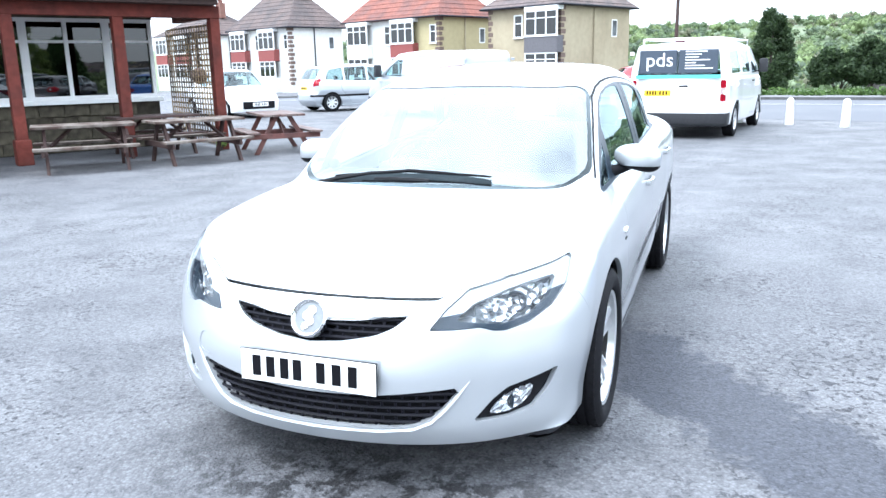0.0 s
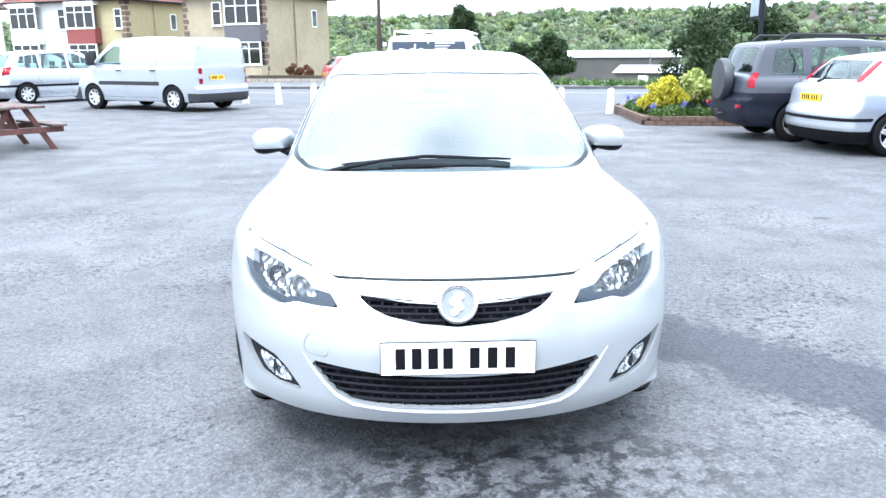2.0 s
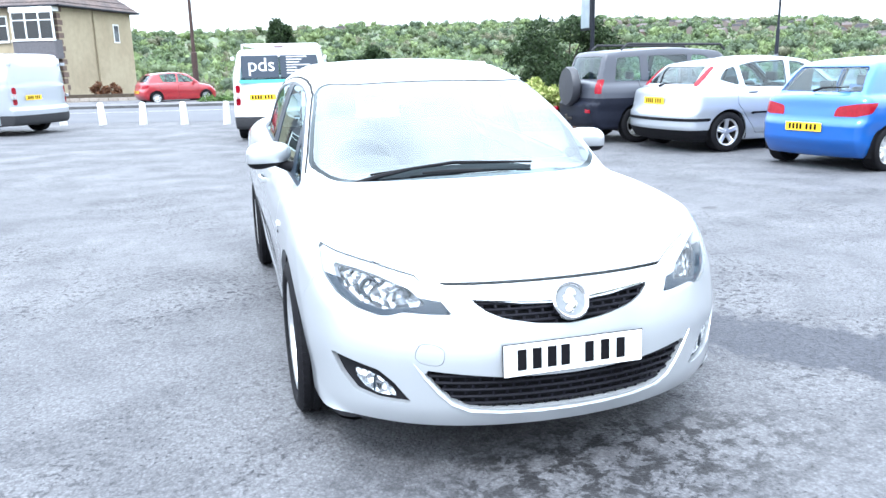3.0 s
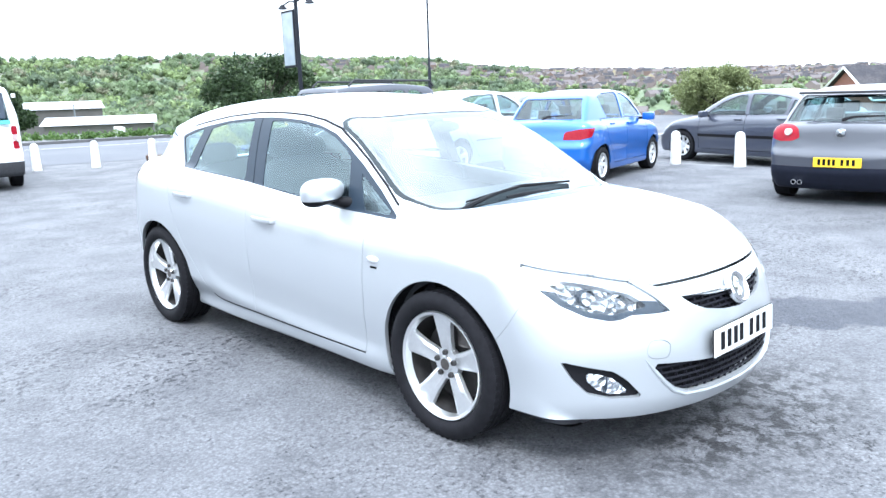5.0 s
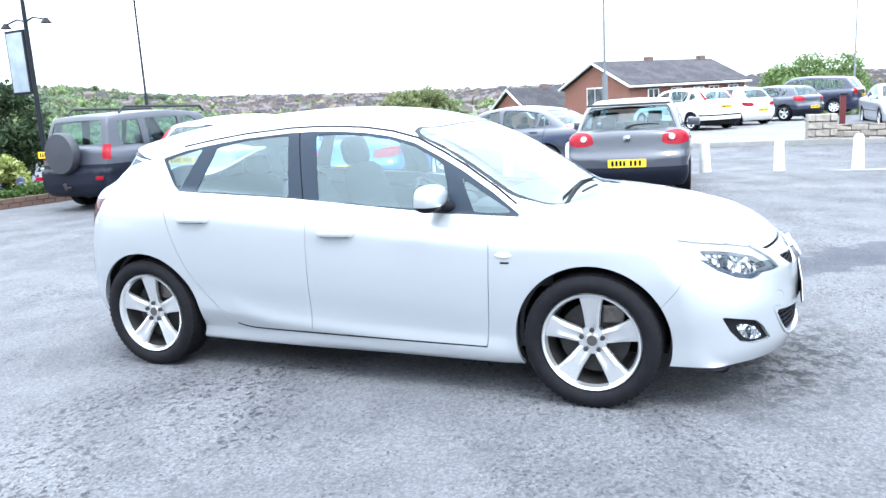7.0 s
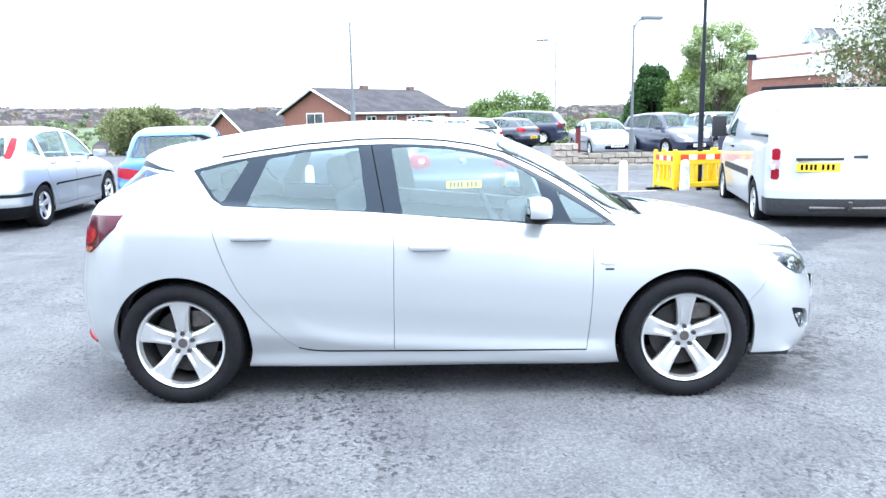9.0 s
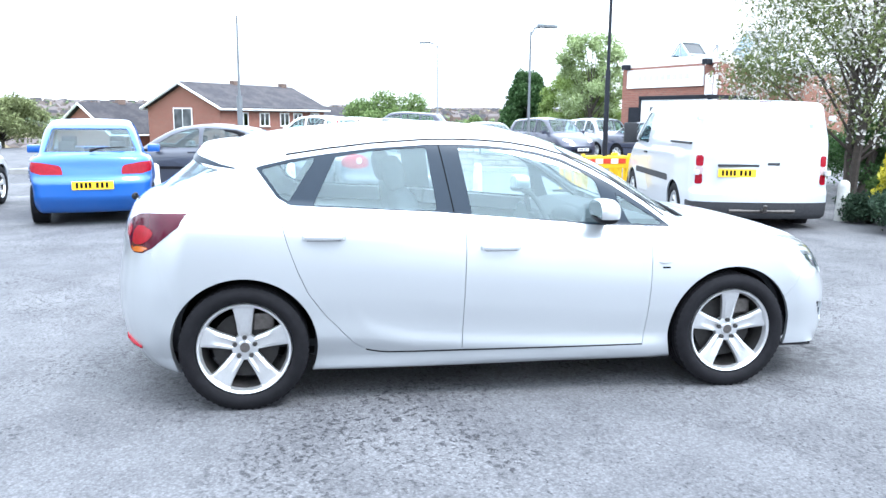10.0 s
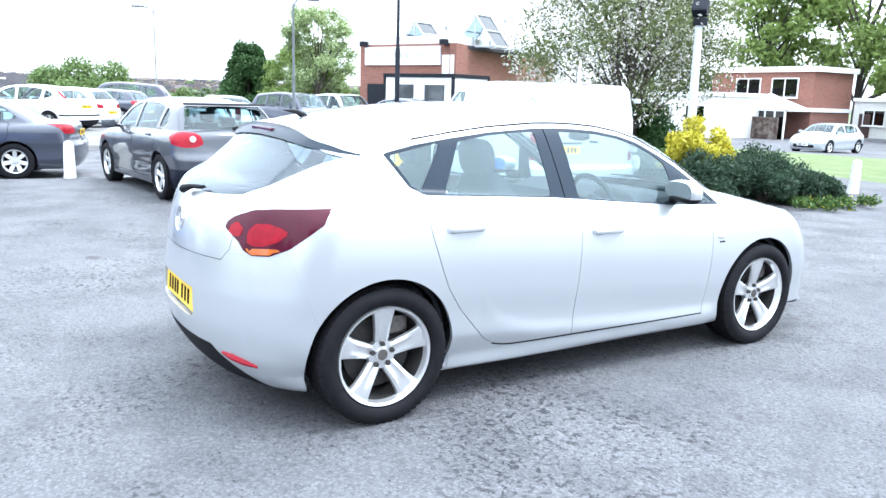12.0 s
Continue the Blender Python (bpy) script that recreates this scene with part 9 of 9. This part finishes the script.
for n, b0, b1, r0, r1 in ((2100, -32, 46, 560, 1010), (170, 46, 64, 650, 1010), (170, 64, 110, 930, 1005), (110, 66, 88, 985, 1012), (70, 5, 40, 230, 480)):
    X, Y = scatter(rng, n, b0, b1, r0, r1)
    for x, y in zip(X, Y):
        w, d, h, ri = 5 + 4.5 * rng.random(), 5.5, 4.0 + rng.random(), 2.0
        a = rng.choice([0.3, 1.0, 1.9, 2.6]) + rng.normal() * 0.1
        z = on_land(x, y) - 1
        p = np.array([(-w / 2, -d / 2, 0), (w / 2, -d / 2, 0), (w / 2, d / 2, 0), (-w / 2, d / 2, 0), (-w / 2, -d / 2, h), (w / 2, -d / 2, h), (w / 2, d / 2, h), (-w / 2, d / 2, h), (-w / 2, 0, h + ri), (w / 2, 0, h + ri)])
        R = np.array([(math.cos(a), -math.sin(a), 0), (math.sin(a), math.cos(a), 0), (0, 0, 1)])
        vs.append(p @ R.T + (x, y, z))
        q = [(0, 1, 5, 4), (2, 3, 7, 6), (1, 2, 6, 9, 5), (3, 0, 4, 8, 7), (4, 5, 9, 8), (6, 7, 8, 9)]
        fs += [tuple(i + base for i in f) for f in q]
        wm = rng.choice(3, p=[0.78, 0.08, 0.14])
        mats += [wm] * 4 + [3 + rng.integers(2)] * 2
        base += 10
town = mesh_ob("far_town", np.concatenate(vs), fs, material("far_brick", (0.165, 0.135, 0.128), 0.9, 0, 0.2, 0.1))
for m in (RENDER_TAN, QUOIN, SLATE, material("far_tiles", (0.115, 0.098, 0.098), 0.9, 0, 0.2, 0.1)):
    town.data.materials.append(m)
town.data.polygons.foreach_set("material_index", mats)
tagged(town, "rows of distant houses on the far hillside", "houses", kind="stuff")
# ---- pub front with its timber pergola and tables ----
# own axes: x along the front, from the near post towards the trellis corner; -y towards the car park
PUB = (-9.75, 5.03)
PUB_TURN = math.degrees(math.atan2(2.85, 1.72))


def pub_at(x, y, z=0.0, turn=0.0):
    return pose(PUB[0], PUB[1], 0, 0, 0, PUB_TURN) @ pose(x, y, z, 0, 0, turn)


# darker than STONE: shade under the porch is put into the colour
PUB_STONE = material("shaded_stone_blocks", (0.045, 0.040, 0.032), 0.95, 0, 0.4, 7, 0.01, 18, spec=0.1, alt=(0.085, 0.075, 0.055), alt_scale=3)
TABLE_RED = material("red_brown_table", (0.115, 0.042, 0.034), 0.75, 0, 0.25, 9, 0.002, 40, alt=(0.075, 0.032, 0.028), alt_scale=3)
pub = thing("pub_wall", "pub front with stone below a long white-framed window", "building", kind="structure", at=pub_at(0, 0))
D = 1.75
box_part("wall", (-9.0, D, 0.0), (2.86, D + 0.3, 0.90), PUB_STONE, pub)
box_part("wall", (-9.0, D, 2.47), (2.86, D + 0.3, 3.2), PUB_STONE, pub)
box_part("wall", (2.56, D + 0.3, 0.0), (2.86, D + 7, 3.2), RENDER_WHITE, pub)
box_part("wall", (-9.0, D + 6.7, 0.0), (2.86, D + 7, 3.2), RENDER_WHITE, pub)
box_part("wall", (-9.3, D, 0.0), (-9.0, D + 7, 3.2), STONE, pub)
rng = np.random.default_rng(44)
blocks = []
for k in range(4):
    bm = bmesh.new()
    box(bm, (0, -0.035, 0), (0.43, 0.02, 0.185), 0.015)
    for v in bm.verts:
        v.co += Vector([float(q) for q in rng.normal(size=3) * 0.006])
    me = bpy.data.meshes.new("stone_block")
    bm.to_mesh(me)
    bm.free()
    me.materials.append(PUB_STONE)
    blocks.append(me)
for j in range(4):
    x = -4.5 - 0.22 * (j % 2)
    while x < 2.4:
        b = new("stone_block", blocks[rng.integers(4)])
        b.parent = pub
        b.matrix_basis = pose(x, D, 0.01 + j * 0.222) @ Matrix.Diagonal((1, 1, 1.12, 1))
        x += 0.445
sill = box_part("window_sill", (-6.2, D - 0.12, 0.90), (2.92, D + 0.1, 0.98), UPVC, pub, 0.01)
for i, (x0, x1, mull) in enumerate(((-6.0, -0.91, 4), (-0.91, 0.53, 1), (0.53, 1.97, 1), (1.97, 2.84, 0))):
    w = window(pub, x0, x1, 0.98, 2.47, D + 0.06, mull, 0.70)
box_part("poster", (0.74, D + 0.065, 1.48), (0.96, D + 0.07, 1.80), material("pink_poster", (0.55, 0.12, 0.32), 0.7), pub, 0, None, "small pink poster")
box_part("fascia", (-9.2, -0.35, 2.62), (3.4, D + 0.35, 2.74), WOOD_DARK, pub, 0.01)
box_part("porch_roof", (-9.3, -0.5, 2.74), (3.6, D + 1.2, 2.86), SLATE, pub, 0.01)
perg = thing("pergola", "red-brown timber pergola with square posts", "pergola", at=pub_at(0, 0))
for x in (-3.4, -1.7, 0.0, 1.70, 3.42):
    box_part("post", (x - 0.09, -0.09, 0), (x + 0.09, 0.09, 2.40), WOOD_RED, perg, 0.012)
box_part("beam", (-6, -0.085, 2.40), (3.52, 0.085, 2.62), WOOD_RED, perg, 0.012)
box_part("beam", (3.26, 0.085, 2.40), (3.40, D, 2.60), WOOD_RED, perg, 0.012)
box_part("post_base", (-0.125, -0.125, 0), (0.125, 0.125, 0.42), WOOD_RED, perg, 0.02)
tr = thing("trellis", "square wooden trellis beside the corner post", "trellis", at=pub_at(3.40, 0))
n = 19
for i in range(n):
    y = 0.12 + 2.45 * i / (n - 1)
    box_part("lath", (-0.008, y - 0.016, 0.06), (0.008, y + 0.016, 2.33), LATH, tr)
for i in range(22):
    z = 0.1 + 2.2 * i / 21
    box_part("lath", (0.009, 0.09, z - 0.016), (0.022, 2.6, z + 0.016), LATH, tr)


def picnic_table(x, y, turn, top, legs, label):
    ob = thing("picnic_table", label, "table", "picnic tables", at=pose(x, y, on_land(x, y), 0, 0, turn))
    for i in range(5):
        yy = -0.30 + i * 0.15
        box_part("top_board", (-0.74, yy - 0.068, 0.66), (0.74, yy + 0.068, 0.70), top, ob, 0.006)
    for s in (-1, 1):
        for k in (0, 1):
            yy = s * (0.50 + k * 0.12)
            box_part("bench_board", (-0.74, yy - 0.056, 0.36), (0.74, yy + 0.056, 0.40), top, ob, 0.006)
        x0 = s * 0.56
        for t in (-1, 1):
            bm = bmesh.new()
            prism(bm, [(t * 0.12 - 0.045, 0.66), (t * 0.12 + 0.045, 0.66), (t * 0.50 + 0.045, 0.0), (t * 0.50 - 0.045, 0.0)], 0.045, Matrix.Translation((x0 + 0.02, 0, 0)) @ Matrix.Rotation(radians(90), 4, "Z"))
            part("leg", bm, legs, ob)
        box_part("cross_rail", (x0 - 0.07, -0.66, 0.27), (x0 - 0.025, 0.66, 0.36), legs, ob, 0.006)
        bm = bmesh.new()
        tube(bm, [(s * 0.54, 0, 0.33), (s * 0.18, 0, 0.65)], 0.03, 4)
        part("brace", bm, legs, ob)
    return ob


T = PUB_TURN
TABLE_DARK = material("worn_table_boards", (0.09, 0.05, 0.045), 0.85, 0, 0.3, 14, 0.003, 50, alt=(0.14, 0.11, 0.10), alt_scale=3)
picnic_table(-8.28, 4.92, 48, WOOD_OLD, WOOD_DARK, "weathered picnic table with pale worn boards")
picnic_table(-7.24, 6.25, 60, WOOD_OLD, WOOD_DARK, "dark weathered picnic table")
picnic_table(-6.78, 7.95, 137, TABLE_DARK, TABLE_RED, "red-brown picnic table at the end of the row")
picnic_table(-9.75, 3.45, 52, TABLE_RED, TABLE_RED, "red-brown picnic table beside the post")
picnic_table(-8.75, 7.0, T, WOOD_DARK, WOOD_DARK, "dark picnic table under the pergola")
bush = shrub("small green weed at the trellis foot", -7.85, 7.7, 0.16, 0.14, 0.2, LEAF_LIGHT, 77, 250, 0.03, 6, name="weed")
lantern = thing("hanging_basket", "dark hanging basket beyond the trellis", "basket", at=pose(-11.2, 11.5, 0))
bm = bmesh.new()
bmesh.ops.create_uvsphere(bm, u_segments=12, v_segments=8, radius=0.2, matrix=Matrix.Translation((0, 0, 1.35)))
part("basket", bm, WOOD_DARK, lantern, smooth=True)
bm = bmesh.new()
tube(bm, [(0, 0, 1.5), (0, 0, 2.2), (-0.3, 0.1, 2.3), (-0.35, 0.1, 0.0)], 0.02, 5)
part("bracket", bm, POLE_BLACK, lantern)
